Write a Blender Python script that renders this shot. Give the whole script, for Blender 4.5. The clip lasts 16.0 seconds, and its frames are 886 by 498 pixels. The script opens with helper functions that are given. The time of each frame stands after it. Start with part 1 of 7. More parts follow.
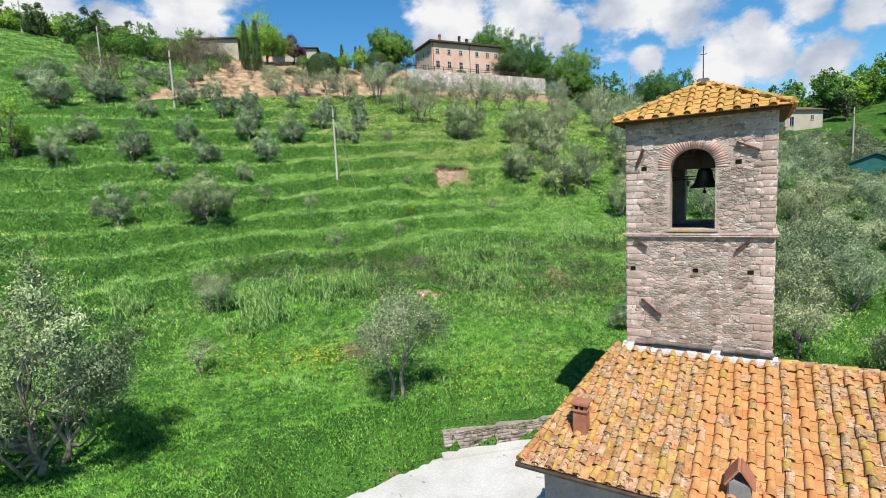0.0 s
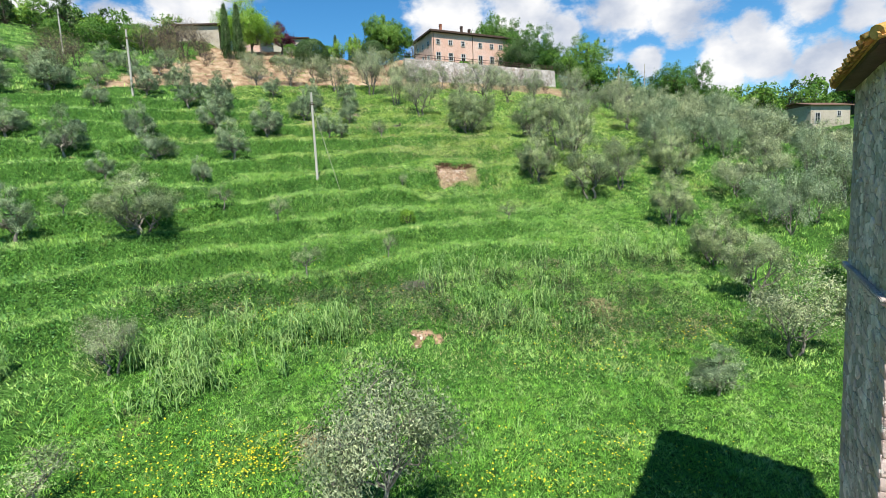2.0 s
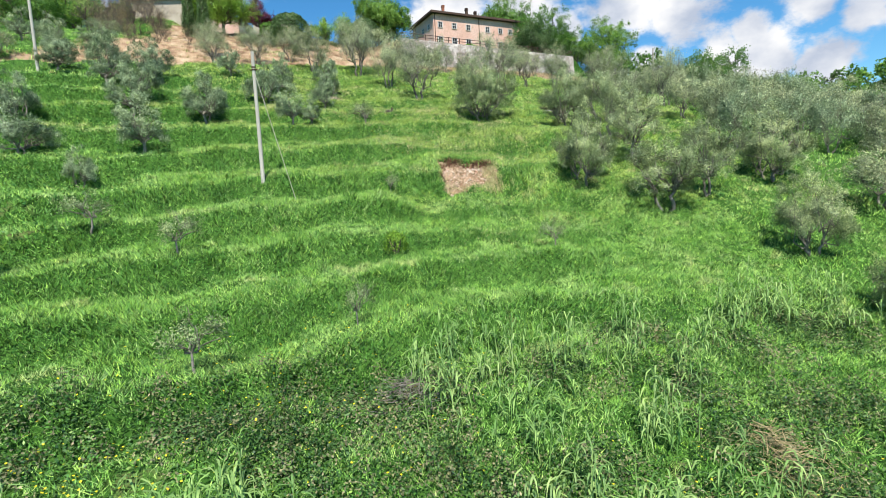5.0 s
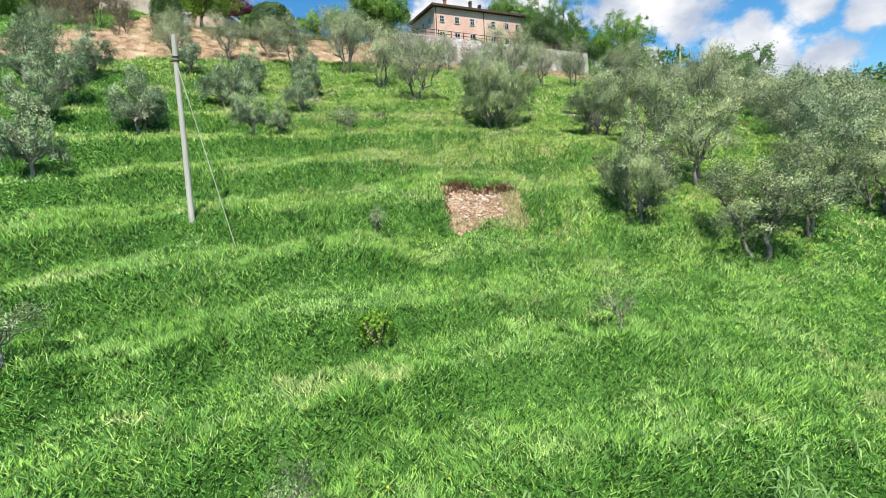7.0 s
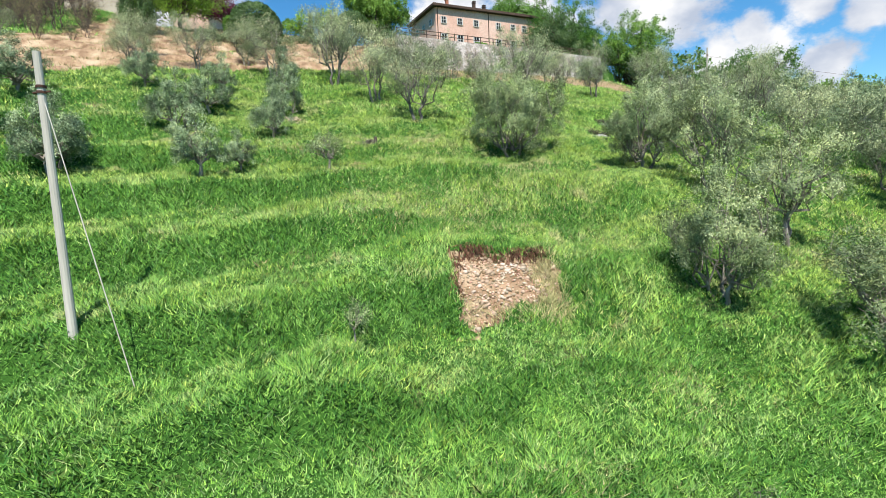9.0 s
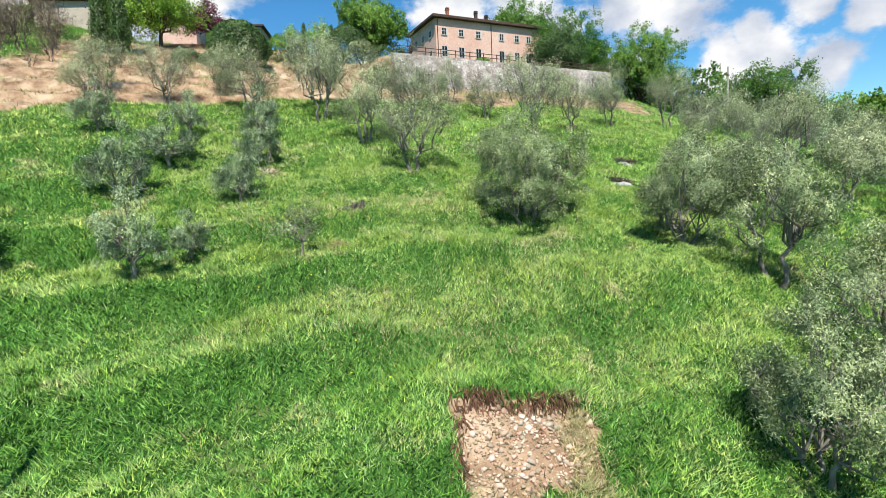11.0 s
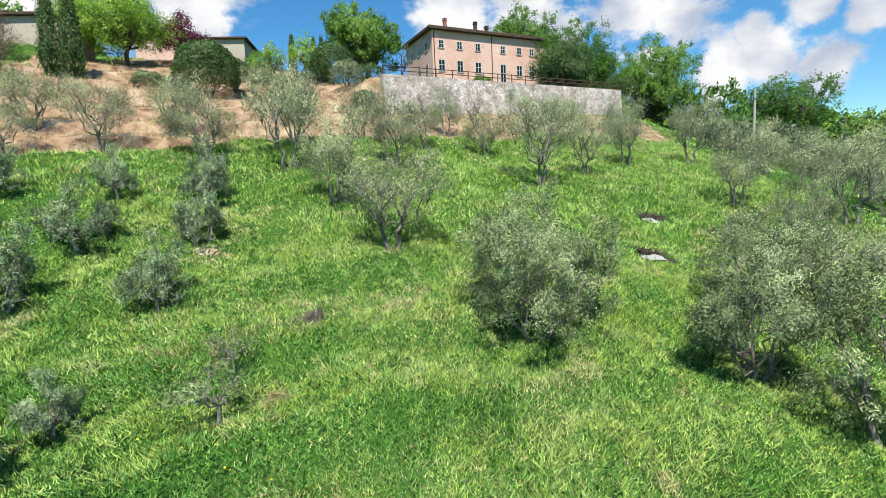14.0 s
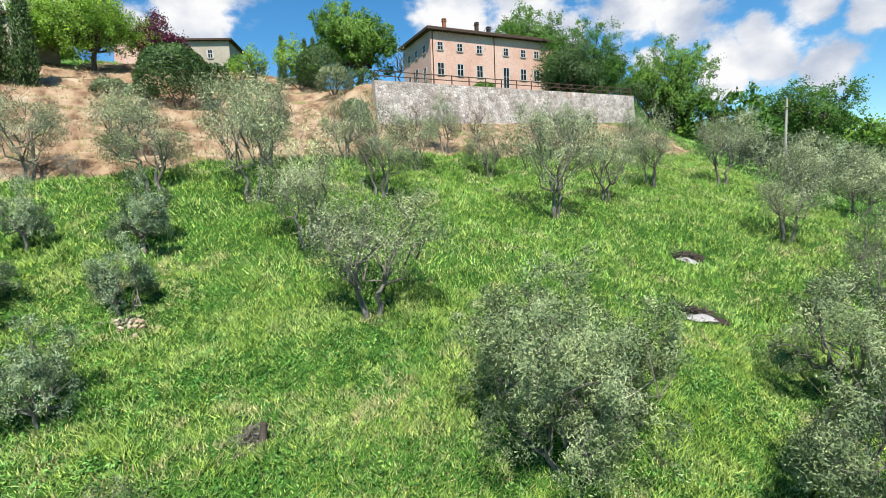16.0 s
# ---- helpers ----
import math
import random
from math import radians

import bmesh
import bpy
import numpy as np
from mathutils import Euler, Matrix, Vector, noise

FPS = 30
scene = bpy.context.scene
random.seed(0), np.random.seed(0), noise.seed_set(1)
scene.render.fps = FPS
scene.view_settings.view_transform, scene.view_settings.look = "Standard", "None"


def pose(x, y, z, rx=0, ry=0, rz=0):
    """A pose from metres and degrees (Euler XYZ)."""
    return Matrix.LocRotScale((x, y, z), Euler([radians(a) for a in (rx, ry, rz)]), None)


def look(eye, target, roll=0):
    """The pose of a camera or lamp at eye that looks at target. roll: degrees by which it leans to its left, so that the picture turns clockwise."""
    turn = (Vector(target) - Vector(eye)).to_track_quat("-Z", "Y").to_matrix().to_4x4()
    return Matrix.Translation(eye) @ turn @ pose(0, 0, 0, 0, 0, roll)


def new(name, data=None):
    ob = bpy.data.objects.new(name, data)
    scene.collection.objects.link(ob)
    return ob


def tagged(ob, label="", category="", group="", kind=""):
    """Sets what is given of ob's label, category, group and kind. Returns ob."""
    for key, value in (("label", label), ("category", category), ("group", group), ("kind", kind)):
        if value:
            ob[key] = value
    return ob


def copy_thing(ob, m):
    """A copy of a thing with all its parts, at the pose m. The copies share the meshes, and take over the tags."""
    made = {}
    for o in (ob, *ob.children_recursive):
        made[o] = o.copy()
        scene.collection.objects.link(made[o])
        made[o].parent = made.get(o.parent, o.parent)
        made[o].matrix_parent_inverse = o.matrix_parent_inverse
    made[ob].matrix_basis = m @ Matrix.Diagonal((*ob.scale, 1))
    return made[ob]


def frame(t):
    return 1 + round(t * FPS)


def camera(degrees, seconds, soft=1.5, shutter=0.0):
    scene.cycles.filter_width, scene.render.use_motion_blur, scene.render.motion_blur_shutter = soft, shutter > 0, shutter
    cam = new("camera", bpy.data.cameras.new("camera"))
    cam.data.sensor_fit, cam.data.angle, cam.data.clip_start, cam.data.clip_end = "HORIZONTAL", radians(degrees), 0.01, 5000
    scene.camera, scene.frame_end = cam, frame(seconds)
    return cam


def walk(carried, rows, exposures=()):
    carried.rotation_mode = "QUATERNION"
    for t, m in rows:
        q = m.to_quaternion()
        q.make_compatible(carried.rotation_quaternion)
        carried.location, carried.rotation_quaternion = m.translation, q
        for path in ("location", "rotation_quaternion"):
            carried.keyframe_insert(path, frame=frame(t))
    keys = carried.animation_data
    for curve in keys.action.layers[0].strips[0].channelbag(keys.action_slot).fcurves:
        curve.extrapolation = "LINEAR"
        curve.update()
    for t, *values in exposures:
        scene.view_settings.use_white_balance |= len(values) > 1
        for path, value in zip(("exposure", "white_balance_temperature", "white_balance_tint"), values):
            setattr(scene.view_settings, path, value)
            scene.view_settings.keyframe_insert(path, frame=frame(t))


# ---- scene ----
cam = camera(83.0, 16.0, soft=0.7)
EXPOSURE = 0.56
PATH = [
    (0.0, 0.0, 0.0, 14.0, 83.5, 2.7, 0.0),
    (0.5, -0.075, 2.216, 14.056, 83.538, 2.69, -0.014),
    (1.0, -0.146, 4.45, 14.129, 83.553, 2.68, -0.021),
    (1.5, -0.212, 6.702, 14.174, 83.553, 2.7, -0.03),
    (2.0, -0.281, 8.96, 14.156, 83.59, 2.72, -0.016),
    (2.5, -0.331, 11.225, 14.106, 83.612, 2.7, 0.007),
    (3.0, -0.393, 13.501, 14.024, 83.626, 2.69, 0.015),
    (3.5, -0.473, 15.765, 14.054, 83.633, 2.71, 0.022),
    (6.0, -0.725, 26.615, 15.418, 83.571, 2.68, 0.12),
    (6.5, -0.765, 28.668, 15.831, 83.571, 2.67, 0.136),
    (7.0, -0.752, 30.649, 16.352, 83.577, 2.64, 0.16),
    (7.5, -0.768, 32.497, 16.947, 83.578, 2.59, 0.132),
    (8.0, -0.829, 34.242, 17.55, 83.571, 2.59, 0.125),
    (8.5, -0.902, 35.891, 18.158, 83.578, 2.57, 0.156),
    (9.0, -0.97, 37.414, 18.785, 83.57, 2.6, 0.162),
    (11.5, -0.706, 43.33, 23.143, 83.584, 2.55, 0.209),
    (12.0, -0.584, 44.36, 24.026, 83.606, 2.54, 0.217),
    (12.5, -0.457, 45.39, 24.752, 83.606, 2.51, 0.211),
    (13.0, -0.319, 46.408, 25.284, 83.614, 2.49, 0.197),
    (13.5, -0.195, 47.433, 25.63, 83.613, 2.47, 0.22),
    (14.0, -0.09, 48.523, 25.886, 83.628, 2.441, 0.237),
    (14.5, -0.008, 49.71, 26.264, 83.643, 2.431, 0.237),
    (15.0, 0.062, 50.981, 26.709, 83.65, 2.451, 0.258),
    (15.5, 0.113, 52.33, 27.172, 83.635, 2.411, 0.253),
    (16.0, 0.181, 53.733, 27.634, 83.641, 2.401, 0.298),
]
walk(cam, [(t, pose(*p)) for t, *p in PATH], [(0.0, EXPOSURE - 0.19), (1.5, EXPOSURE - 0.08), (3.5, EXPOSURE - 0.02), (6.0, EXPOSURE - 0.02), (9.0, EXPOSURE), (11.5, EXPOSURE - 0.04), (16.0, EXPOSURE - 0.08)])

# ---- sun and sky ----
SUN_TO = Vector((0.28, -6.95, 10.45)).normalized()
sun_data = bpy.data.lights.new("sun", "SUN")
sun_data.energy, sun_data.angle, sun_data.color = 5.0, radians(0.53), (1.0, 0.955, 0.88)
sun = new("sun", sun_data)
sun.matrix_world = look(SUN_TO * 200, (0, 0, 0))

CLOUDS = [  # directions of the cloud banks: x, y, z, reach
    (-0.499, 1, 0.363, 0.14), (-0.583, 1, 0.341, 0.10), (0.030, 1, 0.338, 0.13), (0.159, 1, 0.332, 0.13), (0.245, 1, 0.286, 0.07),
    (0.364, 1, 0.332, 0.14), (0.455, 1, 0.313, 0.10), (0.407, 1, 0.242, 0.06), (0.553, 1, 0.219, 0.09), (0.640, 1, 0.226, 0.09),
    (0.733, 1, 0.208, 0.08), (0.601, 1, 0.275, 0.05), (0.717, 1, 0.326, 0.06), (0.825, 1, 0.316, 0.06), (-0.767, 1, 0.391, 0.10),
]


def build_sky():
    world = bpy.data.worlds.new("sky")
    world.use_nodes = True
    nt = world.node_tree
    nt.nodes.clear()
    N, L = nt.nodes.new, nt.links.new
    out, bg = N("ShaderNodeOutputWorld"), N("ShaderNodeBackground")
    bg.inputs["Strength"].default_value = 0.059
    sky = N("ShaderNodeTexSky")
    sky.sky_type, sky.sun_disc = "NISHITA", False
    sky.sun_elevation, sky.sun_rotation = math.asin(SUN_TO.z), math.atan2(SUN_TO.x, SUN_TO.y)
    sky.ozone_density, sky.air_density, sky.dust_density = 4.0, 1.0, 0.2
    tc = N("ShaderNodeTexCoord")
    mp = N("ShaderNodeMapping")
    mp.inputs["Scale"].default_value = (1.0, 1.0, 1.5)
    L(tc.outputs["Generated"], mp.inputs["Vector"])
    fbm = N("ShaderNodeTexNoise")
    fbm.inputs["Scale"].default_value, fbm.inputs["Detail"].default_value, fbm.inputs["Roughness"].default_value = 7.0, 9.0, 0.62
    fbm.inputs["Distortion"].default_value = 0.1
    L(mp.outputs["Vector"], fbm.inputs["Vector"])
    total = None
    for x, y, z, reach in CLOUDS:
        v = Vector((x, y, z)).normalized()
        dist = N("ShaderNodeVectorMath")
        dist.operation = "DISTANCE"
        dist.inputs[1].default_value = v
        L(tc.outputs["Generated"], dist.inputs[0])
        fall = N("ShaderNodeMapRange")
        fall.interpolation_type = "SMOOTHSTEP"
        fall.inputs["From Min"].default_value, fall.inputs["From Max"].default_value = 0.0, reach
        fall.inputs["To Min"].default_value, fall.inputs["To Max"].default_value = 1.0, 0.0
        L(dist.outputs["Value"], fall.inputs["Value"])
        if total is None:
            total = fall.outputs[0]
        else:
            mx = N("ShaderNodeMath")
            mx.operation = "MAXIMUM"
            L(total, mx.inputs[0])
            L(fall.outputs[0], mx.inputs[1])
            total = mx.outputs[0]
    gain = N("ShaderNodeMath")
    gain.operation, gain.inputs[1].default_value = "MULTIPLY", 0.40
    L(total, gain.inputs[0])
    add = N("ShaderNodeMath")
    add.operation = "ADD"
    L(gain.outputs[0], add.inputs[0])
    L(fbm.outputs["Fac"], add.inputs[1])
    mask = N("ShaderNodeMapRange")
    mask.interpolation_type = "SMOOTHSTEP"
    mask.inputs["From Min"].default_value, mask.inputs["From Max"].default_value = 0.62, 0.79
    L(add.outputs[0], mask.inputs["Value"])
    shade = N("ShaderNodeTexNoise")
    shade.inputs["Scale"].default_value, shade.inputs["Detail"].default_value = 9.0, 6.0
    L(mp.outputs["Vector"], shade.inputs["Vector"])
    ramp = N("ShaderNodeValToRGB")
    ramp.color_ramp.elements[0].position, ramp.color_ramp.elements[0].color = 0.34, (6.2, 7.0, 8.6, 1)
    ramp.color_ramp.elements[1].position, ramp.color_ramp.elements[1].color = 0.60, (12.0, 12.0, 12.1, 1)
    L(shade.outputs["Fac"], ramp.inputs["Fac"])
    mix = N("ShaderNodeMix")
    mix.data_type = "RGBA"
    L(mask.outputs[0], mix.inputs["Factor"])
    deep = N("ShaderNodeHueSaturation")
    deep.inputs["Saturation"].default_value, deep.inputs["Value"].default_value = 1.28, 1.35
    L(sky.outputs[0], deep.inputs["Color"])
    clear = N("ShaderNodeMix")
    clear.data_type, clear.blend_type = "RGBA", "MULTIPLY"
    clear.inputs["Factor"].default_value, clear.inputs["B"].default_value = 1.0, (1.3, 1.5, 1.42, 1)
    L(deep.outputs[0], clear.inputs["A"])
    L(clear.outputs["Result"], mix.inputs["A"])
    L(ramp.outputs[0], mix.inputs["B"])
    L(mix.outputs["Result"], bg.inputs["Color"])
    L(bg.outputs[0], out.inputs[0])
    scene.world = world


build_sky()

# ---- materials ----
def mat(name, colours, scale=4.0, detail=5.0, rough=0.8, bump=0.2, bump_scale=None, metal=0.0, fine=None, coords="Object",
        vary=0.0, island=0.0, thin=0.0, spots=None, spot_scale=6.0, spot_at=0.62, stretch=(1, 1, 1), spec=0.3, specks=(), tone=0.0):
    """A mottled surface: two colours over a broad noise, a finer noise in value, optional spots of a third colour,
    chance per object (vary), per island (island) or per tuft (tone), and light passing through thin leaves (thin)."""
    m = bpy.data.materials.new(name)
    m.use_nodes = True
    nt = m.node_tree
    N, L = nt.nodes.new, nt.links.new
    b = nt.nodes["Principled BSDF"]
    b.inputs["Roughness"].default_value, b.inputs["Metallic"].default_value = rough, metal
    b.inputs["Specular IOR Level"].default_value = spec
    tc = N("ShaderNodeTexCoord") if coords != "World" else N("ShaderNodeNewGeometry")
    vec = tc.outputs["Position"] if coords == "World" else tc.outputs[coords]
    mp = N("ShaderNodeMapping")
    mp.inputs["Scale"].default_value = stretch
    L(vec, mp.inputs["Vector"])
    n1 = N("ShaderNodeTexNoise")
    n1.inputs["Scale"].default_value, n1.inputs["Detail"].default_value = scale, detail
    L(mp.outputs[0], n1.inputs["Vector"])
    ramp = N("ShaderNodeValToRGB")
    el = ramp.color_ramp.elements
    el[0].position, el[1].position = 0.32, 0.68
    el[0].color, el[1].color = (*colours[0], 1), (*colours[-1], 1)
    for i, c in enumerate(colours[1:-1]):
        e = el.new(0.32 + 0.36 * (i + 1) / (len(colours) - 1))
        e.color = (*c, 1)
    L(n1.outputs["Fac"], ramp.inputs["Fac"])
    col = ramp.outputs["Color"]
    n2 = N("ShaderNodeTexNoise")
    n2.inputs["Scale"].default_value, n2.inputs["Detail"].default_value = fine or scale * 9, 6.0
    L(mp.outputs[0], n2.inputs["Vector"])
    for k, (spots, spot_scale, spot_at) in enumerate(([(spots, spot_scale, spot_at)] if spots else []) + list(specks)):
        n3 = N("ShaderNodeTexNoise")
        n3.inputs["Scale"].default_value, n3.inputs["Detail"].default_value = spot_scale, 7.0
        n3.inputs["Roughness"].default_value = 0.65
        off = N("ShaderNodeVectorMath")
        off.operation, off.inputs[1].default_value = "ADD", (17.3 + 11 * k, 5.1 - 7 * k, 9.7)
        L(mp.outputs[0], off.inputs[0])
        L(off.outputs[0], n3.inputs["Vector"])
        r3 = N("ShaderNodeMapRange")
        r3.interpolation_type = "SMOOTHSTEP"
        r3.inputs["From Min"].default_value, r3.inputs["From Max"].default_value = spot_at, spot_at + 0.06
        L(n3.outputs["Fac"], r3.inputs["Value"])
        mx = N("ShaderNodeMix")
        mx.data_type = "RGBA"
        mx.inputs["B"].default_value = (*spots, 1)
        L(r3.outputs[0], mx.inputs["Factor"])
        L(col, mx.inputs["A"])
        col = mx.outputs["Result"]
    value = N("ShaderNodeMapRange")
    value.inputs["To Min"].default_value, value.inputs["To Max"].default_value = 0.72, 1.28
    L(n2.outputs["Fac"], value.inputs["Value"])
    hsv = N("ShaderNodeHueSaturation")
    L(value.outputs[0], hsv.inputs["Value"])
    L(col, hsv.inputs["Color"])
    col = hsv.outputs["Color"]
    for amount, kind, port in ((vary, "ShaderNodeObjectInfo", "Random"), (island, "ShaderNodeNewGeometry", "Random Per Island"), (tone, "ShaderNodeAttribute", "Fac")):
        if amount:
            rnd = N(kind)
            if kind == "ShaderNodeAttribute":
                rnd.attribute_name = "tuft"
            v = N("ShaderNodeMapRange")
            v.inputs["To Min"].default_value, v.inputs["To Max"].default_value = 1 - amount, 1 + amount
            L(rnd.outputs[port], v.inputs["Value"])
            hue = N("ShaderNodeMapRange")
            hue.inputs["To Min"].default_value, hue.inputs["To Max"].default_value = 0.5 + amount * 0.05, 0.5 - amount * 0.05
            L(rnd.outputs[port], hue.inputs["Value"])
            h = N("ShaderNodeHueSaturation")
            L(v.outputs[0], h.inputs["Value"])
            L(hue.outputs[0], h.inputs["Hue"])
            L(col, h.inputs["Color"])
            col = h.outputs["Color"]
    L(col, b.inputs["Base Color"])
    if bump:
        bp = N("ShaderNodeBump")
        bp.inputs["Strength"].default_value = bump
        bp.inputs["Distance"].default_value = bump_scale or 0.02
        L(n2.outputs["Fac"], bp.inputs["Height"])
        L(bp.outputs[0], b.inputs["Normal"])
    if thin:
        tr, ms = N("ShaderNodeBsdfTranslucent"), N("ShaderNodeMixShader")
        ms.inputs[0].default_value = thin
        L(col, tr.inputs["Color"])
        L(b.outputs[0], ms.inputs[1])
        L(tr.outputs[0], ms.inputs[2])
        L(ms.outputs[0], nt.nodes["Material Output"].inputs["Surface"])
    return m


def ground_material():
    """Meadow soil and turf, with dry sandy earth where the 'soil' mask of the terrain says so."""
    m = mat("ground", [(0.022, 0.066, 0.010), (0.036, 0.10, 0.014), (0.06, 0.14, 0.024)], scale=0.45, fine=7.0, rough=0.95, bump=0.8,
            bump_scale=0.12, coords="World", spots=(0.11, 0.13, 0.045), spot_scale=0.35, spot_at=0.60, spec=0.1,
            specks=(((0.012, 0.035, 0.006), 9.0, 0.52), ((0.13, 0.27, 0.05), 14.0, 0.56)))
    nt = m.node_tree
    N, L = nt.nodes.new, nt.links.new
    b = nt.nodes["Principled BSDF"]
    green = b.inputs["Base Color"].links[0].from_socket
    geo = N("ShaderNodeNewGeometry")
    n = N("ShaderNodeTexNoise")
    n.inputs["Scale"].default_value, n.inputs["Detail"].default_value = 0.9, 8.0
    L(geo.outputs["Position"], n.inputs["Vector"])
    ramp = N("ShaderNodeValToRGB")
    el = ramp.color_ramp.elements
    el[0].position, el[0].color = 0.34, (0.17, 0.10, 0.06, 1)
    el[1].position, el[1].color = 0.68, (0.48, 0.37, 0.245, 1)
    e = el.new(0.52)
    e.color = (0.36, 0.245, 0.15, 1)
    L(n.outputs["Fac"], ramp.inputs["Fac"])
    at = N("ShaderNodeAttribute")
    at.attribute_name = "soil"
    jit = N("ShaderNodeMath")
    jit.operation = "MULTIPLY_ADD"
    jit.inputs[1].default_value, jit.inputs[2].default_value = 0.9, -0.45
    L(n.outputs["Fac"], jit.inputs[0])
    add = N("ShaderNodeMath")
    L(at.outputs["Fac"], add.inputs[0])
    L(jit.outputs[0], add.inputs[1])
    edge = N("ShaderNodeMapRange")
    edge.interpolation_type = "SMOOTHSTEP"
    edge.inputs["From Min"].default_value, edge.inputs["From Max"].default_value = 0.42, 0.62
    L(add.outputs[0], edge.inputs["Value"])
    mix = N("ShaderNodeMix")
    mix.data_type = "RGBA"
    L(edge.outputs[0], mix.inputs["Factor"])
    L(green, mix.inputs["A"])
    L(ramp.outputs[0], mix.inputs["B"])
    L(mix.outputs["Result"], b.inputs["Base Color"])
    return m


M = {}
M["ground"] = ground_material()
M["road"] = mat("road", [(0.43, 0.415, 0.385), (0.53, 0.515, 0.49)], scale=0.8, fine=14, rough=0.9, bump=0.4, coords="World", spots=(0.210, 0.203, 0.168), spot_scale=1.3)
M["grass"] = mat("grass", [(0.130, 0.325, 0.042), (0.200, 0.420, 0.075), (0.290, 0.500, 0.130)], scale=0.55, fine=2.6, rough=0.5, bump=0, coords="World",
                 island=0.42, tone=0.4, thin=0.14, spots=(0.34, 0.47, 0.15), spot_scale=0.45, spot_at=0.58, spec=0.25)
M["grass_upper"] = mat("upper_grass", [(0.185, 0.325, 0.046), (0.275, 0.425, 0.085), (0.375, 0.495, 0.15)], scale=0.55, fine=2.6, rough=0.5, bump=0, coords="World",
                       island=0.42, tone=0.42, thin=0.14, spots=(0.42, 0.45, 0.18), spot_scale=0.45, spot_at=0.56, spec=0.25)
M["meadow"] = mat("meadow_grass", [(0.115, 0.325, 0.036), (0.175, 0.425, 0.055), (0.250, 0.500, 0.090)], scale=0.5, fine=2.6, rough=0.5, bump=0, coords="World", island=0.3, tone=0.3, thin=0.14, spec=0.25)
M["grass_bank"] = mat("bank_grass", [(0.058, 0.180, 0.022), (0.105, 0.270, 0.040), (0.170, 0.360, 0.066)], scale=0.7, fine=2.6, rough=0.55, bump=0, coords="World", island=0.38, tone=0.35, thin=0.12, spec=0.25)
M["grass_pale"] = mat("pale_grass", [(0.225, 0.440, 0.095), (0.310, 0.510, 0.150), (0.400, 0.550, 0.220)], scale=0.5, fine=3, rough=0.5, bump=0, coords="World", island=0.3, tone=0.25, thin=0.14, spec=0.25)
# dark stone; on the drip stones it also carries the shadow below them
M["slate"] = mat("dark_stone", [(0.10, 0.08, 0.07), (0.20, 0.165, 0.14)], scale=4, fine=20, rough=0.95, bump=0.7, coords="World", vary=0.3)
M["weed"] = mat("weed", [(0.058, 0.185, 0.026), (0.115, 0.300, 0.052), (0.175, 0.390, 0.085)], scale=0.8, fine=3, rough=0.45, bump=0, coords="World", island=0.3, tone=0.5, thin=0.14, spec=0.35)
M["thicket"] = mat("thicket_leaf", [(0.030, 0.085, 0.018), (0.065, 0.15, 0.034), (0.12, 0.23, 0.06)], scale=0.8, fine=4, rough=0.5, bump=0, coords="World", island=0.4, tone=0.45, thin=0.12)
M["bramble"] = mat("bramble_leaf", [(0.10, 0.125, 0.05), (0.19, 0.20, 0.09), (0.30, 0.27, 0.15)], scale=0.8, fine=4, rough=0.6, bump=0, coords="World", island=0.4, tone=0.4, thin=0.12)
M["reed"] = mat("reed", [(0.15, 0.32, 0.07), (0.34, 0.48, 0.17)], scale=0.6, fine=3, rough=0.55, bump=0, coords="World", island=0.35, thin=0.3)
M["dry"] = mat("dry", [(0.34, 0.27, 0.13), (0.46, 0.38, 0.2)], scale=0.6, fine=3, rough=0.8, bump=0, coords="World", island=0.4, thin=0.2)
M["straw"] = mat("straw", [(0.36, 0.36, 0.15), (0.50, 0.47, 0.22), (0.60, 0.52, 0.29)], scale=0.9, fine=3, rough=0.7, bump=0, coords="World", island=0.35, tone=0.4, thin=0.18)
M["flower"] = mat("flower", [(0.75, 0.62, 0.02), (0.85, 0.72, 0.05)], scale=1, rough=0.6, bump=0, coords="World", island=0.2, thin=0.25)
M["olive"] = mat("olive_leaf", [(0.180, 0.250, 0.100), (0.290, 0.375, 0.170), (0.42, 0.495, 0.28)], scale=0.9, fine=6, rough=0.55, bump=0, island=0.42, vary=0.14, thin=0.16, spec=0.3, tone=0.4)
M["olive_dark"] = mat("olive_leaf_dark", [(0.155, 0.235, 0.110), (0.260, 0.360, 0.190), (0.41, 0.505, 0.32)], scale=0.9, fine=6, rough=0.55, bump=0, island=0.45, vary=0.14, thin=0.16, spec=0.3, tone=0.4)
M["olive_grey"] = mat("olive_leaf_grey", [(0.190, 0.250, 0.115), (0.290, 0.355, 0.180), (0.41, 0.465, 0.28)], scale=0.9, fine=6, rough=0.55, bump=0, island=0.42, vary=0.16, thin=0.16, spec=0.3, tone=0.4)
M["bark"] = mat("olive_bark", [(0.11, 0.095, 0.072), (0.20, 0.178, 0.145), (0.30, 0.275, 0.235)], scale=5, fine=30, rough=0.95, bump=0.9, stretch=(1, 1, 0.35))
M["bark_dark"] = mat("dark_bark", [(0.06, 0.045, 0.035), (0.14, 0.11, 0.09)], scale=4, fine=22, rough=0.95, bump=0.8, stretch=(1, 1, 0.35))
M["leaf_bright"] = mat("bright_leaf", [(0.19, 0.37, 0.035), (0.33, 0.52, 0.075)], scale=0.7, fine=4, rough=0.5, bump=0, island=0.35, thin=0.4)
M["leaf_mid"] = mat("leaf", [(0.07, 0.18, 0.024), (0.155, 0.31, 0.048)], scale=0.5, fine=4, rough=0.5, bump=0, island=0.4, thin=0.36, vary=0.25)
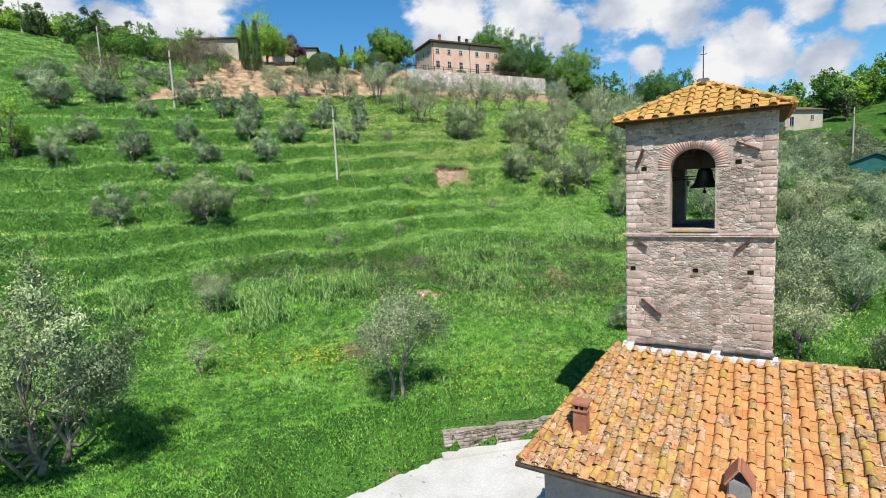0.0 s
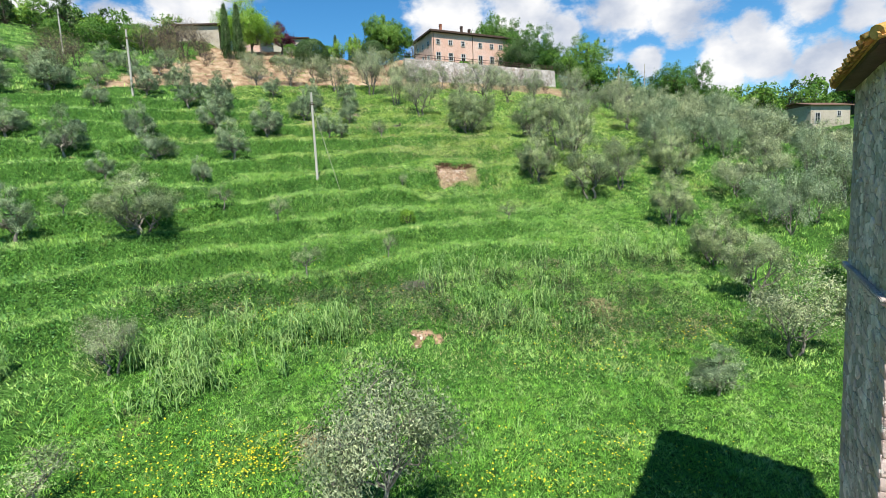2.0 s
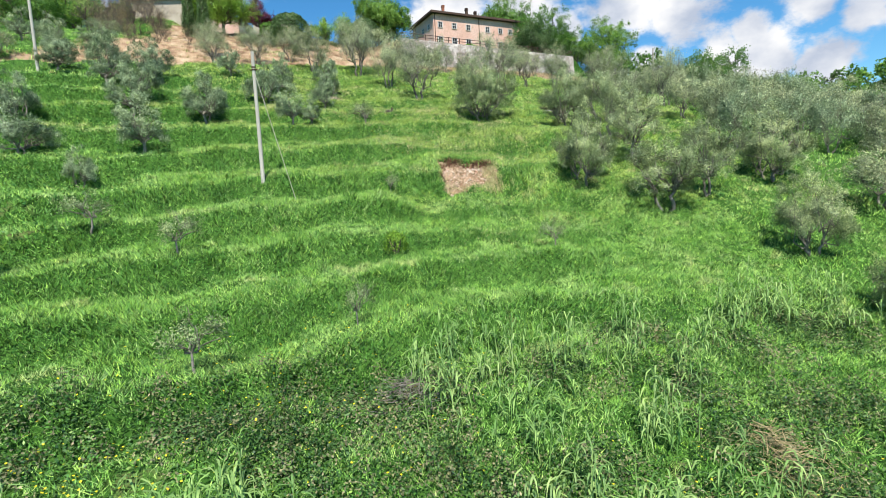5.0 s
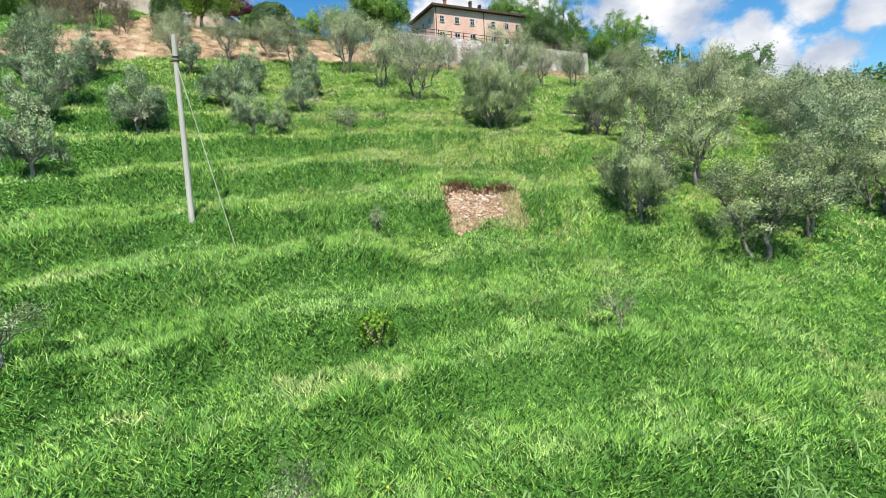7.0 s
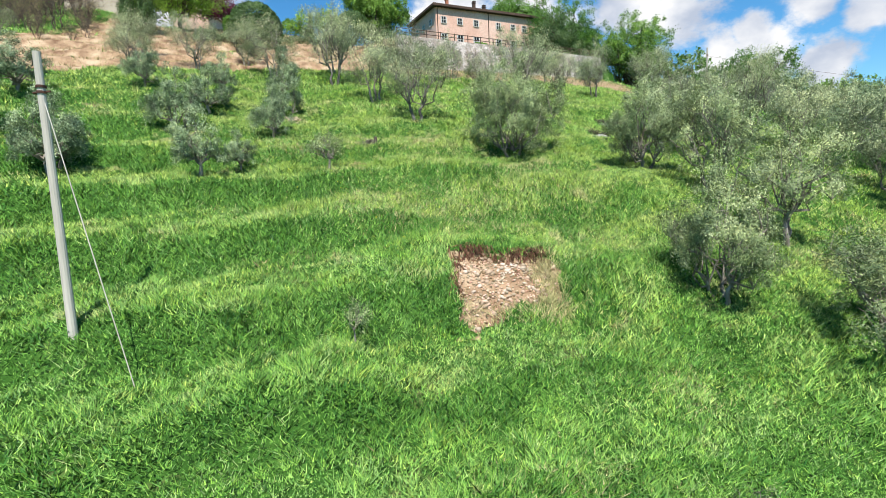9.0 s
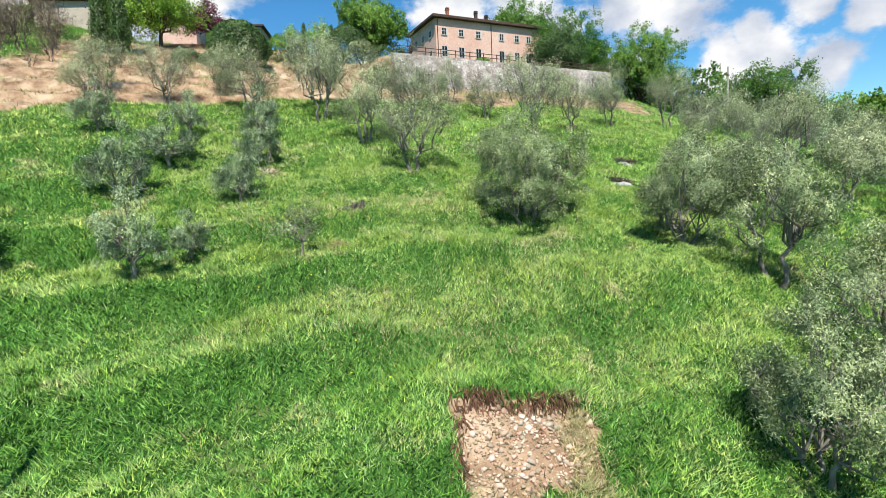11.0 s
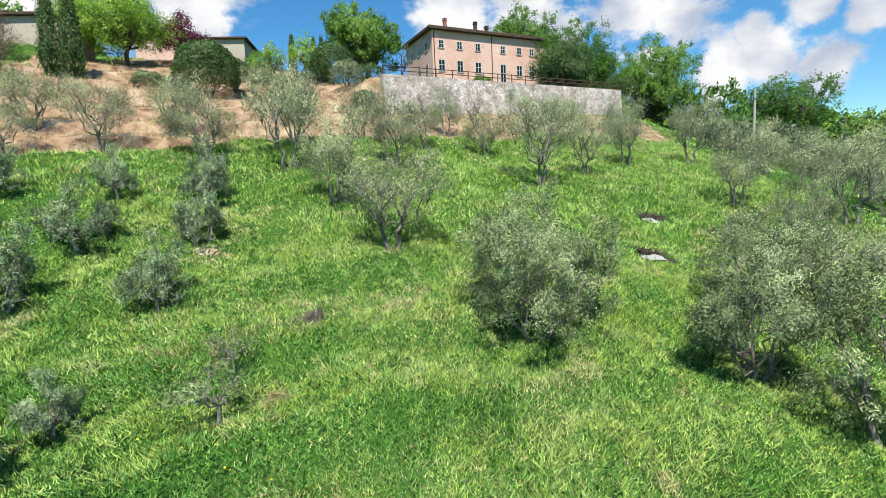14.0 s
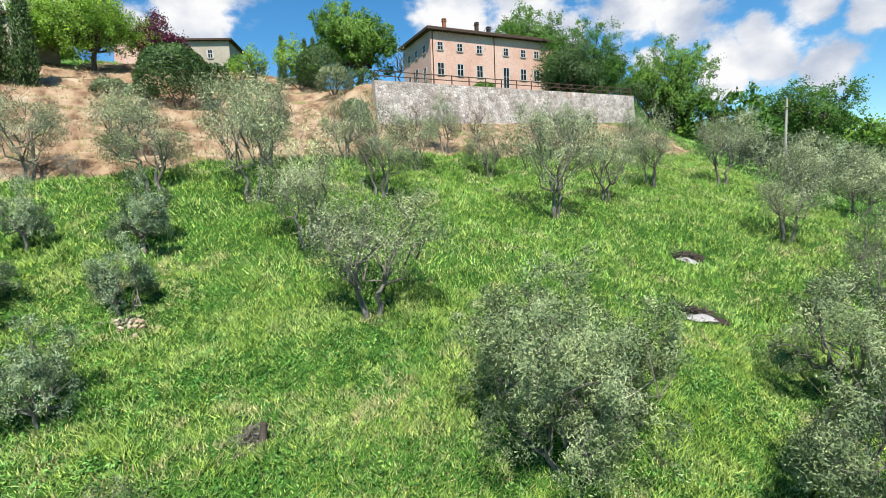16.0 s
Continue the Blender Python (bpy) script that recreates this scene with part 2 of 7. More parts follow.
M["leaf_dark"] = mat("dark_leaf", [(0.04, 0.095, 0.022), (0.09, 0.165, 0.045)], scale=0.7, fine=4, rough=0.45, bump=0, island=0.4, thin=0.18)
M["leaf_red"] = mat("plum_leaf", [(0.08, 0.015, 0.035), (0.17, 0.035, 0.07)], scale=0.7, fine=4, rough=0.5, bump=0, island=0.4, thin=0.3)
M["leaf_hedge"] = mat("hedge_leaf", [(0.13, 0.18, 0.085), (0.24, 0.30, 0.15)], scale=0.8, fine=5, rough=0.6, bump=0, island=0.35, thin=0.25, vary=0.2)
M["stone"] = mat("tower_stone", [(0.36, 0.26, 0.215), (0.46, 0.345, 0.29), (0.56, 0.445, 0.385)], scale=1.3, fine=24, rough=0.94, bump=0.9, bump_scale=0.02, coords="World", vary=0.2, spots=(0.27, 0.215, 0.18), spot_scale=5.5, spot_at=0.62, specks=(((0.68, 0.60, 0.52), 4.5, 0.58), ((0.22, 0.175, 0.145), 11.0, 0.58)))
M["rubble"] = mat("rubble_stone", [(0.36, 0.255, 0.21), (0.50, 0.39, 0.33), (0.64, 0.55, 0.485)], scale=1.6, fine=26, rough=0.95, bump=1.0, bump_scale=0.03, coords="World", island=0.34, vary=0.25, spots=(0.25, 0.195, 0.16), spot_scale=2.6, spot_at=0.60, specks=(((0.72, 0.64, 0.56), 8.0, 0.60), ((0.13, 0.10, 0.085), 13.0, 0.61)))
M["mortar"] = mat("mortar", [(0.38, 0.29, 0.24), (0.52, 0.42, 0.355)], scale=2.2, fine=26, rough=0.97, bump=1.0, bump_scale=0.03, coords="World", spots=(0.20, 0.155, 0.125), spot_scale=5.0, specks=(((0.62, 0.54, 0.46), 9.0, 0.60), ((0.11, 0.085, 0.07), 15.0, 0.60)))
M["lane_stone"] = mat("earthy_stone", [(0.20, 0.165, 0.13), (0.31, 0.265, 0.22), (0.43, 0.385, 0.33)], scale=1.6, fine=22, rough=0.96, bump=0.9, bump_scale=0.03, coords="World", island=0.3, vary=0.25, spots=(0.14, 0.12, 0.085), spot_scale=2.6, spot_at=0.58)
M["brick"] = mat("arch_brick", [(0.46, 0.26, 0.215), (0.52, 0.335, 0.285), (0.54, 0.41, 0.36)], scale=3.0, fine=30, rough=0.93, bump=0.6, coords="World", vary=0.22)
M["sill"] = mat("lichened_stone", [(0.34, 0.27, 0.21), (0.46, 0.38, 0.30)], scale=3.0, fine=24, rough=0.95, bump=0.8, coords="World", spots=(0.50, 0.33, 0.06), spot_scale=6.0, spot_at=0.5)
M["tile"] = mat("roof_tile", [(0.35, 0.155, 0.06), (0.44, 0.225, 0.085), (0.47, 0.30, 0.14)], scale=3.4, fine=26, rough=0.93, bump=0.9, coords="World", vary=0.2, island=0.15, specks=(((0.50, 0.36, 0.06), 5.0, 0.56), ((0.54, 0.47, 0.38), 13.0, 0.60), ((0.10, 0.07, 0.05), 11.0, 0.57)))
M["tile_pale"] = mat("weathered_roof_tile", [(0.30, 0.155, 0.075), (0.41, 0.235, 0.115), (0.46, 0.32, 0.19)], scale=4.0, fine=26, rough=0.94, bump=0.9, coords="World", vary=0.2, island=0.15, specks=(((0.50, 0.38, 0.08), 6.0, 0.60), ((0.56, 0.50, 0.43), 12.0, 0.58), ((0.10, 0.075, 0.06), 9.0, 0.55)))
M["tile_gold"] = mat("lichened_roof_tile", [(0.35, 0.18, 0.06), (0.44, 0.26, 0.065), (0.48, 0.32, 0.10)], scale=4.0, fine=20, rough=0.92, bump=0.8, coords="World", vary=0.18, island=0.15, specks=(((0.25, 0.13, 0.06), 8.0, 0.58), ((0.56, 0.48, 0.30), 20.0, 0.62), ((0.12, 0.08, 0.05), 18.0, 0.62)))
M["tile_new"] = mat("orange_roof_tile", [(0.42, 0.18, 0.065), (0.49, 0.235, 0.085), (0.51, 0.29, 0.12)], scale=3.0, fine=20, rough=0.9, bump=0.5, coords="World", vary=0.14, island=0.1, specks=(((0.36, 0.17, 0.08), 6.0, 0.6), ((0.18, 0.10, 0.06), 16.0, 0.64)))
M["wood"] = mat("old_wood", [(0.056, 0.038, 0.028), (0.119, 0.091, 0.070)], scale=3, fine=25, rough=0.85, bump=0.5, stretch=(1, 1, 0.15))
M["pole_wood"] = mat("pole_wood", [(0.40, 0.37, 0.315), (0.54, 0.50, 0.43)], scale=2.5, fine=22, rough=0.9, bump=0.4, stretch=(1, 1, 0.08), spots=(0.175, 0.140, 0.119), spot_scale=2)
M["iron"] = mat("rusty_iron", [(0.07, 0.035, 0.025), (0.15, 0.07, 0.045)], scale=6, fine=40, rough=0.8, bump=0.4, metal=0.3)
M["bronze"] = mat("bell_bronze", [(0.06, 0.075, 0.06), (0.13, 0.13, 0.09)], scale=5, fine=30, rough=0.5, bump=0.2, metal=0.8)
M["white_mortar"] = mat("white_mortar", [(0.42, 0.39, 0.375), (0.55, 0.525, 0.515)], scale=3, fine=20, rough=0.9, bump=0.7, coords="World", spots=(0.24, 0.19, 0.16), spot_scale=3.5, spot_at=0.58)
M["plaster_grey"] = mat("grey_plaster", [(0.210, 0.203, 0.196), (0.294, 0.280, 0.266)], scale=1.2, fine=14, rough=0.95, bump=0.3, coords="World", spots=(0.154, 0.147, 0.140), spot_scale=0.8)
M["plaster_pink"] = mat("pink_plaster", [(0.60, 0.36, 0.275), (0.66, 0.425, 0.335), (0.68, 0.48, 0.39)], scale=0.35, fine=4, rough=0.95, bump=0.15, coords="World", spots=(0.50, 0.33, 0.25), spot_scale=0.6, spot_at=0.63)
M["plaster_cream"] = mat("cream_plaster", [(0.385, 0.329, 0.252), (0.476, 0.420, 0.336)], scale=0.5, fine=6, rough=0.95, bump=0.2, coords="World", spots=(0.252, 0.217, 0.175), spot_scale=0.5)
M["dark_eave"] = mat("dark_eave_wood", [(0.055, 0.034, 0.026), (0.10, 0.064, 0.046)], scale=2, fine=15, rough=0.85, bump=0.3)
M["white_paint"] = mat("white_paint", [(0.476, 0.462, 0.434), (0.546, 0.539, 0.518)], scale=4, fine=30, rough=0.6, bump=0.1)
M["wall_stone"] = mat("pale_wall_stone", [(0.33, 0.28, 0.24), (0.47, 0.42, 0.375), (0.60, 0.555, 0.51)], scale=0.9, fine=9, rough=0.95, bump=0.6, coords="World", island=0.3, spots=(0.38, 0.29, 0.215), spot_scale=0.8, spot_at=0.6)
M["red_flower"] = mat("red_flower", [(0.5, 0.03, 0.03), (0.6, 0.08, 0.06)], scale=3, rough=0.6, bump=0, island=0.3, thin=0.2)
M["copper"] = mat("dark_gutter", [(0.06, 0.04, 0.03), (0.11, 0.08, 0.06)], scale=4, fine=30, rough=0.5, bump=0.1, metal=0.6)
M["terracotta"] = mat("terracotta", [(0.308, 0.112, 0.063), (0.385, 0.168, 0.105)], scale=3, fine=25, rough=0.9, bump=0.3, spots=(0.245, 0.126, 0.084), spot_scale=5)
M["green_sheet"] = mat("green_sheet", [(0.021, 0.112, 0.098), (0.035, 0.154, 0.133)], scale=1, fine=9, rough=0.6, bump=0.2)
M["scar_stone"] = mat("broken_stone", [(0.30, 0.19, 0.12), (0.46, 0.34, 0.24), (0.60, 0.50, 0.40)], scale=1.5, fine=16, rough=0.95, bump=0.6, coords="World", island=0.35)
M["crumbs"] = mat("crumbled_earth", [(0.18, 0.10, 0.05), (0.42, 0.29, 0.18), (0.62, 0.50, 0.36)], scale=4.0, fine=30, rough=0.97, bump=0.6, coords="World", island=0.6)


M["dark_tile"] = mat("dark_roof_tile", [(0.13, 0.075, 0.05), (0.2, 0.12, 0.085)], scale=2, fine=14, rough=0.95, bump=0.5, coords="World")
M["wall_mortar"] = mat("pale_mortar", [(0.28, 0.24, 0.20), (0.40, 0.355, 0.31)], scale=2, fine=12, rough=0.97, bump=0.5, coords="World")
# near-black colour for the shade inside the tower's square holes
M["hole"] = mat("hole_shade_paint", [(0.012, 0.009, 0.008), (0.03, 0.022, 0.018)], scale=4, fine=20, rough=1.0, bump=0.2, spec=0.0)
M["ash"] = mat("ash", [(0.30, 0.28, 0.265), (0.46, 0.44, 0.42)], scale=3, fine=18, rough=1.0, bump=0.5, coords="World", spots=(0.07, 0.06, 0.055), spot_scale=5, spot_at=0.55)
# root brown kept dark to stand in for the slip's undercut shadow
M["root"] = mat("root_lip_shade", [(0.055, 0.026, 0.015), (0.13, 0.065, 0.035), (0.24, 0.14, 0.085)], scale=3, fine=20, rough=0.95, bump=0.4, coords="World", island=0.4)
M["char"] = mat("charred_earth", [(0.022, 0.017, 0.014), (0.07, 0.05, 0.04)], scale=4, fine=20, rough=1.0, bump=0.8, coords="World")


def glass():
    m = bpy.data.materials.new("window_glass")
    m.use_nodes = True
    b = m.node_tree.nodes["Principled BSDF"]
    b.inputs["Base Color"].default_value = (0.02, 0.025, 0.03, 1)
    b.inputs["Roughness"].default_value = 0.2
    b.inputs["Specular IOR Level"].default_value = 0.08
    return m


M["glass"] = glass()

# ---- the lie of the land ----
def smooth(a, b, v):
    t = np.clip((v - a) / (b - a), 0, 1)
    return t * t * (3 - 2 * t)


def waves(x, y, size, seed):
    """Gentle unevenness between about -1 and 1, from a few crossed waves."""
    r = np.random.RandomState(seed)
    out = 0.0
    for _ in range(6):
        a, p, k = r.uniform(0, 2 * np.pi), r.uniform(0, 2 * np.pi), r.uniform(0.7, 1.6) * 2 * np.pi / size
        out = out + np.sin(k * (np.cos(a) * x + np.sin(a) * y) + p)
    return out / 3.0


def slope_base(x, y):
    """The hill without terraces, in metres: steep towards the villa, falling away to the valley on the right."""
    cx, cy = np.clip(x, -62, 48), np.clip(y, 14, 114)
    X, Y = cx / 30.0, (cy - 60) / 30.0
    z = (18.6 - 4.279 * X + 13.064 * Y + 1.23 * X**2 - 1.064 * X * Y - 0.34 * Y**2 - 1.269 * X**2 * Y - 0.103 * X * Y**2
         - 1.269 * Y**3 + 0.391 * X**3 + 0.486 * Y**4)
    z = z + 0.26 * np.clip(-55 - x, 0, 45) - 0.12 * np.clip(x - 48, 0, 60)
    z = z + 0.10 * np.clip(y - 114, 0, 30) - 0.2 * np.clip(y - 165, 0, 400)
    z = z - 5.0 * smooth(36, 54, x) * smooth(140, 108, y)
    z = z + 32 * np.exp(-(((x - 165) / 55) ** 2) - ((y - 205) / 70) ** 2)
    return z


WALL_L, WALL_R = Vector((-5.94, 101.0, 38.2)), Vector((25.0, 120.5, 39.1))
W1 = (WALL_R - WALL_L).xy.normalized()
W2 = Vector((-W1.y, W1.x))
WALL_LEN = (WALL_R - WALL_L).xy.length
VILLA, V1 = Vector((-1.4, 127.5, 43.0)), Vector((0.90, 0.436, 0)).normalized()
V2 = Vector((-V1.y, V1.x, 0))


def road_side(x, y):
    """How far a place lies outside the gravel yard and lane round the church (negative: on it)."""
    dx, dy = x + 0.4, y - 19.4
    return np.maximum(np.maximum(-0.6 * dx + 0.8 * dy, -0.2 * dx + 0.98 * dy), -(x + 5.2))


def scar(x, y):
    j = 0.16 * waves(x, y, 1.9, 61) + 0.14 * waves(x, y, 0.8, 63)
    return smooth(-0.85, -0.55, x + j) * smooth(2.95, 2.55, x + j) * smooth(0.0, 0.4, y - 52.5 - 0.8 * smooth(-0.2, 1.4, x) + 2.2 * j) * smooth(55.42, 55.25, y + 0.5 * j)


def scar_low(x, y):
    j = 0.5 * waves(x, y, 1.5, 62) + 0.35 * waves(x, y, 0.7, 64)
    return smooth(-1.9, -1.5, x + j) * smooth(-0.3, -0.7, x + j) * smooth(31.2, 31.6, y + 0.7 * j) * smooth(32.5, 32.2, y)


RISERS = [8.0, 9.35, 10.8, 12.2, 13.7, 15.2, 17.2, 19.2, 21.1, 23.0, 25.0, 27.0]  # heights of the middles of the banks


def terrace(x, y, z):
    """The phase within a terrace (0 at the lip, 1 at the top of the next riser) and how strong the terraces are there."""
    level = z - 0.05 * np.clip(x + 11, -8, 12) * smooth(22, 18, z) + 0.16 * waves(x, y, 17, 3) + 0.07 * waves(x, y, 5, 4)
    u = np.interp(level, RISERS, np.arange(len(RISERS)) + 0.8)
    amount = smooth(12, 2, x) * smooth(8.3, 9.6, z) * (1 - 0.7 * smooth(58, 66, y) * smooth(-26, -14, x)) * smooth(27, 24, z)
    return u - np.floor(u), amount


HOLLOWS = [(12.0, 77.0, 4.5, 5.0, -1.15), (-11.0, 70.0, 7.0, 6.5, -0.65), (10.0, 48.0, 3.5, 4.0, -0.6), (2.6, 87.0, 5.0, 4.0, -0.7), (7.5, 62.0, 5.0, 4.0, 0.7), (-43.0, 99.5, 7.0, 5.5, 2.2)]  # x, y, two reaches, height


def slip_bank(x, y):
    """How the bank with the slip stands out of the even slope, and how far along it that holds."""
    rise = np.interp(y, [45, 50, 52.4, 54.7, 55.4, 58.8, 61.5], [-0.3, -0.75, -0.8, 0.05, 0.15, -0.4, 0.0])
    return rise, smooth(-4.5, -1.2, x) * smooth(10, 6, x) * smooth(44, 48, y) * smooth(63, 60, y)


def brown(x, y):
    """The sandy, half-bare bank below the houses."""
    edge = y - (89.6 + 0.64 * x) - 1.2 * waves(x, y, 9, 11)
    return smooth(-0.8, 1.2, edge) * smooth(-41, -37, x) * smooth(30, 24, x) * smooth(122, 112, y)


def height(x, y):
    x, y = np.asarray(x, float), np.asarray(y, float)
    z = slope_base(x, y)
    f, amount = terrace(x, y, z)
    g = np.where(f < 0.64, 0.30 * f / 0.64, 0.30 + 0.70 * smooth(0.60, 1.0, f))
    rise, along = slip_bank(x, y)
    z = z + (1 - along) * amount * 1.85 * (g - f + 0.14) + along * rise
    for hx, hy, rx, ry, lift in HOLLOWS:
        z = z + lift * np.exp(-(((x - hx) / rx) ** 2) - ((y - hy) / ry) ** 2)
    u = z / 1.5 + 0.15 * waves(x, y, 18, 13)
    f = u - np.floor(u)
    z = z + 1.2 * brown(x, y) * smooth(2, -6, x) * (np.where(f < 0.75, 0.3 * f / 0.75, 0.3 + 0.7 * smooth(0.75, 1.0, f)) - f)
    z = z + 0.14 * waves(x, y, 6.5, 5) + 0.075 * waves(x, y, 2.3, 8) + 0.05 * waves(x, y, 1.2, 9) * smooth(18, 24, y)
    z = z - 0.34 * scar(x, y) - 0.5 * scar_low(x, y)
    # the terrace behind the retaining wall
    dx, dy = x - WALL_L.x, y - WALL_L.y
    a, b = dx * W1.x + dy * W1.y, dx * W2.x + dy * W2.y
    flat = 38.0 + 0.85 * np.clip(a, 0, WALL_LEN) / WALL_LEN + 0.19 * np.clip(b - 4, 0, 24)
    inside = smooth(-6, 0.0, a) * smooth(WALL_LEN + 9, WALL_LEN, a) * smooth(0.1, 0.5, b)
    z = z * (1 - inside) + flat * inside
    front = smooth(-14, -0.5, b) * smooth(0.5, 0.1, b) * smooth(-8, 0, a) * smooth(WALL_LEN + 8, WALL_LEN, a)
    foot = 34.3 + 1.4 * np.clip(a, 0, WALL_LEN) / WALL_LEN
    z = z * (1 - front) + (foot + 0.32 * np.minimum(b, 0)) * front
    # the lane and yard by the church, cut into the foot of the slope
    s = road_side(x, y)
    wall_part = smooth(-0.6, 0.4, x) * smooth(8, 5, x)
    bank = 3.3 + np.clip(s, 0, 50) * 1.25
    bank = bank * (1 - wall_part) + (3.3 + np.where(s > 0.25, 0.85, 0.0) + np.clip(s - 0.25, 0, 50) * 0.32) * wall_part
    z = np.where(s < 8, np.minimum(z, bank), z)
    z = np.where(s < 0, 3.3, z)
    return z


def soil_mask(x, y):
    patches = 0.40 * smooth(1.15, 1.6, waves(x, y, 8, 21) + 0.5 * waves(x, y, 2.9, 22)) * smooth(44, 50, y)
    return np.clip(np.maximum.reduce([brown(x, y) * (0.86 + 0.14 * waves(x, y, 4.0, 23)), patches, 1.2 * scar(x, y), 1.2 * scar_low(x, y)]), 0, 1)


def obj_from(name, verts, faces, material, parent=None, label="", flat=True, normals=None):
    """One mesh object from arrays of points and of faces (all with equally many corners)."""
    me = bpy.data.meshes.new(name)
    verts, faces = np.asarray(verts, np.float32), np.asarray(faces, np.int32)
    me.vertices.add(len(verts))
    me.vertices.foreach_set("co", verts.ravel())
    k = faces.shape[1]
    me.loops.add(faces.size)
    me.loops.foreach_set("vertex_index", faces.ravel())
    me.polygons.add(len(faces))
    me.polygons.foreach_set("loop_start", np.arange(0, faces.size, k, dtype=np.int32))
    me.update(calc_edges=True)
    if not flat:
        me.polygons.foreach_set("use_smooth", np.ones(len(faces), bool))
    if normals is not None:
        me.polygons.foreach_set("use_smooth", np.ones(len(faces), bool))
        me.normals_split_custom_set_from_vertices(np.asarray(normals, np.float32))
    me.materials.append(material)
    ob = new(name, me)
    if parent:
        ob.parent = parent
    if label:
        ob["label"] = label
    return ob


def part(name, bm, material, parent=None, label="", soft=False):
    """Links a bmesh as one mesh object under a thing or a part."""
    me = bpy.data.meshes.new(name)
    bmesh.ops.recalc_face_normals(bm, faces=bm.faces)
    bm.to_mesh(me)
    bm.free()
    me.materials.append(material)
    if soft:
        me.polygons.foreach_set("use_smooth", np.ones(len(me.polygons), bool))
    ob = new(name, me)
    if parent:
        ob.parent = parent
    if label:
        ob["label"] = label
    return ob


def span(points):
    """Runs of even steps joined: [(start, end, step), ...]."""
    return np.concatenate([np.arange(a, b, s) for a, b, s in points])


def build_ground():
    xs = span([(-1600, -200, 100), (-200, -60, 5), (-60, -34, 1.0), (-34, -1.5, 0.36), (-1.5, 3.5, 0.2), (3.5, 28, 0.36), (28, 70, 1.0), (70, 250, 6), (250, 1700, 100)])
    ys = span([(-1600, -100, 100), (-100, 0, 8), (0, 14, 1.0), (14, 52, 0.36), (52, 55, 0.2), (55, 55.7, 0.1), (55.7, 70, 0.36), (70, 128, 0.6), (128, 260, 6), (260, 2400, 120)])
    gx, gy = np.meshgrid(xs, ys)
    gz = height(gx, gy)
    nx, ny = len(xs), len(ys)
    i = np.arange(nx * ny).reshape(ny, nx)
    faces = np.stack([i[:-1, :-1], i[:-1, 1:], i[1:, 1:], i[1:, :-1]], -1).reshape(-1, 4)
    ob = obj_from("ground", np.stack([gx, gy, gz], -1).reshape(-1, 3), faces, M["ground"], flat=False)
    at = ob.data.attributes.new("soil", "FLOAT", "POINT")
    at.data.foreach_set("value", soil_mask(gx, gy).ravel().astype(np.float32))
    return tagged(ob, "terraced green hillside with patches of bare sandy earth", "ground", kind="structure")


build_ground()


def build_road():
    """The pale gravel lane and yard, a thin sheet over the cut ground."""
    xs = np.arange(-5.1, 16.01, 0.15)
    bm, rows = bmesh.new(), []
    for x in xs:
        end = 19.4 + min(0.75 * (x + 0.4), 0.204 * (x + 0.4)) + 0.12 + 0.10 * float(waves(x, 3.0, 1.4, 4))
        rows.append([bm.verts.new((x, y, 3.33 + 0.012 * math.sin(x * 2.1) * math.cos(y * 1.7))) for y in np.linspace(-6, end, 40)])
    for a, b in zip(rows, rows[1:]):
        for i in range(39):
            bm.faces.new((a[i], b[i], b[i + 1], a[i + 1]))
    return tagged(part("road", bm, M["road"]), "pale gravel lane and yard beside the church", "road", kind="structure")


build_road()


def facing(verts, corners, towards):
    """Faces of separate leaves (corners points each), wound so that each one's front looks towards its given direction."""
    q = np.asarray(verts).reshape(-1, corners, 3)
    g = np.cross(q[:, 1] - q[:, 0], q[:, 2] - q[:, 0])
    f = np.arange(len(q) * corners).reshape(-1, corners)
    back = (g * towards).sum(1) < 0
    f[back] = f[back][:, ::-1]
    return f


def tube(vs, fs, path, radii, sides=6):
    """Adds a tapered tube along a path to lists of points and four-cornered faces."""
    start = len(vs)
    for i, (p, r) in enumerate(zip(path, radii)):
        a = path[min(i + 1, len(path) - 1)] - path[max(i - 1, 0)]
        a = a / (np.linalg.norm(a) + 1e-9)
        u = np.cross(a, (0.3, 1, 0.2))
        u /= np.linalg.norm(u) + 1e-9
        w = np.cross(a, u)
        for k in range(sides):
            t = 2 * math.pi * k / sides
            vs.append(p + r * (math.cos(t) * u + math.sin(t) * w))
    for i in range(len(path) - 1):
        for k in range(sides):
            fs.append((start + i * sides + k, start + i * sides + (k + 1) % sides, start + (i + 1) * sides + (k + 1) % sides, start + (i + 1) * sides + k))

# ---- bell tower and church ----
D1, D2, UP = Vector((0.8486, -0.5291, 0)), Vector((0.5291, 0.8486, 0)), Vector((0, 0, 1))
TOWER = Vector((5.66, 15.58, 0))  # foot of the front corner; a runs along the front, b into the tower
TW, TD = 3.87, 3.6


def at(a, b, z):
    return TOWER + D1 * a + D2 * b + UP * z


def box(bm, centre, size, axes=(Vector((1, 0, 0)), Vector((0, 1, 0)), Vector((0, 0, 1))), bevel=0.0):
    """Adds a box with that centre and full size along three axes."""
    m = Matrix((axes[0], axes[1], axes[2])).transposed().to_4x4()
    m.translation = centre
    made = bmesh.ops.create_cube(bm, size=1, matrix=m @ Matrix.Diagonal((*size, 1)))
    if bevel:
        edges = {e for v in made["verts"] for e in v.link_edges}
        bmesh.ops.bevel(bm, geom=list(edges), offset=bevel, segments=2, affect="EDGES")
    return made


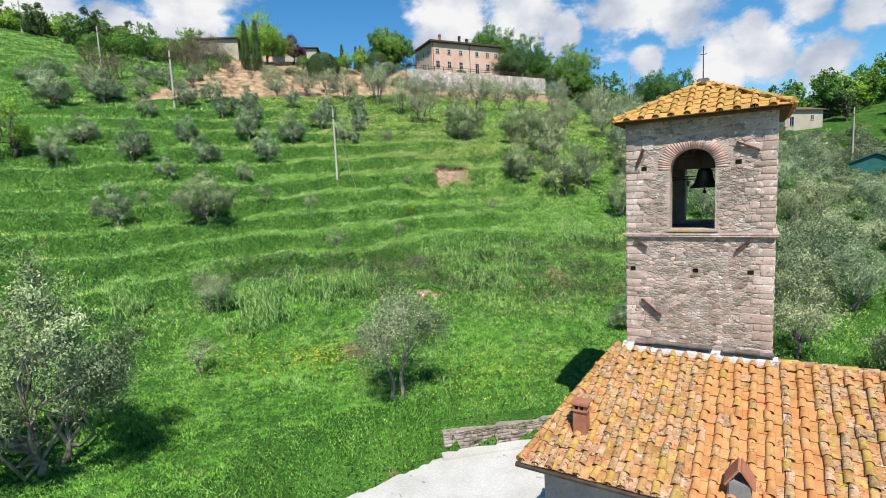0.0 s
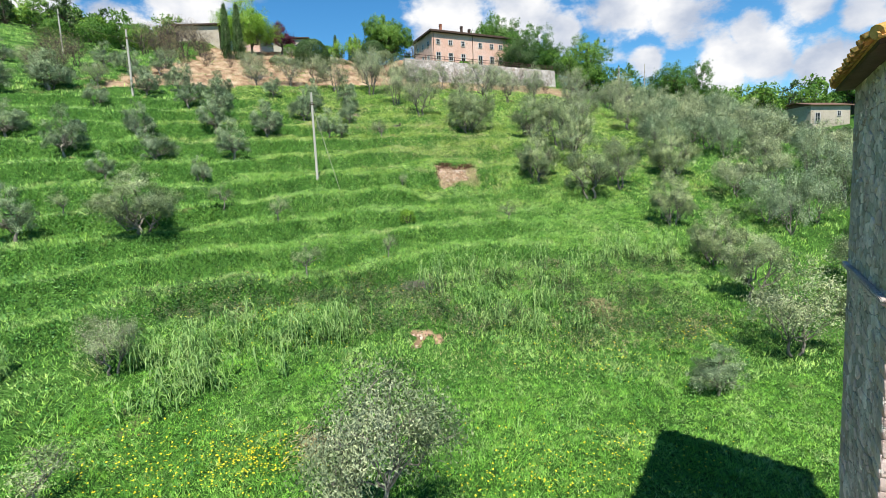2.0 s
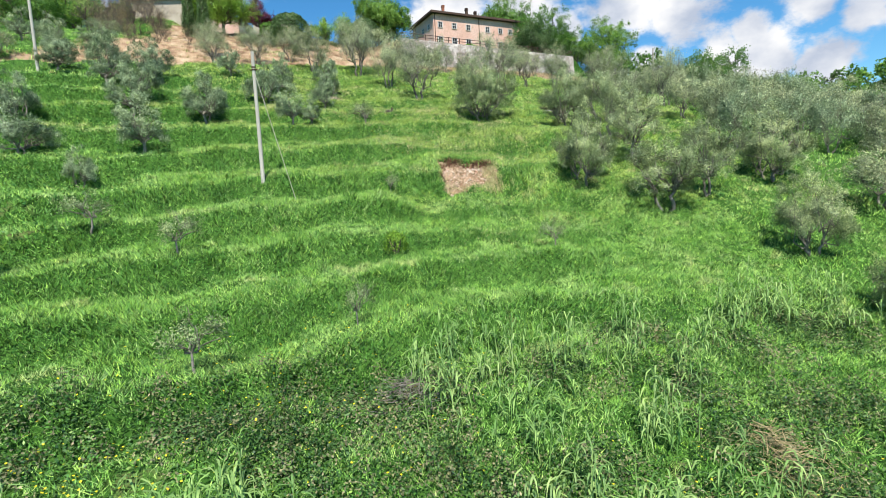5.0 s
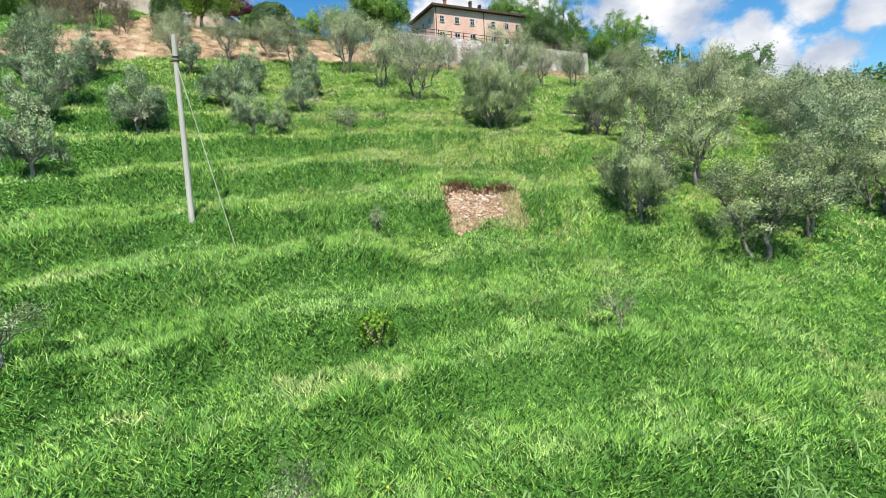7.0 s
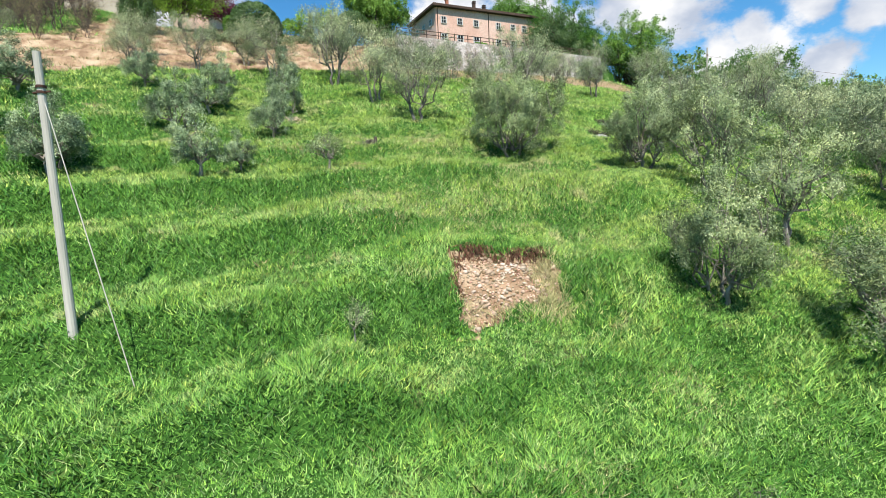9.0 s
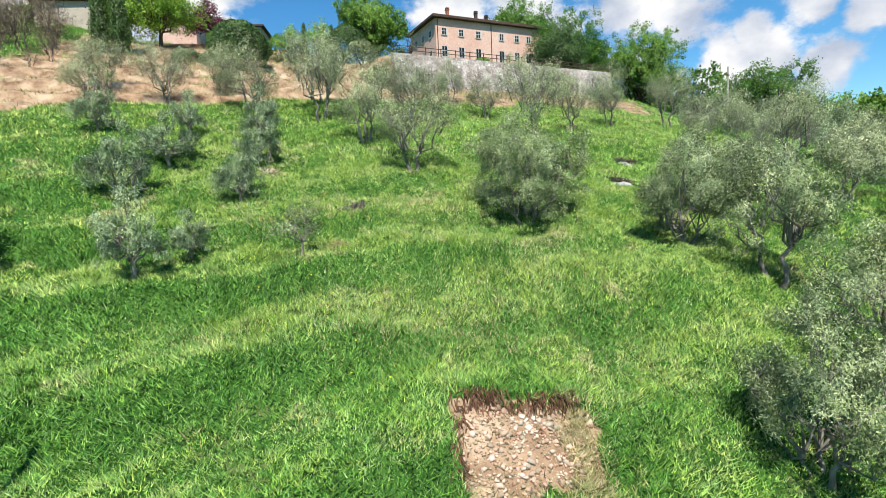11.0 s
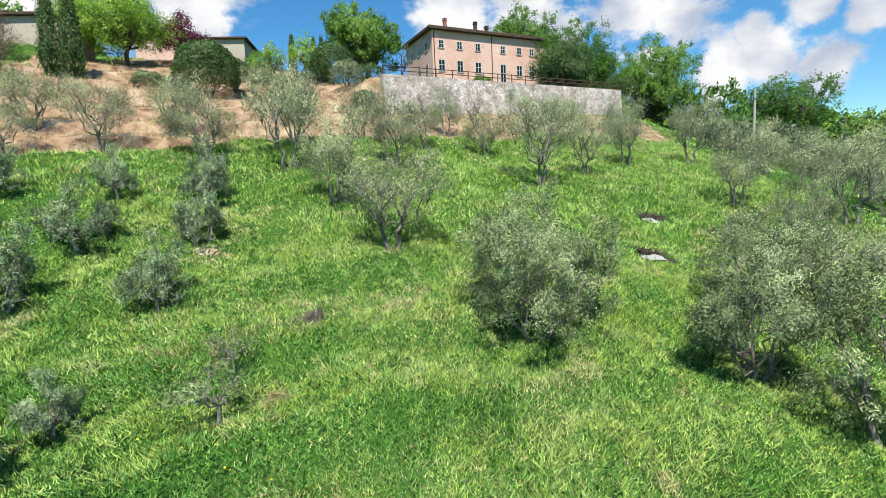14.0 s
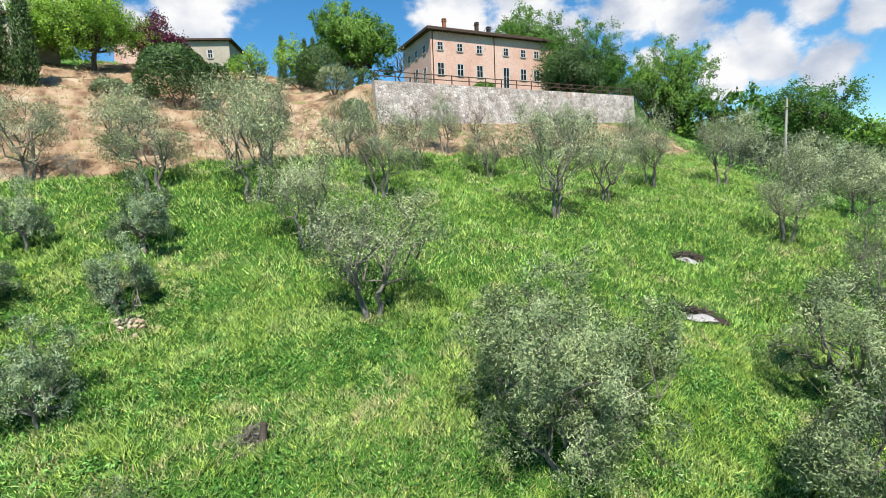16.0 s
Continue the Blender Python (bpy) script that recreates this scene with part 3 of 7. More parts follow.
def beam(bm, p, q, wide, thick, side=None):
    """Adds a bar from p to q."""
    p, q = Vector(p), Vector(q)
    z = (q - p).normalized()
    x = (side or (Vector((0, 0, 1)) if abs(z.z) < 0.9 else Vector((1, 0, 0)))).cross(z).normalized()
    return box(bm, (p + q) / 2, (wide, thick, (q - p).length), (x, z.cross(x), z))


def rod(bm, p, q, r1, r2=None, sides=10):
    """Adds a round, tapering rod from p to q."""
    p, q = Vector(p), Vector(q)
    m = Matrix.Translation((p + q) / 2) @ (q - p).to_track_quat("Z", "Y").to_matrix().to_4x4()
    return bmesh.ops.create_cone(bm, cap_ends=True, segments=sides, radius1=r1, radius2=r1 if r2 is None else r2, depth=(q - p).length, matrix=m)


def wall_with_arch(bm, o, u, n, width, z0, z1, thick, opening=None):
    """A thick wall: front plane through o along u, thickness along n; opening = (a0, a1, sill, spring) with a round head."""
    def pt(a, z, k):
        return o + u * a + n * (thick * k) + UP * z
    if not opening:
        box(bm, o + u * (width / 2) + n * (thick / 2) + UP * ((z0 + z1) / 2), (width, thick, z1 - z0), (u, n, UP))
        return
    a0, a1, sill, spring = opening
    c, r, steps = (a0 + a1) / 2, (a1 - a0) / 2, 14
    hole = [(a0, sill), (a1, sill)] + [(c + r * math.cos(t), spring + r * math.sin(t)) for t in np.linspace(0, math.pi, steps)]
    for k in (0, 1):
        arch = [bm.verts.new(pt(a, z, k)) for a, z in hole]
        lo = [bm.verts.new(pt(a, z0, k)) for a in (0, a0, a1, width)]
        mid = [bm.verts.new(pt(0, sill, k)), bm.verts.new(pt(width, sill, k))]
        spr = [bm.verts.new(pt(0, spring, k)), bm.verts.new(pt(width, spring, k))]
        top = [bm.verts.new(pt(a, z1, k)) for a in (0, width)]
        head = [bm.verts.new(pt(a, z1, k)) for a, _ in hole[2:]]
        bm.faces.new((lo[0], lo[1], arch[0], mid[0]))
        bm.faces.new((lo[1], lo[2], arch[1], arch[0]))
        bm.faces.new((lo[2], lo[3], mid[1], arch[1]))
        bm.faces.new((mid[0], arch[0], arch[-1], spr[0]))
        bm.faces.new((arch[1], mid[1], spr[1], arch[2]))
        for i in range(steps - 1):
            bm.faces.new((arch[2 + i], head[i], head[i + 1], arch[3 + i]))
        bm.faces.new((arch[2], spr[1], top[1], head[0]))
        bm.faces.new((arch[-1], head[-1], top[0], spr[0]))
        if k == 0:
            front, ends = arch, (lo, mid, spr, top)
    for i in range(len(front)):
        j = (i + 1) % len(front)
        bm.faces.new((front[i], front[j], arch[j], arch[i]))
    for s, (bl, tl) in ((0, (ends[0][0], ends[3][0])), (1, (ends[0][3], ends[3][1]))):
        bm.faces.new((bl, tl, top[s], lo[0 if s == 0 else 3]))
    bm.faces.new((ends[3][0], ends[3][1], top[1], top[0]))
    bm.faces.new((ends[0][0], ends[0][3], lo[3], lo[0]))


def pillow(vs, fs, o, u, w, n, a0, a1, z0, z1, out, rng, rough=0.02):
    """Adds one hewn stone with rounded arrises to lists: a0..a1 along u, z0..z1 along w, standing out along n."""
    c = 0.07 * min(a1 - a0, z1 - z0)
    rings = [(0.0, -0.06), (0.0, out * 0.45), (c, out)]
    k = len(vs)
    for inset, lift in rings:
        for a, z in ((a0 + inset, z0 + inset), (a1 - inset, z0 + inset), (a1 - inset, z1 - inset), (a0 + inset, z1 - inset)):
            j = rough if inset or lift > 0 else 0
            vs.append(o + u * (a + rng.uniform(-j, j)) + w * (z + rng.uniform(-j, j)) + n * (lift + rng.uniform(-j, j) * 0.5))
    for r in (0, 4):
        for i in range(4):
            fs.append((k + r + i, k + r + (i + 1) % 4, k + r + 4 + (i + 1) % 4, k + r + 4 + i))
    fs.append((k + 8, k + 9, k + 10, k + 11))


def lay_stones(width, z0, z1, seed, avoid, quoins=True):
    """Lays out a rubble wall with dressed corner stones: two lists of (a0, a1, z0, z1)."""
    rng = random.Random(seed)
    big, small = [], []
    left, right = [], []
    z, flip = z0, False
    while z < z1 - 0.1 and quoins:
        h = min(rng.uniform(0.15, 0.34), z1 - z)
        la, ra = (rng.uniform(0.5, 0.85), rng.uniform(0.25, 0.5)) if flip else (rng.uniform(0.25, 0.5), rng.uniform(0.45, 0.8))
        cut = la * rng.uniform(0.4, 0.65) if la > 0.6 and rng.random() < 0.45 else None
        big += [(0.0, cut - 0.012, z, z + h - 0.008), (cut, la, z, z + h - 0.008)] if cut else [(0.0, la, z, z + h - 0.008)]
        cut = ra * rng.uniform(0.4, 0.65) if ra > 0.6 and rng.random() < 0.45 else None
        big += [(width - ra, width - cut - 0.012, z, z + h - 0.008), (width - cut, width, z, z + h - 0.008)] if cut else [(width - ra, width, z, z + h - 0.008)]
        left.append((z, z + h, la))
        right.append((z, z + h, ra))
        z, flip = z + h, not flip
    z = z0
    while z < z1 - 0.04:
        h = min(rng.choice((0.05, 0.06, 0.07, 0.09, 0.11, 0.15)) * rng.uniform(0.9, 1.15), z1 - z)
        a = max([l for p, q, l in left if p < z + h and q > z], default=0.0) + 0.015
        end = width - max([l for p, q, l in right if p < z + h and q > z], default=0.0) - 0.015
        while a < end - 0.03:
            w = min(h * rng.uniform(0.9, 3.0), end - a)
            dz = rng.uniform(-0.012, 0.012)
            small.append((a, a + w - rng.uniform(0.006, 0.02), z + dz, z + h - rng.uniform(0.006, 0.02) + dz))
            a += w
        z += h
    return [s for s in big if not avoid(*s)], [s for s in small if not avoid(*s)]


def clip_cell(poly, px, pz, qx, qz):
    """Keeps the part of a polygon that lies nearer to p than to q."""
    mx, mz, nx, nz = (px + qx) / 2, (pz + qz) / 2, qx - px, qz - pz
    out = []
    for (ax, az), (bx, bz) in zip(poly, poly[1:] + poly[:1]):
        da, db = (ax - mx) * nx + (az - mz) * nz, (bx - mx) * nx + (bz - mz) * nz
        if da <= 0:
            out.append((ax, az))
        if (da < 0 < db) or (db < 0 < da):
            t = da / (da - db)
            out.append((ax + t * (bx - ax), az + t * (bz - az)))
    return out


def rubble_cells(width, z0, z1, size, seed, blocked, sx=1.65):
    """Irregular flat-bedded stones filling a wall panel: outlines as lists of (a, z)."""
    rng = np.random.RandomState(seed)
    n = int(width * (z1 - z0) / (size * size * 0.62))
    pts = []
    for k in range(n * 3):
        p = np.array([rng.uniform(0, width) / sx, rng.uniform(z0, z1)])
        r = size * 0.52 * rng.choice((0.6, 0.75, 0.95, 1.3, 1.9, 2.5))
        if not pts or not np.any(((P[:len(pts), 0] - p[0]) ** 2 + (P[:len(pts), 1] - p[1]) ** 2) < ((r + P[:len(pts), 2]) / 2) ** 2):
            pts.append((p[0], p[1], r))
            if len(pts) == 1:
                P = np.zeros((n * 3, 3))
            P[len(pts) - 1] = pts[-1]
    P = P[:len(pts)]
    cells = []
    for k in range(len(P)):
        d = (P[:, 0] - P[k, 0]) ** 2 + (P[:, 1] - P[k, 1]) ** 2
        poly = [(0, z0), (width / sx, z0), (width / sx, z1), (0, z1)]
        for j in np.argsort(d)[1:16]:
            poly = clip_cell(poly, P[k, 0], P[k, 1], P[j, 0], P[j, 1])
        if len(poly) > 2:
            poly = [(a * sx, z) for a, z in poly]
            if not blocked(min(a for a, _ in poly), max(a for a, _ in poly), min(z for _, z in poly), max(z for _, z in poly)):
                cells.append(poly)
    return cells


def cobble(poly, o, u, n, out, rng, gap=0.010, w=UP):
    """One irregular stone from its outline: points and faces of a lump with rounded arrises."""
    ca, cz = sum(a for a, _ in poly) / len(poly), sum(z for _, z in poly) / len(poly)
    rad = max(0.02, min(math.hypot(a - ca, z - cz) for a, z in poly))
    vs, fs, k = [], [], len(poly)
    for inset, lift in ((gap, -0.03), (gap, out * 0.35), (gap + min(0.022, rad * 0.35), out)):
        f = max(0.25, 1 - inset / rad)
        vs += [o + u * (ca + (a - ca) * f) + w * (cz + (z - cz) * f) + n * (lift + (rng.uniform(-0.004, 0.004) if lift > 0 else 0)) for a, z in poly]
    vs.append(o + u * ca + w * cz + n * (out * 1.08))
    for r in (0, k):
        fs += [(r + i, r + (i + 1) % k, r + k + (i + 1) % k, r + k + i) for i in range(k)]
    tri = [(2 * k + i, 2 * k + (i + 1) % k, 3 * k) for i in range(k)]
    return vs, fs, tri


def lumps(name, stones, material, parent):
    """A mesh object of one or many such stones."""
    bm_v, bm_f = [], []
    for vs, fs, tri in stones:
        k = len(bm_v)
        bm_v += vs
        bm_f += [tuple(k + i for i in f) for f in fs + tri]
    me = bpy.data.meshes.new(name)
    me.from_pydata([tuple(v) for v in bm_v], [], bm_f)
    me.materials.append(material)
    ob = new(name, me)
    ob.parent = parent
    return ob


WIN = (1.24, 2.42, 12.58, 14.33)
HOLES = [(0.19, 11.36), (1.94, 11.36), (3.32, 11.36), (0.52, 14.41), (2.98, 14.45)]


def tower_avoid(a0, a1, z0, z1):
    c, r = (WIN[0] + WIN[1]) / 2, (WIN[1] - WIN[0]) / 2
    if a1 > WIN[0] - 0.02 and a0 < WIN[1] + 0.02 and z1 > WIN[2] - 0.02 and z0 < WIN[3]:
        return True
    near = math.hypot(max(0, abs((a0 + a1) / 2 - c) - (a1 - a0) / 2), max(0, (z0 + z1) / 2 - WIN[3] - (z1 - z0) / 2))
    if (z0 + z1) / 2 > WIN[3] - 0.05 and near < r + 0.40:
        return True
    if z1 > 12.36 and z0 < 12.50:
        return True
    return any(abs((a0 + a1) / 2 - a) < 0.06 + (a1 - a0) / 2 and abs((z0 + z1) / 2 - z) < 0.06 + (z1 - z0) / 2 for a, z in HOLES)


def tile_meshes(tag, material_cover, material_pan, pitch, row):
    """Shared meshes for a half-round cover tile and a flat pan tile with raised rims, along +y up the slope."""
    segs = 7
    vs, fs = [], []
    for y, r in ((0.0, 0.098), (row * 1.16, 0.076)):
        for t in (1.0, 0.84):
            for i in range(segs + 1):
                an = math.pi * i / segs
                vs.append((r * t * math.cos(an), y, 0.035 + r * t * math.sin(an) * 0.82 + (0.02 if y == 0 else 0.0)))
    k = segs + 1
    for i in range(segs):
        fs += [(i, i + 1, 2 * k + i + 1, 2 * k + i), (k + i + 1, k + i, 3 * k + i, 3 * k + i + 1), (i + 1, i, k + i, k + i + 1)]
    cover = bpy.data.meshes.new("cover_tile" + tag)
    cover.from_pydata(vs, [], fs)
    cover.materials.append(material_cover)
    cover.polygons.foreach_set("use_smooth", np.ones(len(cover.polygons), bool))
    h = pitch / 2 - 0.006
    prof = [(-h, 0.0), (-h, 0.055), (-h + 0.025, 0.055), (-h + 0.04, 0.024), (h - 0.04, 0.024), (h - 0.025, 0.055), (h, 0.055), (h, 0.0)]
    vs = [(x, y, z + lift) for y, lift in ((0.0, 0.022), (row * 1.12, 0.0)) for x, z in prof]
    fs = [(i, (i + 1) % 8, 8 + (i + 1) % 8, 8 + i) for i in range(8)] + [tuple(range(7, -1, -1))]
    pan = bpy.data.meshes.new("pan_tile" + tag)
    pan.from_pydata(vs, [], fs)
    pan.materials.append(material_pan)
    return cover, pan


def tile_roof(parent, o, u, v, inside, cols, rows, pitch, row, meshes, seed, limit, pick, jitter=1.0):
    """Lays tiles over the plane through o (u along the eave, v up the slope): the nearest as parts, the rest joined."""
    rng = random.Random(seed)
    n = u.cross(v).normalized()
    inv = parent.matrix_world.inverted()
    rest = {}
    count = 0
    for j in range(rows):
        for i in range(cols[0], cols[1]):
            for kind in (1, 0):
                a, s = (i + (0.5 if kind else 0.0)) * pitch, j * row
                if not inside(a, s + row * 0.4):
                    continue
                turn = rng.gauss(0, 0.03) * jitter
                m = Matrix((u, v, n)).transposed().to_4x4()
                m.translation = o + u * (a + rng.gauss(0, 0.008) * jitter) + v * (s + rng.gauss(0, 0.012) * jitter) + n * (0.02 + (0.012 if kind == 0 else 0) + rng.uniform(0, 0.012) * jitter)
                m = m @ Matrix.Rotation(turn, 4, "Z") @ Matrix.Rotation(rng.gauss(0, 0.012), 4, "X")
                me = (pick(a, rng) if pick else rng.choice(meshes))[kind]
                if count < limit * 2:
                    ob = new("pan_tile" if kind else "cover_tile", me)
                    ob.parent, ob.matrix_parent_inverse, ob.matrix_basis = parent, inv, m
                    count += 1
                else:
                    vs, fs = rest.setdefault(me.materials[0].name, ([], []))
                    k = len(vs)
                    vs += [m @ q.co for q in me.vertices]
                    fs += [tuple(k + x for x in p.vertices) for p in me.polygons if len(p.vertices) == 4]
    for key, (vs, fs) in rest.items():
        tagged(obj_from("roof_tiles", vs, fs, bpy.data.materials[key], parent), kind="stuff")


def build_tower():
    root = tagged(new("bell_tower"), "square rubble-stone bell tower with an arched opening and tiled cap", "bell tower")
    root.location = at(TW / 2, TD / 2, 3.3)
    bpy.context.view_layer.update()

    def own(ob):
        ob.matrix_parent_inverse = root.matrix_world.inverted()
        return ob
    inset = 0.007
    o = at(inset, inset, 0)
    w, d = TW - 2 * inset, TD - 2 * inset
    op = (WIN[0] - inset, WIN[1] - inset, WIN[2], WIN[3])
    bm = bmesh.new()
    wall_with_arch(bm, o, D1, D2, w, 3.3, 15.78, 0.5, op)
    own(part("front_wall", bm, M["mortar"], root))
    bm = bmesh.new()
    wall_with_arch(bm, o + D2 * (d - 0.5), D1, D2, w, 3.3, 15.78, 0.5, (op[0] + 0.06, op[1] + 0.34, op[2] + 0.03, op[3] - 0.1))
    own(part("back_wall", bm, M["mortar"], root))
    for a in (0.0, w - 0.5):
        bm = bmesh.new()
        wall_with_arch(bm, o + D1 * a + D2 * 0.502, D2, D1, d - 1.004, 3.3, 15.78, 0.5)
        own(part("side_wall", bm, M["mortar"], root))
    bm = bmesh.new()
    box(bm, at(TW / 2, TD / 2, 12.42), (w - 1.0, d - 1.0, 0.16), (D1, D2, UP))
    own(part("belfry_floor", bm, M["wood"], root))
    # stones of the front
    rng = random.Random(3)
    big, _ = lay_stones(TW, 8.95, 15.76, 11, tower_avoid)
    for st in big:
        vs, fs = [], []
        pillow(vs, fs, at(0, 0, 0), D1, UP, -D2, *st, 0.008 + rng.uniform(0, 0.008), rng, 0.005)
        own(obj_from("quoin_stone", vs, fs, M["stone"], root))

    def blocked(a0, a1, z0, z1):
        ca, cz = (a0 + a1) / 2, (z0 + z1) / 2
        return tower_avoid(a0, a1, z0, z1) or any(s0 - 0.01 < ca < s1 + 0.01 and s2 - 0.02 < cz < s3 + 0.02 for s0, s1, s2, s3 in big)
    cells = rubble_cells(TW, 8.95, 15.76, 0.11, 5, blocked, 2.0)
    cells.sort(key=lambda c: -(max(a for a, _ in c) - min(a for a, _ in c)) * (max(z for _, z in c) - min(z for _, z in c)))
    made = [cobble(c, at(0, 0, 0), D1, -D2, rng.uniform(0.0, 0.016), rng, 0.005) for c in cells]
    for st in made[:260]:
        own(lumps("wall_stone", [st], M["stone"], root))
    tagged(own(lumps("rubble", made[260:], M["rubble"], root)), kind="stuff")
    # stones of the other faces
    for name, oo, u, n, width, seed in (("left_rubble", at(0, TD, 0), -D2, -D1, TD, 12), ("right_rubble", at(TW, 0, 0), D2, D1, TD, 13), ("back_rubble", at(TW, TD, 0), -D1, D2, TW, 14)):
        avoid = tower_avoid if name == "back_rubble" else lambda *q: False
        b2, _ = lay_stones(width, 8.0, 15.76, seed, avoid)
        for st in b2:
            vs, fs = [], []
            pillow(vs, fs, oo, u, UP, n, *st, rng.uniform(0.012, 0.022), rng, 0.008)
            own(obj_from("quoin_stone", vs, fs, M["stone"], root))
        c2 = rubble_cells(width, 8.0, 15.76, 0.2, seed, lambda a0, a1, z0, z1: avoid(a0, a1, z0, z1) or any(q[0] < (a0 + a1) / 2 < q[1] and q[2] < (z0 + z1) / 2 < q[3] for q in b2))
        tagged(own(lumps(name, [cobble(c, oo, u, n, rng.uniform(0.004, 0.022), rng) for c in c2], M["rubble"], root)), kind="stuff")
    # brick ring of the arch
    c, r = (WIN[0] + WIN[1]) / 2, (WIN[1] - WIN[0]) / 2
    for i in range(36):
        t0, t1 = math.pi * (i + 0.05) / 36, math.pi * (i + 0.95) / 36
        ro = r + 0.34 + rng.uniform(-0.06, 0.04)
        vs = [at(c + q * math.cos(t), k, WIN[3] + q * math.sin(t)) for k in (0.1, 0.002 - rng.uniform(0, 0.008)) for q, t in ((r + 0.005, t0), (ro, t0), (ro, t1), (r + 0.005, t1))]
        own(obj_from("arch_brick", vs, [(4, 5, 6, 7), (0, 1, 5, 4), (1, 2, 6, 5), (2, 3, 7, 6), (3, 0, 4, 7)], M["brick"], root))
    # string course, sill, holes, ties
    for oo, u, ln in ((at(-0.06, -0.06, 12.43), D1, TW + 0.12), (at(-0.06, -0.06, 12.43), D2, TD + 0.12), (at(TW + 0.06, -0.06, 12.43), D2, TD + 0.12)):
        bm = bmesh.new()
        side = u.cross(UP)
        box(bm, oo + u * (ln / 2), (ln, 0.085, 0.05), (u, side, UP), 0.012)
        box(bm, oo + u * (ln / 2) - UP * 0.05, (ln - 0.03, 0.07, 0.05), (u, side, UP), 0.012)
        own(part("string_course", bm, M["stone"], root))
    bm = bmesh.new()
    box(bm, at(c, 0.14, 12.535), (1.36, 0.44, 0.07), (D1, D2, UP), 0.015)
    own(part("sill", bm, M["sill"], root, "stone sill covered with yellow lichen"))
    # no recess is cut: flush dark blocks stand in for each hole's shade
    for a, z in HOLES:
        bm = bmesh.new()
        box(bm, at(a, 0.012, z), (0.15, 0.03, 0.12), (D1, D2, UP))
        own(part("putlog_hole", bm, M["hole"], root, "dark block painted as a shaded square hole in the masonry"))
    for p, q in (((0.26, 12.30), (0.62, 12.02)), ((3.32, 12.33), (2.96, 11.98)), ((0.46, 10.42), (1.02, 9.92)), ((0.52, 14.98), (0.33, 14.55)), ((2.93, 14.98), (3.48, 14.72))):
        bm = bmesh.new()
        beam(bm, at(p[0], -0.075, p[1]), at(q[0], -0.075, q[1]), 0.085, 0.05)
        mid = ((p[0] + q[0]) / 2, (p[1] + q[1]) / 2)
        rod(bm, at(mid[0], 0.05, mid[1] - 0.02), at(mid[0], -0.11, mid[1] - 0.02), 0.028)
        own(part("wall_tie", bm, M["iron"], root, "rusty iron anchor bar"))
    # eaves and cap
    over, ze, za = 0.31, 15.80, 16.95
    bm = bmesh.new()
    box(bm, at(TW / 2, TD / 2, ze - 0.015), (TW + 2 * over - 0.06, TD + 2 * over - 0.06, 0.07), (D1, D2, UP), 0.01)
    own(part("eave_slab", bm, M["dark_eave"], root))
    bm = bmesh.new()
    cs = [bm.verts.new(at(a, b, ze + 0.02)) for a, b in ((-over, -over), (TW + over, -over), (TW + over, TD + over), (-over, TD + over))]
    top = bm.verts.new(at(TW / 2, TD / 2, za - 0.05))
    for i in range(4):
        bm.faces.new((cs[i], cs[(i + 1) % 4], top))
    bm.faces.new(cs[::-1])
    own(part("roof_deck", bm, M["tile_gold"], root))
    meshes = [tile_meshes("_a", M["tile_gold"], M["tile_gold"], 0.405, 0.36)]
    for k, (p, u, ln, dp) in enumerate(((at(-over, -over, ze), D1, TW + 2 * over, TD / 2 + over), (at(TW + over, -over, ze), D2, TD + 2 * over, TW / 2 + over),
                                        (at(-over, TD + over, ze), -D2, TD + 2 * over, TW / 2 + over), (at(TW + over, TD + over, ze), -D1, TW + 2 * over, TD / 2 + over))):
        inw = UP.cross(u)
        v = (inw * dp + UP * (za - ze)).normalized()
        slant = math.hypot(dp, za - ze)
        face = new("roof_face")
        face.parent = root
        own(face)
        bpy.context.view_layer.update()
        rows = int(slant / 0.36) + 1
        tile_roof(root, p + v * -0.06, u, v, lambda a, s, ln=ln, sl=slant: s * (ln / 2) / sl - 0.02 < a < ln - s * (ln / 2) / sl + 0.02 and s < sl - 0.1,
                  (0, int(ln / 0.405) + 1), rows, 0.405, 0.36, meshes, 20 + k, 60 if k == 0 else 0, None)
        bpy.data.objects.remove(face)
    for a, b in ((-over, -over), (TW + over, -over), (-over, TD + over), (TW + over, TD + over)):
        bm = bmesh.new()
        p, q = at(a, b, ze + 0.07), at(TW / 2, TD / 2, za + 0.04)
        for i in range(8):
            s0, s1 = i / 8, (i + 1.15) / 8
            rod(bm, p.lerp(q, s0) + UP * 0.02, p.lerp(q, min(s1, 1)), 0.095, 0.075, 10)
        own(part("hip_tile", bm, M["tile_gold"], root))
    bm = bmesh.new()
    box(bm, at(TW / 2, TD / 2, za + 0.06), (0.34, 0.34, 0.2), (D1, D2, UP), 0.03)
    own(part("apex_block", bm, M["slate"], root, "brick block at the peak"))
    bm = bmesh.new()
    rod(bm, at(TW / 2, TD / 2, za + 0.1), at(TW / 2, TD / 2, za + 1.15), 0.018, 0.012, 6)
    rod(bm, at(TW / 2 - 0.1, TD / 2, za + 0.9), at(TW / 2 + 0.1, TD / 2, za + 0.9), 0.012, 0.012, 6)
    own(part("cross", bm, M["iron"], root, "thin iron cross"))
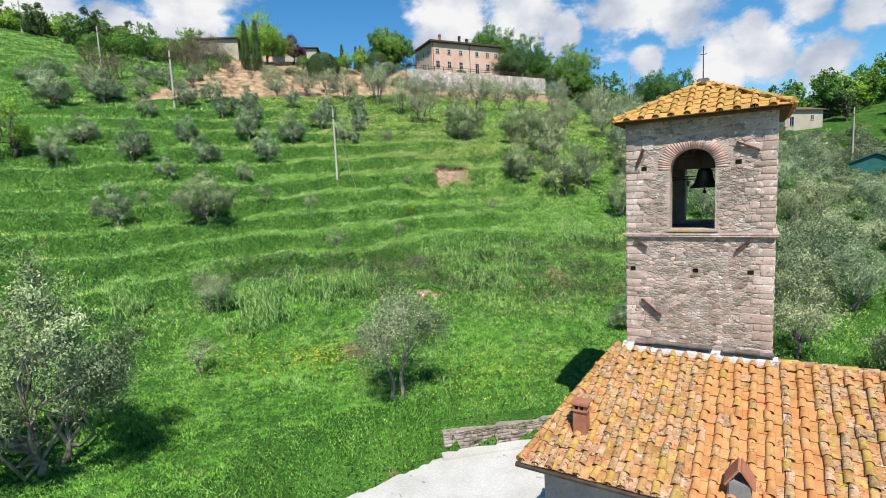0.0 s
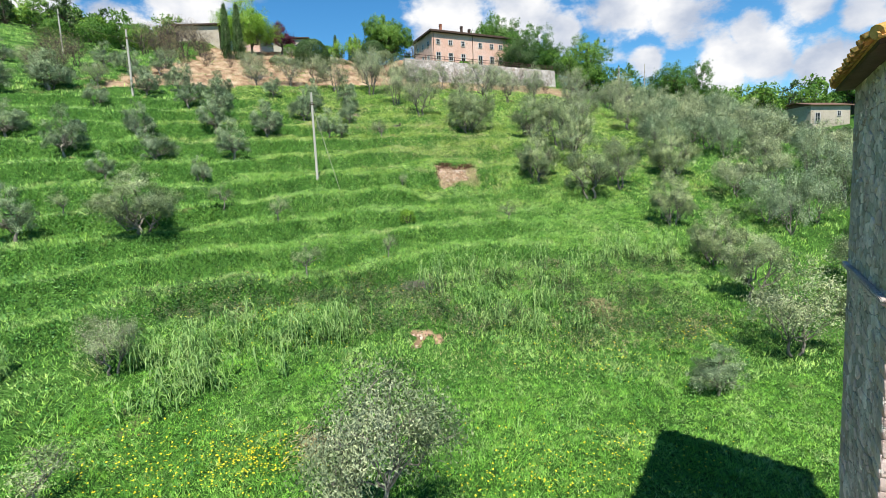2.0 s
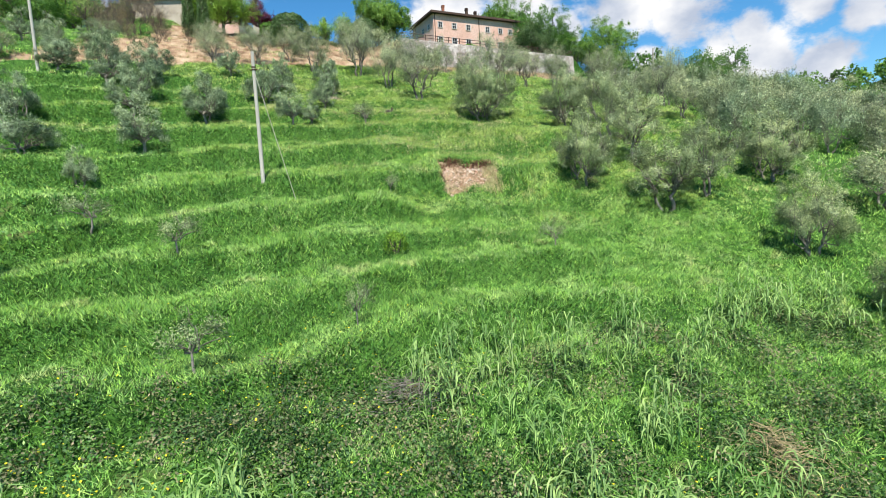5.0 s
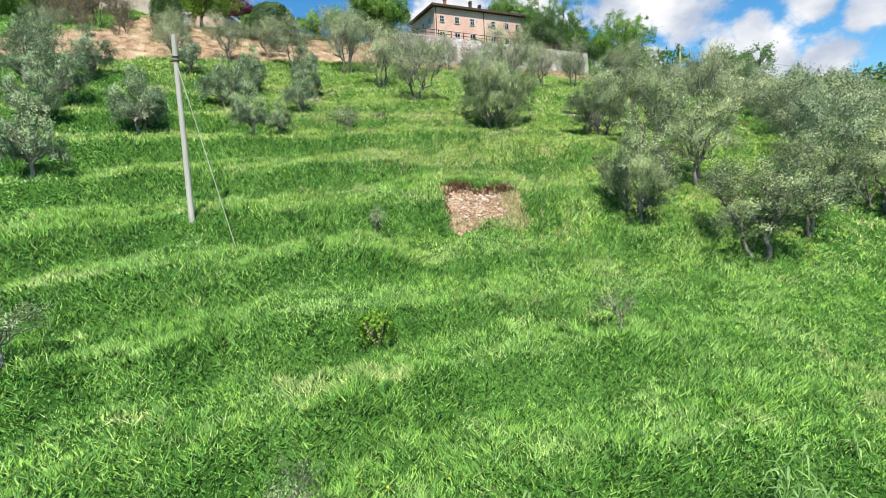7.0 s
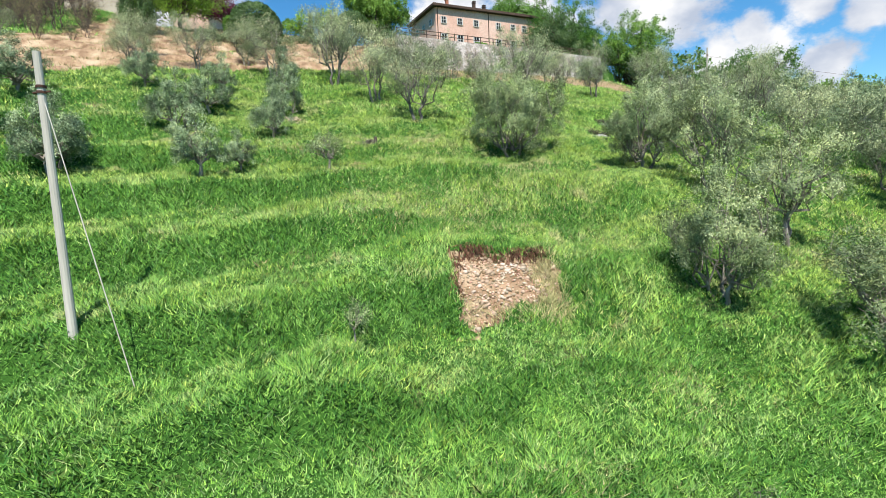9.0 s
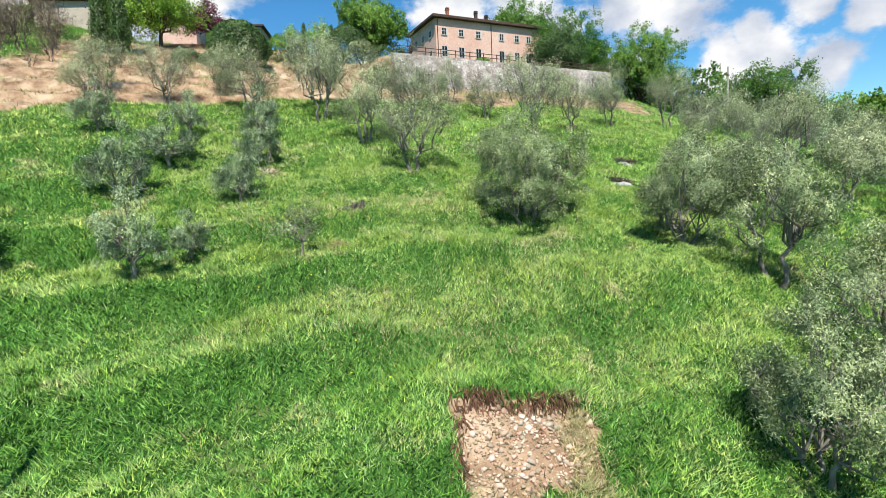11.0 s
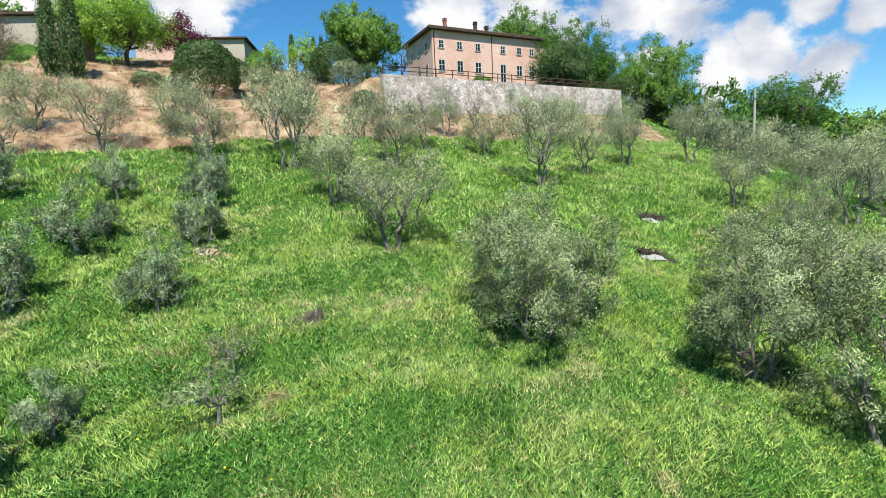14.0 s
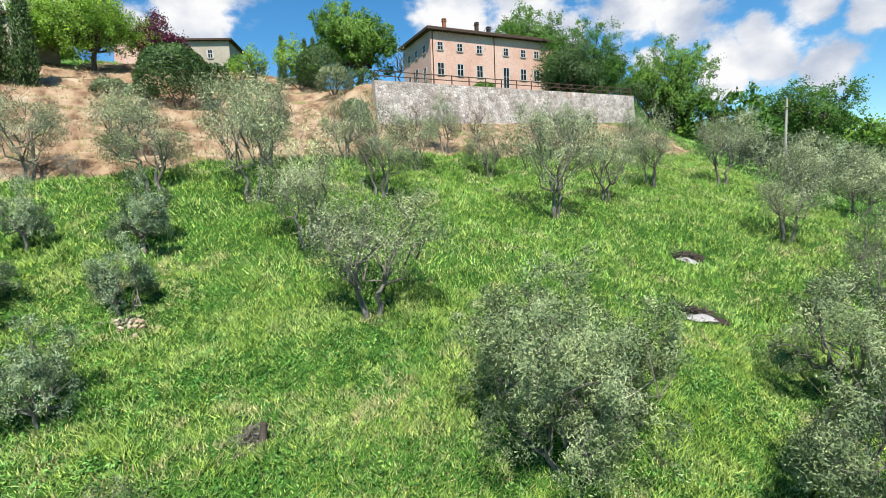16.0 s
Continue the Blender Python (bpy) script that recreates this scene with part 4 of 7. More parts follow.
    # grey slabs coloured dark, standing in for the shadow gaps beneath them
    for i in range(13):
        a = TW * (i + 0.5) / 13
        r2 = random.Random(i + 40)
        if i not in (0, 8):
            bm = bmesh.new()
            box(bm, at(a, -0.11 + r2.uniform(-0.05, 0.03), 9.10 + r2.uniform(-0.03, 0.03)), (0.36 + r2.uniform(-0.05, 0.08), 0.24, 0.05), (D1, (D2 + UP * r2.uniform(0.05, 0.25)).normalized(), (UP - D2 * 0.15).normalized()), 0.015)
            own(part("drip_stone", bm, M["slate"], root, "broken projecting slab above the roof, coloured dark for the shadow beneath it"))
    for ob in root.children:
        ob.matrix_parent_inverse = root.matrix_world.inverted()
    return root


build_tower()


def build_bell():
    root = tagged(new("church_bell"), "dark bronze bell hung from a thick timber yoke in the belfry", "bell")
    root.location = at(TW / 2 + 0.1, TD / 2 - 0.3, 14.14)
    root.scale = (1.08, 1.08, 1.08)
    prof = [(0.0, 0.62), (0.12, 0.62), (0.19, 0.58), (0.22, 0.5), (0.25, 0.3), (0.31, 0.14), (0.41, 0.03), (0.43, 0.0), (0.39, 0.0), (0.30, 0.12), (0.22, 0.3), (0.18, 0.5), (0.0, 0.56)]
    vs, fs, k = [], [], 24
    for r, z in prof:
        for i in range(k):
            t = 2 * math.pi * i / k
            vs.append((max(r, 0.001) * 0.9 * math.cos(t), max(r, 0.001) * 0.9 * math.sin(t), z * 0.9 - 0.36))
    for j in range(len(prof) - 1):
        for i in range(k):
            fs.append((j * k + i, j * k + (i + 1) % k, (j + 1) * k + (i + 1) % k, (j + 1) * k + i))
    obj_from("bell", vs, fs, M["bronze"], root, flat=False)
    bm = bmesh.new()
    rod(bm, (0, 0, 0.1), (0, 0, -0.46), 0.02)
    bmesh.ops.create_uvsphere(bm, u_segments=10, v_segments=8, radius=0.055, matrix=Matrix.Translation((0, 0, -0.48)))
    part("clapper", bm, M["iron"], root)
    bm = bmesh.new()
    box(bm, Vector((0, 0, 0.36)), (2.6, 0.26, 0.34), (D1, D2, UP), 0.02)
    box(bm, Vector((0, 0, 0.6)), (0.5, 0.2, 0.2), (D1, D2, UP), 0.02)
    part("yoke", bm, M["wood"], root)
    bm = bmesh.new()
    for z in (-0.02, -0.1):
        rod(bm, D1 * -1.4 + UP * z, D1 * -0.2 + UP * z, 0.016, 0.016, 6)
    part("iron_rod", bm, M["iron"], root)
    return root


build_bell()

# church: one long roof whose ridge runs on from the tower's front
PITCH = 0.30
RIDGE = 8.84


def roof_z(b):
    return RIDGE + PITCH * b if b < 0 else RIDGE - PITCH * b


def build_church():
    root = tagged(new("church"), "low plastered church building under a lichened terracotta tile roof", "church")
    root.location = at(5, 0, 3.3)
    bpy.context.view_layer.update()
    bm = bmesh.new()
    plan = [(-1.02, -4.82), (13.0, -4.82), (13.0, 4.5), (0.35, 4.5), (0.1, 0.1), (-0.28, -0.1)]
    lo = [bm.verts.new(at(a, b, 3.25)) for a, b in plan]
    hi = [bm.verts.new(at(a, b, roof_z(b) - 0.2)) for a, b in plan]
    for i in range(6):
        bm.faces.new((lo[i], lo[(i + 1) % 6], hi[(i + 1) % 6], hi[i]))
    r0, r1 = bm.verts.new(at(0.1, 0.05, RIDGE - 0.2)), bm.verts.new(at(13.0, 0.0, RIDGE - 0.2))
    bm.faces.new((hi[0], hi[1], r1, r0, hi[5]))
    bm.faces.new((r0, r1, hi[2], hi[3], hi[4]))
    part("wall", bm, M["plaster_grey"], root)

    def verge(b):
        return -0.36 + (-1.47 + 0.36) * (-b - 0.2) / 5.1
    for name, plan in (("roof_deck", [(verge(-5.34), -5.34), (13.3, -5.34), (13.3, 0.0), (verge(0), 0.0)]), ("rear_roof_deck", [(0.1, 0.03), (13.3, 0.03), (13.3, 5.2), (0.35, 5.2)])):
        bm = bmesh.new()
        t = [bm.verts.new(at(a, b, roof_z(b))) for a, b in plan]
        u = [bm.verts.new(at(a, b, roof_z(b) - 0.09)) for a, b in plan]
        bm.faces.new(t)
        bm.faces.new(u[::-1])
        for i in range(4):
            bm.faces.new((u[i], u[(i + 1) % 4], t[(i + 1) % 4], t[i]))
        part(name, bm, M["tile_pale"], root)
    bm = bmesh.new()
    e0, e1 = at(verge(-5.34) - 0.05, -5.40, roof_z(-5.34) - 0.05), at(13.3, -5.40, roof_z(-5.34) - 0.05)
    rod(bm, e0, e1, 0.065, 0.065, 10)
    part("gutter", bm, M["copper"], root)
    # white mortar fillet where the roof meets the tower
    bm = bmesh.new()
    n = 24
    rows = []
    for i in range(n + 1):
        a = -0.1 + (TW + 0.25) * i / n
        j = random.Random(i).uniform(-0.03, 0.04)
        rows.append([bm.verts.new(at(a, b, z)) for b, z in ((0.02, RIDGE + 0.17), (-0.06, RIDGE + 0.14), (-0.30 + j, RIDGE + 0.06), (-0.36 + j, RIDGE - 0.09))])
    for i in range(n):
        for k in range(3):
            bm.faces.new((rows[i][k], rows[i + 1][k], rows[i + 1][k + 1], rows[i][k + 1]))
    part("mortar_fillet", bm, M["white_mortar"], root, "white mortar band along the tower")
    # ridge tiles beside the tower
    for i in range(21):
        bm = bmesh.new()
        a = TW + 0.15 + i * 0.42
        rod(bm, at(a, -0.05, RIDGE + 0.03), at(a + 0.46, -0.05, RIDGE + 0.05), 0.10, 0.125, 12)
        part("ridge_tile", bm, M["tile_pale"] if i % 3 else M["tile"], root)
    # mortar joint up the slope
    bm = bmesh.new()
    beam(bm, at(4.12, -5.3, roof_z(-5.3) + 0.07), at(4.12, -0.25, roof_z(-0.25) + 0.07), 0.1, 0.12)
    part("mortar_joint", bm, M["mortar"], root)
    for ob in root.children:
        ob.matrix_parent_inverse = root.matrix_world.inverted()
    meshes = [tile_meshes("_b", M["tile"], M["tile_pale"], 0.345, 0.37), tile_meshes("_c", M["tile_gold"], M["tile"], 0.345, 0.37), tile_meshes("_d", M["tile_pale"], M["tile_pale"], 0.345, 0.37),
              tile_meshes("_e", M["tile_pale"], M["tile"], 0.345, 0.37), tile_meshes("_f", M["tile"], M["tile"], 0.345, 0.37)]
    fresh = tile_meshes("_g", M["tile_new"], M["tile_new"], 0.345, 0.37)
    v = (D2 + UP * PITCH).normalized()
    ln = math.sqrt(1 + PITCH**2)
    o = at(0, -5.40, roof_z(-5.40) + 0.01)
    tile_roof(root, o, D1, v, lambda a, s: verge(-5.4 + s / ln) + 0.06 < a < 8.4 and s / ln < 5.2, (-5, 25), 15, 0.345, 0.37, meshes, 31, 290, lambda a, r: fresh if 4.15 < a < 4.7 or (2.3 < a < 4.1 and r.random() < 0.85) else r.choice(meshes), 1.6)
    # tiles along the verge
    for i in range(15):
        b = -5.36 + i * 0.36
        bm = bmesh.new()
        rod(bm, at(verge(b) + 0.03, b, roof_z(b) + 0.075), at(verge(b + 0.42) + 0.03, b + 0.42, roof_z(b + 0.42) + 0.05), 0.105, 0.085, 12)
        part("verge_tile", bm, M["tile"] if i % 3 else M["tile_gold"], root)
    for ob in root.children:
        ob.matrix_parent_inverse = root.matrix_world.inverted()
    return root


build_church()


def build_chimney():
    root = tagged(new("chimney"), "square terracotta chimney pot with a slotted cap on the roof", "chimney")
    b = -4.0
    root.location = at(-0.3, b, roof_z(b))
    bm = bmesh.new()
    box(bm, UP * 0.24, (0.34, 0.34, 0.80), (D1, D2, UP), 0.012)
    part("shaft", bm, M["terracotta"], root)
    for z, s, h in ((0.66, 0.42, 0.05), (0.84, 0.46, 0.06)):
        bm = bmesh.new()
        box(bm, UP * z, (s, s, h), (D1, D2, UP), 0.012)
        part("cap", bm, M["terracotta"], root)
    for i in (-1, 0, 1):
        bm = bmesh.new()
        box(bm, UP * 0.75 + D1 * (i * 0.14), (0.05, 0.36, 0.13), (D1, D2, UP))
        part("slat", bm, M["terracotta"], root)


build_chimney()


def build_vent():
    root = tagged(new("roof_vent"), "grey vent box under two leaning tiles on the roof", "roof vent")
    b = -4.75
    root.location = at(3.25, b, roof_z(b))
    bm = bmesh.new()
    box(bm, UP * 0.17, (0.42, 0.5, 0.42), (D1, D2, UP), 0.02)
    part("vent_box", bm, M["plaster_grey"], root)
    for s in (-1, 1):
        bm = bmesh.new()
        beam(bm, D1 * (0.27 * s) + UP * 0.3, D1 * (0.02 * s) + UP * 0.68, 0.04, 0.55, D2)
        part("leaning_tile", bm, M["terracotta"], root)


build_vent()


def build_lane_wall():
    """Low rubble wall that holds the meadow back above the lane."""
    root = tagged(new("retaining_wall"), "low grey rubble retaining wall above the gravel lane", "wall")
    p, q = Vector((-0.45, 19.55, 3.2)), Vector((7.5, 21.2, 3.2))
    u = (q - p).normalized()
    n = Vector((u.y, -u.x, 0))
    ln = (q - p).length
    bm = bmesh.new()
    box(bm, p + u * (ln / 2) - n * 0.2 + UP * 0.45, (ln, 0.4, 1.0), (u, n, UP), 0.03)
    part("core", bm, M["lane_stone"], root)
    rng = random.Random(8)
    b2, s2 = lay_stones(ln, 0.0, 0.98, 41, lambda *s: False, False)
    vs, fs = [], []
    for k, s in enumerate(s2):
        if k % 2:
            pillow(vs, fs, p, u, UP, n, *s, rng.uniform(0.01, 0.05), rng, 0.016)
        else:
            v1, f1 = [], []
            pillow(v1, f1, p, u, UP, n, *s, rng.uniform(0.01, 0.05), rng, 0.016)
            if k < 400:
                obj_from("wall_stone", v1, f1, M["lane_stone"], root)
    tagged(obj_from("rubble", vs, fs, M["lane_stone"], root), kind="stuff")
    bm = bmesh.new()
    box(bm, p + u * (ln / 2) + n * 0.32 + UP * 0.16, (ln + 0.3, 0.6, 0.12), (u, n, UP), 0.02)
    part("footing", bm, M["road"], root, "pale concrete strip at the foot")


build_lane_wall()

# ---- villa, garden wall and the other houses ----
def build_garden_wall():
    root = tagged(new("garden_wall"), "tall pale rubble retaining wall below the villa's terrace", "retaining wall")
    u3, n3 = Vector((W1.x, W1.y, 0)), Vector((W1.y, -W1.x, 0))
    rise = (WALL_R.z - WALL_L.z) / WALL_LEN
    bm = bmesh.new()
    face = []
    for a, z in ((0, WALL_L.z), (WALL_LEN, WALL_R.z)):
        p = Vector((WALL_L.x, WALL_L.y, 0)) + u3 * a
        face.append([bm.verts.new(p + n3 * 0.42 + UP * (z - 5.0)), bm.verts.new(p + UP * z), bm.verts.new(p - n3 * 0.6 + UP * z), bm.verts.new(p - n3 * 0.6 + UP * (z - 5.0))])
    for i in range(4):
        bm.faces.new((face[0][i], face[0][(i + 1) % 4], face[1][(i + 1) % 4], face[1][i]))
    bm.faces.new(face[0])
    bm.faces.new(face[1][::-1])
    part("core", bm, M["wall_mortar"], root)
    rng = random.Random(17)
    w = (UP - n3 * 0.084).normalized()
    o = Vector((WALL_L.x, WALL_L.y, WALL_L.z))
    along = u3 + UP * rise
    cells = rubble_cells(WALL_LEN, -4.9, -0.03, 0.29, 18, lambda *q: False, 1.3)
    stones = [cobble(c, o, along, n3, rng.uniform(0.02, 0.06), rng, 0.012, w) for c in cells]
    stones.sort(key=lambda q: -len(q[0]))
    for st in stones[:280]:
        lumps("wall_stone", [st], M["wall_stone"], root)
    tagged(lumps("stone_facing", stones[280:], M["wall_stone"], root), kind="stuff")
    # side return
    return root


build_garden_wall()


def build_fence():
    root = tagged(new("terrace_fence"), "brown wooden post-and-rail fence along the wall top", "fence")
    n = 18
    for i in range(n):
        p = WALL_L.lerp(WALL_R, (i + 0.1) / (n - 0.8))
        p = p - Vector((W1.y, -W1.x, 0)) * 0.3
        bm = bmesh.new()
        rod(bm, p - UP * 0.1, p + UP * 1.0, 0.06, 0.055, 8)
        part("post", bm, M["dark_eave"], root)
        if i < n - 1:
            q = WALL_L.lerp(WALL_R, (i + 1.1) / (n - 0.8)) - Vector((W1.y, -W1.x, 0)) * 0.3
            for z in (0.92, 0.48):
                bm = bmesh.new()
                rod(bm, p + UP * z, q + UP * z, 0.045, 0.045, 6)
                part("rail", bm, M["dark_eave"], root)
            if i > 9:
                bm = bmesh.new()
                rod(bm, p + UP * 0.06, q + UP * 0.9, 0.035, 0.035, 6)
                part("brace", bm, M["dark_eave"], root)


build_fence()


def window(parent, o, u, n, wide, tall, shutters=True, name="window"):
    """A casement with frame, two panes, sill; o is its lower left corner on the wall face, n points outwards."""
    bm = bmesh.new()
    box(bm, o + u * (wide / 2) + UP * (tall / 2) + n * 0.012, (wide, 0.03, tall), (u, n, UP))
    win = part(name, bm, M["glass"], parent)
    bm = bmesh.new()
    for a in (0.0, wide / 2, wide):
        box(bm, o + u * a + UP * (tall / 2) + n * 0.045, (0.07, 0.07, tall + 0.06), (u, n, UP))
    for z in (0.0, tall * 0.55, tall):
        box(bm, o + u * (wide / 2) + UP * z + n * 0.05, (wide + 0.06, 0.06, 0.06), (u, n, UP))
    part("frame", bm, M["white_paint"], win)
    bm = bmesh.new()
    box(bm, o + u * (wide / 2) - UP * 0.1 + n * 0.07, (wide + 0.16, 0.10, 0.06), (u, n, UP), 0.01)
    part("sill", bm, M["plaster_cream"], win)
    if shutters:
        for a, s in ((0.0, -1), (wide, 1)):
            bm = bmesh.new()
            box(bm, o + u * (a + s * 0.10) + UP * (tall / 2) + n * 0.06, (0.13, 0.05, tall), (u, n, UP))
            part("shutter", bm, M["white_paint"], win)
    return win


def build_villa():
    root = tagged(new("villa"), "two-storey pink plastered villa with a wide dark eave and hipped roof", "house")
    L, D, z0, z1 = 22.5, 10.6, 41.5, 50.9
    base = Vector((VILLA.x, VILLA.y, 0)) + V1 * 0.6 + V2 * 0.6

    def pt(a, b, z):
        return base + V1 * a + V2 * b + UP * z
    bm = bmesh.new()
    box(bm, pt(L / 2, D / 2, (z0 + z1) / 2), (L, D, z1 - z0), (V1, V2, UP))
    part("wall", bm, M["plaster_pink"], root)
    bm = bmesh.new()
    ov = 0.75
    box(bm, pt(L / 2, D / 2, z1 + 0.12), (L + 2 * ov, D + 2 * ov, 0.34), (V1, V2, UP))
    part("eave", bm, M["dark_eave"], root, "dark overhanging timber eave")
    for i in range(44):
        bm = bmesh.new()
        a = -0.5 + (L + 1.0) * i / 43
        box(bm, pt(a, -0.35, z1 - 0.1), (0.1, 0.75, 0.12), (V1, V2, UP))
        part("rafter_end", bm, M["dark_eave"], root)
    bm = bmesh.new()
    cs = [bm.verts.new(pt(a, b, z1 + 0.295)) for a, b in ((-ov, -ov), (L + ov, -ov), (L + ov, D + ov), (-ov, D + ov))]
    r = [bm.verts.new(pt(a, D / 2, z1 + 1.9)) for a in (D / 2, L - D / 2)]
    bm.faces.new((cs[0], cs[1], r[1], r[0]))
    bm.faces.new((cs[1], cs[2], r[1]))
    bm.faces.new((cs[2], cs[3], r[0], r[1]))
    bm.faces.new((cs[3], cs[0], r[0]))
    bm.faces.new(cs[::-1])
    part("roof", bm, M["dark_tile"], root)
    vs, fs = [], []
    for face_o, u, ln, inw in ((pt(-ov, -ov, z1 + 0.32), V1, L + 2 * ov, V2), (pt(-ov, D + ov, z1 + 0.32), -V2, D + 2 * ov, V1)):
        for i in range(int(ln / 0.4)):
            a = (i + 0.5) * 0.4
            run = min(D / 2 + ov, a, ln - a)
            tube(vs, fs, [np.array(face_o + u * a + inw * 0.12), np.array(face_o + u * a + inw * max(run, 0.2) + UP * run * 1.6 / (D / 2 + ov))], [0.08, 0.08], 6)
    tagged(obj_from("roof_tiles", vs, fs, M["dark_tile"], root), kind="stuff")
    front = -V2
    for k, s in enumerate((1.5, 4.7, 8.0, 12.7, 15.9, 18.4)):
        low = 43.4 if k == 3 else 44.75
        window(root, pt(s - 0.5, 0, low), V1, front, 1.0, 46.45 - low)
        window(root, pt(s - 0.42, 0, 48.25), V1, front, 0.85, 1.1)
    for s in (2.2, 5.2, 8.2):
        window(root, pt(0, s + 0.5, 44.2), -V2, -V1, 1.0, 1.9 if s != 5.2 else 2.4)
        window(root, pt(0, s + 0.4, 48.2), -V2, -V1, 0.85, 1.1)
    for s in (0.3, 10.6):
        bm = bmesh.new()
        rod(bm, pt(s, -0.1, z0), pt(s, -0.1, z1), 0.07, 0.07, 8)
        part("drainpipe", bm, M["copper"], root)
    for a, b, h, m2 in ((3.6, 2.6, 2.0, "terracotta"), (9.3, 2.8, 2.1, "dark_eave"), (11.2, 2.4, 1.5, "dark_eave")):
        ch = bmesh.new()
        box(ch, pt(a, b, z1 + h / 2 + 0.3), (0.5, 0.5, h), (V1, V2, UP), 0.02)
        c = part("chimney", ch, M[m2], root)
        bm = bmesh.new()
        box(bm, pt(a, b, z1 + h + 0.34), (0.68, 0.68, 0.1), (V1, V2, UP), 0.02)
        for sx in (-0.2, 0.2):
            for sy in (-0.2, 0.2):
                box(bm, pt(a + sx, b + sy, z1 + h + 0.5), (0.12, 0.12, 0.25), (V1, V2, UP))
        box(bm, pt(a, b, z1 + h + 0.66), (0.62, 0.62, 0.08), (V1, V2, UP), 0.02)
        part("cap", bm, M[m2], c)


build_villa()


def plain_house(name, label, corner, u, width, depth, z0, z1, wall_mat, roof_mat, wins=(), flat=True, over=0.5):
    root = tagged(new(name), label, "house")
    u = Vector((*u, 0)).normalized()
    n = Vector((-u.y, u.x, 0))
    c = Vector((*corner, 0))
    bm = bmesh.new()
    box(bm, c + u * (width / 2) + n * (depth / 2) + UP * ((z0 + z1) / 2), (width, depth, z1 - z0), (u, n, UP))
    part("wall", bm, wall_mat, root)
    bm = bmesh.new()
    if flat:
        box(bm, c + u * (width / 2) + n * (depth / 2) + UP * (z1 + 0.11), (width + 2 * over, depth + 2 * over, 0.26), (u, n, UP), 0.03)
    else:
        q = [bm.verts.new(c + u * a + n * b + UP * z) for a, b, z in ((-over, -over, z1 - 0.1), (width + over, -over, z1 - 0.1), (width + over, depth / 2, z1 + 1.2), (-over, depth / 2, z1 + 1.2), (-over, depth + over, z1 - 0.1), (width + over, depth + over, z1 - 0.1))]
        for f in ((0, 1, 2, 3), (3, 2, 5, 4)):
            bm.faces.new([q[i] for i in f])
        made = bmesh.ops.extrude_face_region(bm, geom=bm.faces[:])
        bmesh.ops.translate(bm, vec=(0, 0, 0.16), verts=[v for v in made["geom"] if isinstance(v, bmesh.types.BMVert)])
        g = [bm.verts.new(c + u * a + n * b + UP * z) for a in (0.02, width - 0.02) for b, z in ((0, z1 - 0.02), (depth, z1 - 0.02), (depth / 2, z1 + 1.15))]
        bm.faces.new(g[:3])
        bm.faces.new(g[3:])
    part("roof", bm, roof_mat, root)
    for a, z, w, h in wins:
        window(root, c + u * a + UP * z, u, -n, w, h)
    return root


plain_house("farmhouse", "cream farmhouse with a dark flat roof among garden trees", (-36.5, 125.0), (1, 0.12), 7.5, 7, 41, 49.9, M["plaster_cream"], M["dark_eave"], ((4.6, 47.6, 0.6, 1.1),))
plain_house("stone_house", "low beige house with a dark projecting flat roof", (-45.6, 100.4), (1, 0.08), 7.2, 6, 38.5, 45.3, M["plaster_cream"], M["dark_eave"])
plain_house("pink_house", "small pink house with a brown gabled roof behind the plum tree", (-40.5, 128.0), (0.1, 1), 8.0, 6.5, 41, 51.4, M["plaster_pink"], M["tile_pale"], (), False, 0.4)
plain_house("valley_house", "pale plastered farm building with a tiled roof in the grove", (91.0, 135.0), (1, 0.25), 12.5, 9, 19, 31.2, M["plaster_cream"], M["dark_tile"], ((1.4, 27.0, 1.4, 2.4), (8.4, 28.6, 1.0, 1.2)), False, 0.7)
plain_house("shed", "small green sheet-metal shed beyond the olive grove", (65.5, 72.0), (0.63, 0.78), 7, 6, 8, 15.4, M["green_sheet"], M["green_sheet"], (), False, 0.3)


# ---- poles and wires ----
def build_pole(x, y, tall, lean=(0, 0), r=0.13, sink=0.5, label="weathered wooden telephone pole standing in the grass", z=None):
    root = tagged(new("utility_pole"), label, "pole", group="telephone poles")
    g = float(height(x, y)) if z is None else z
    root.location = (x, y, g)
    bm = bmesh.new()
    rod(bm, (0, 0, -sink), (lean[0], lean[1], tall), r, r * 0.72, 12)
    part("shaft", bm, M["pole_wood"], root)
    k = 0.86
    for i in range(2):
        bm = bmesh.new()
        c = Vector((lean[0] * k, lean[1] * k, tall * (k + 0.02 * i)))
        rod(bm, c - UP * 0.03, c + UP * 0.03, r * 0.95, r * 0.95, 12)
        part("iron_band", bm, M["iron"], root)
    bm = bmesh.new()
    c = Vector((lean[0] * k, lean[1] * k, tall * k))
    rod(bm, c - Vector((0.2, 0, 0)), c + Vector((0.2, 0.02, 0.02)), 0.025, 0.025, 6)
    part("bracket", bm, M["iron"], root)
    return Vector((x + lean[0] * k, y + lean[1] * k, g + tall * k))


def wire(p, q, sag=0.6, r=0.012, label="thin black overhead telephone wire", name="wire", material="iron"):
    p, q = Vector(p), Vector(q)
    vs, fs = [], []
    path = [np.array(p.lerp(q, t) - UP * (4 * sag * t * (1 - t))) for t in np.linspace(0, 1, 13)]
    tube(vs, fs, path, [r] * 13, 5)
    return tagged(obj_from(name, vs, fs, M[material]), label, "wire")


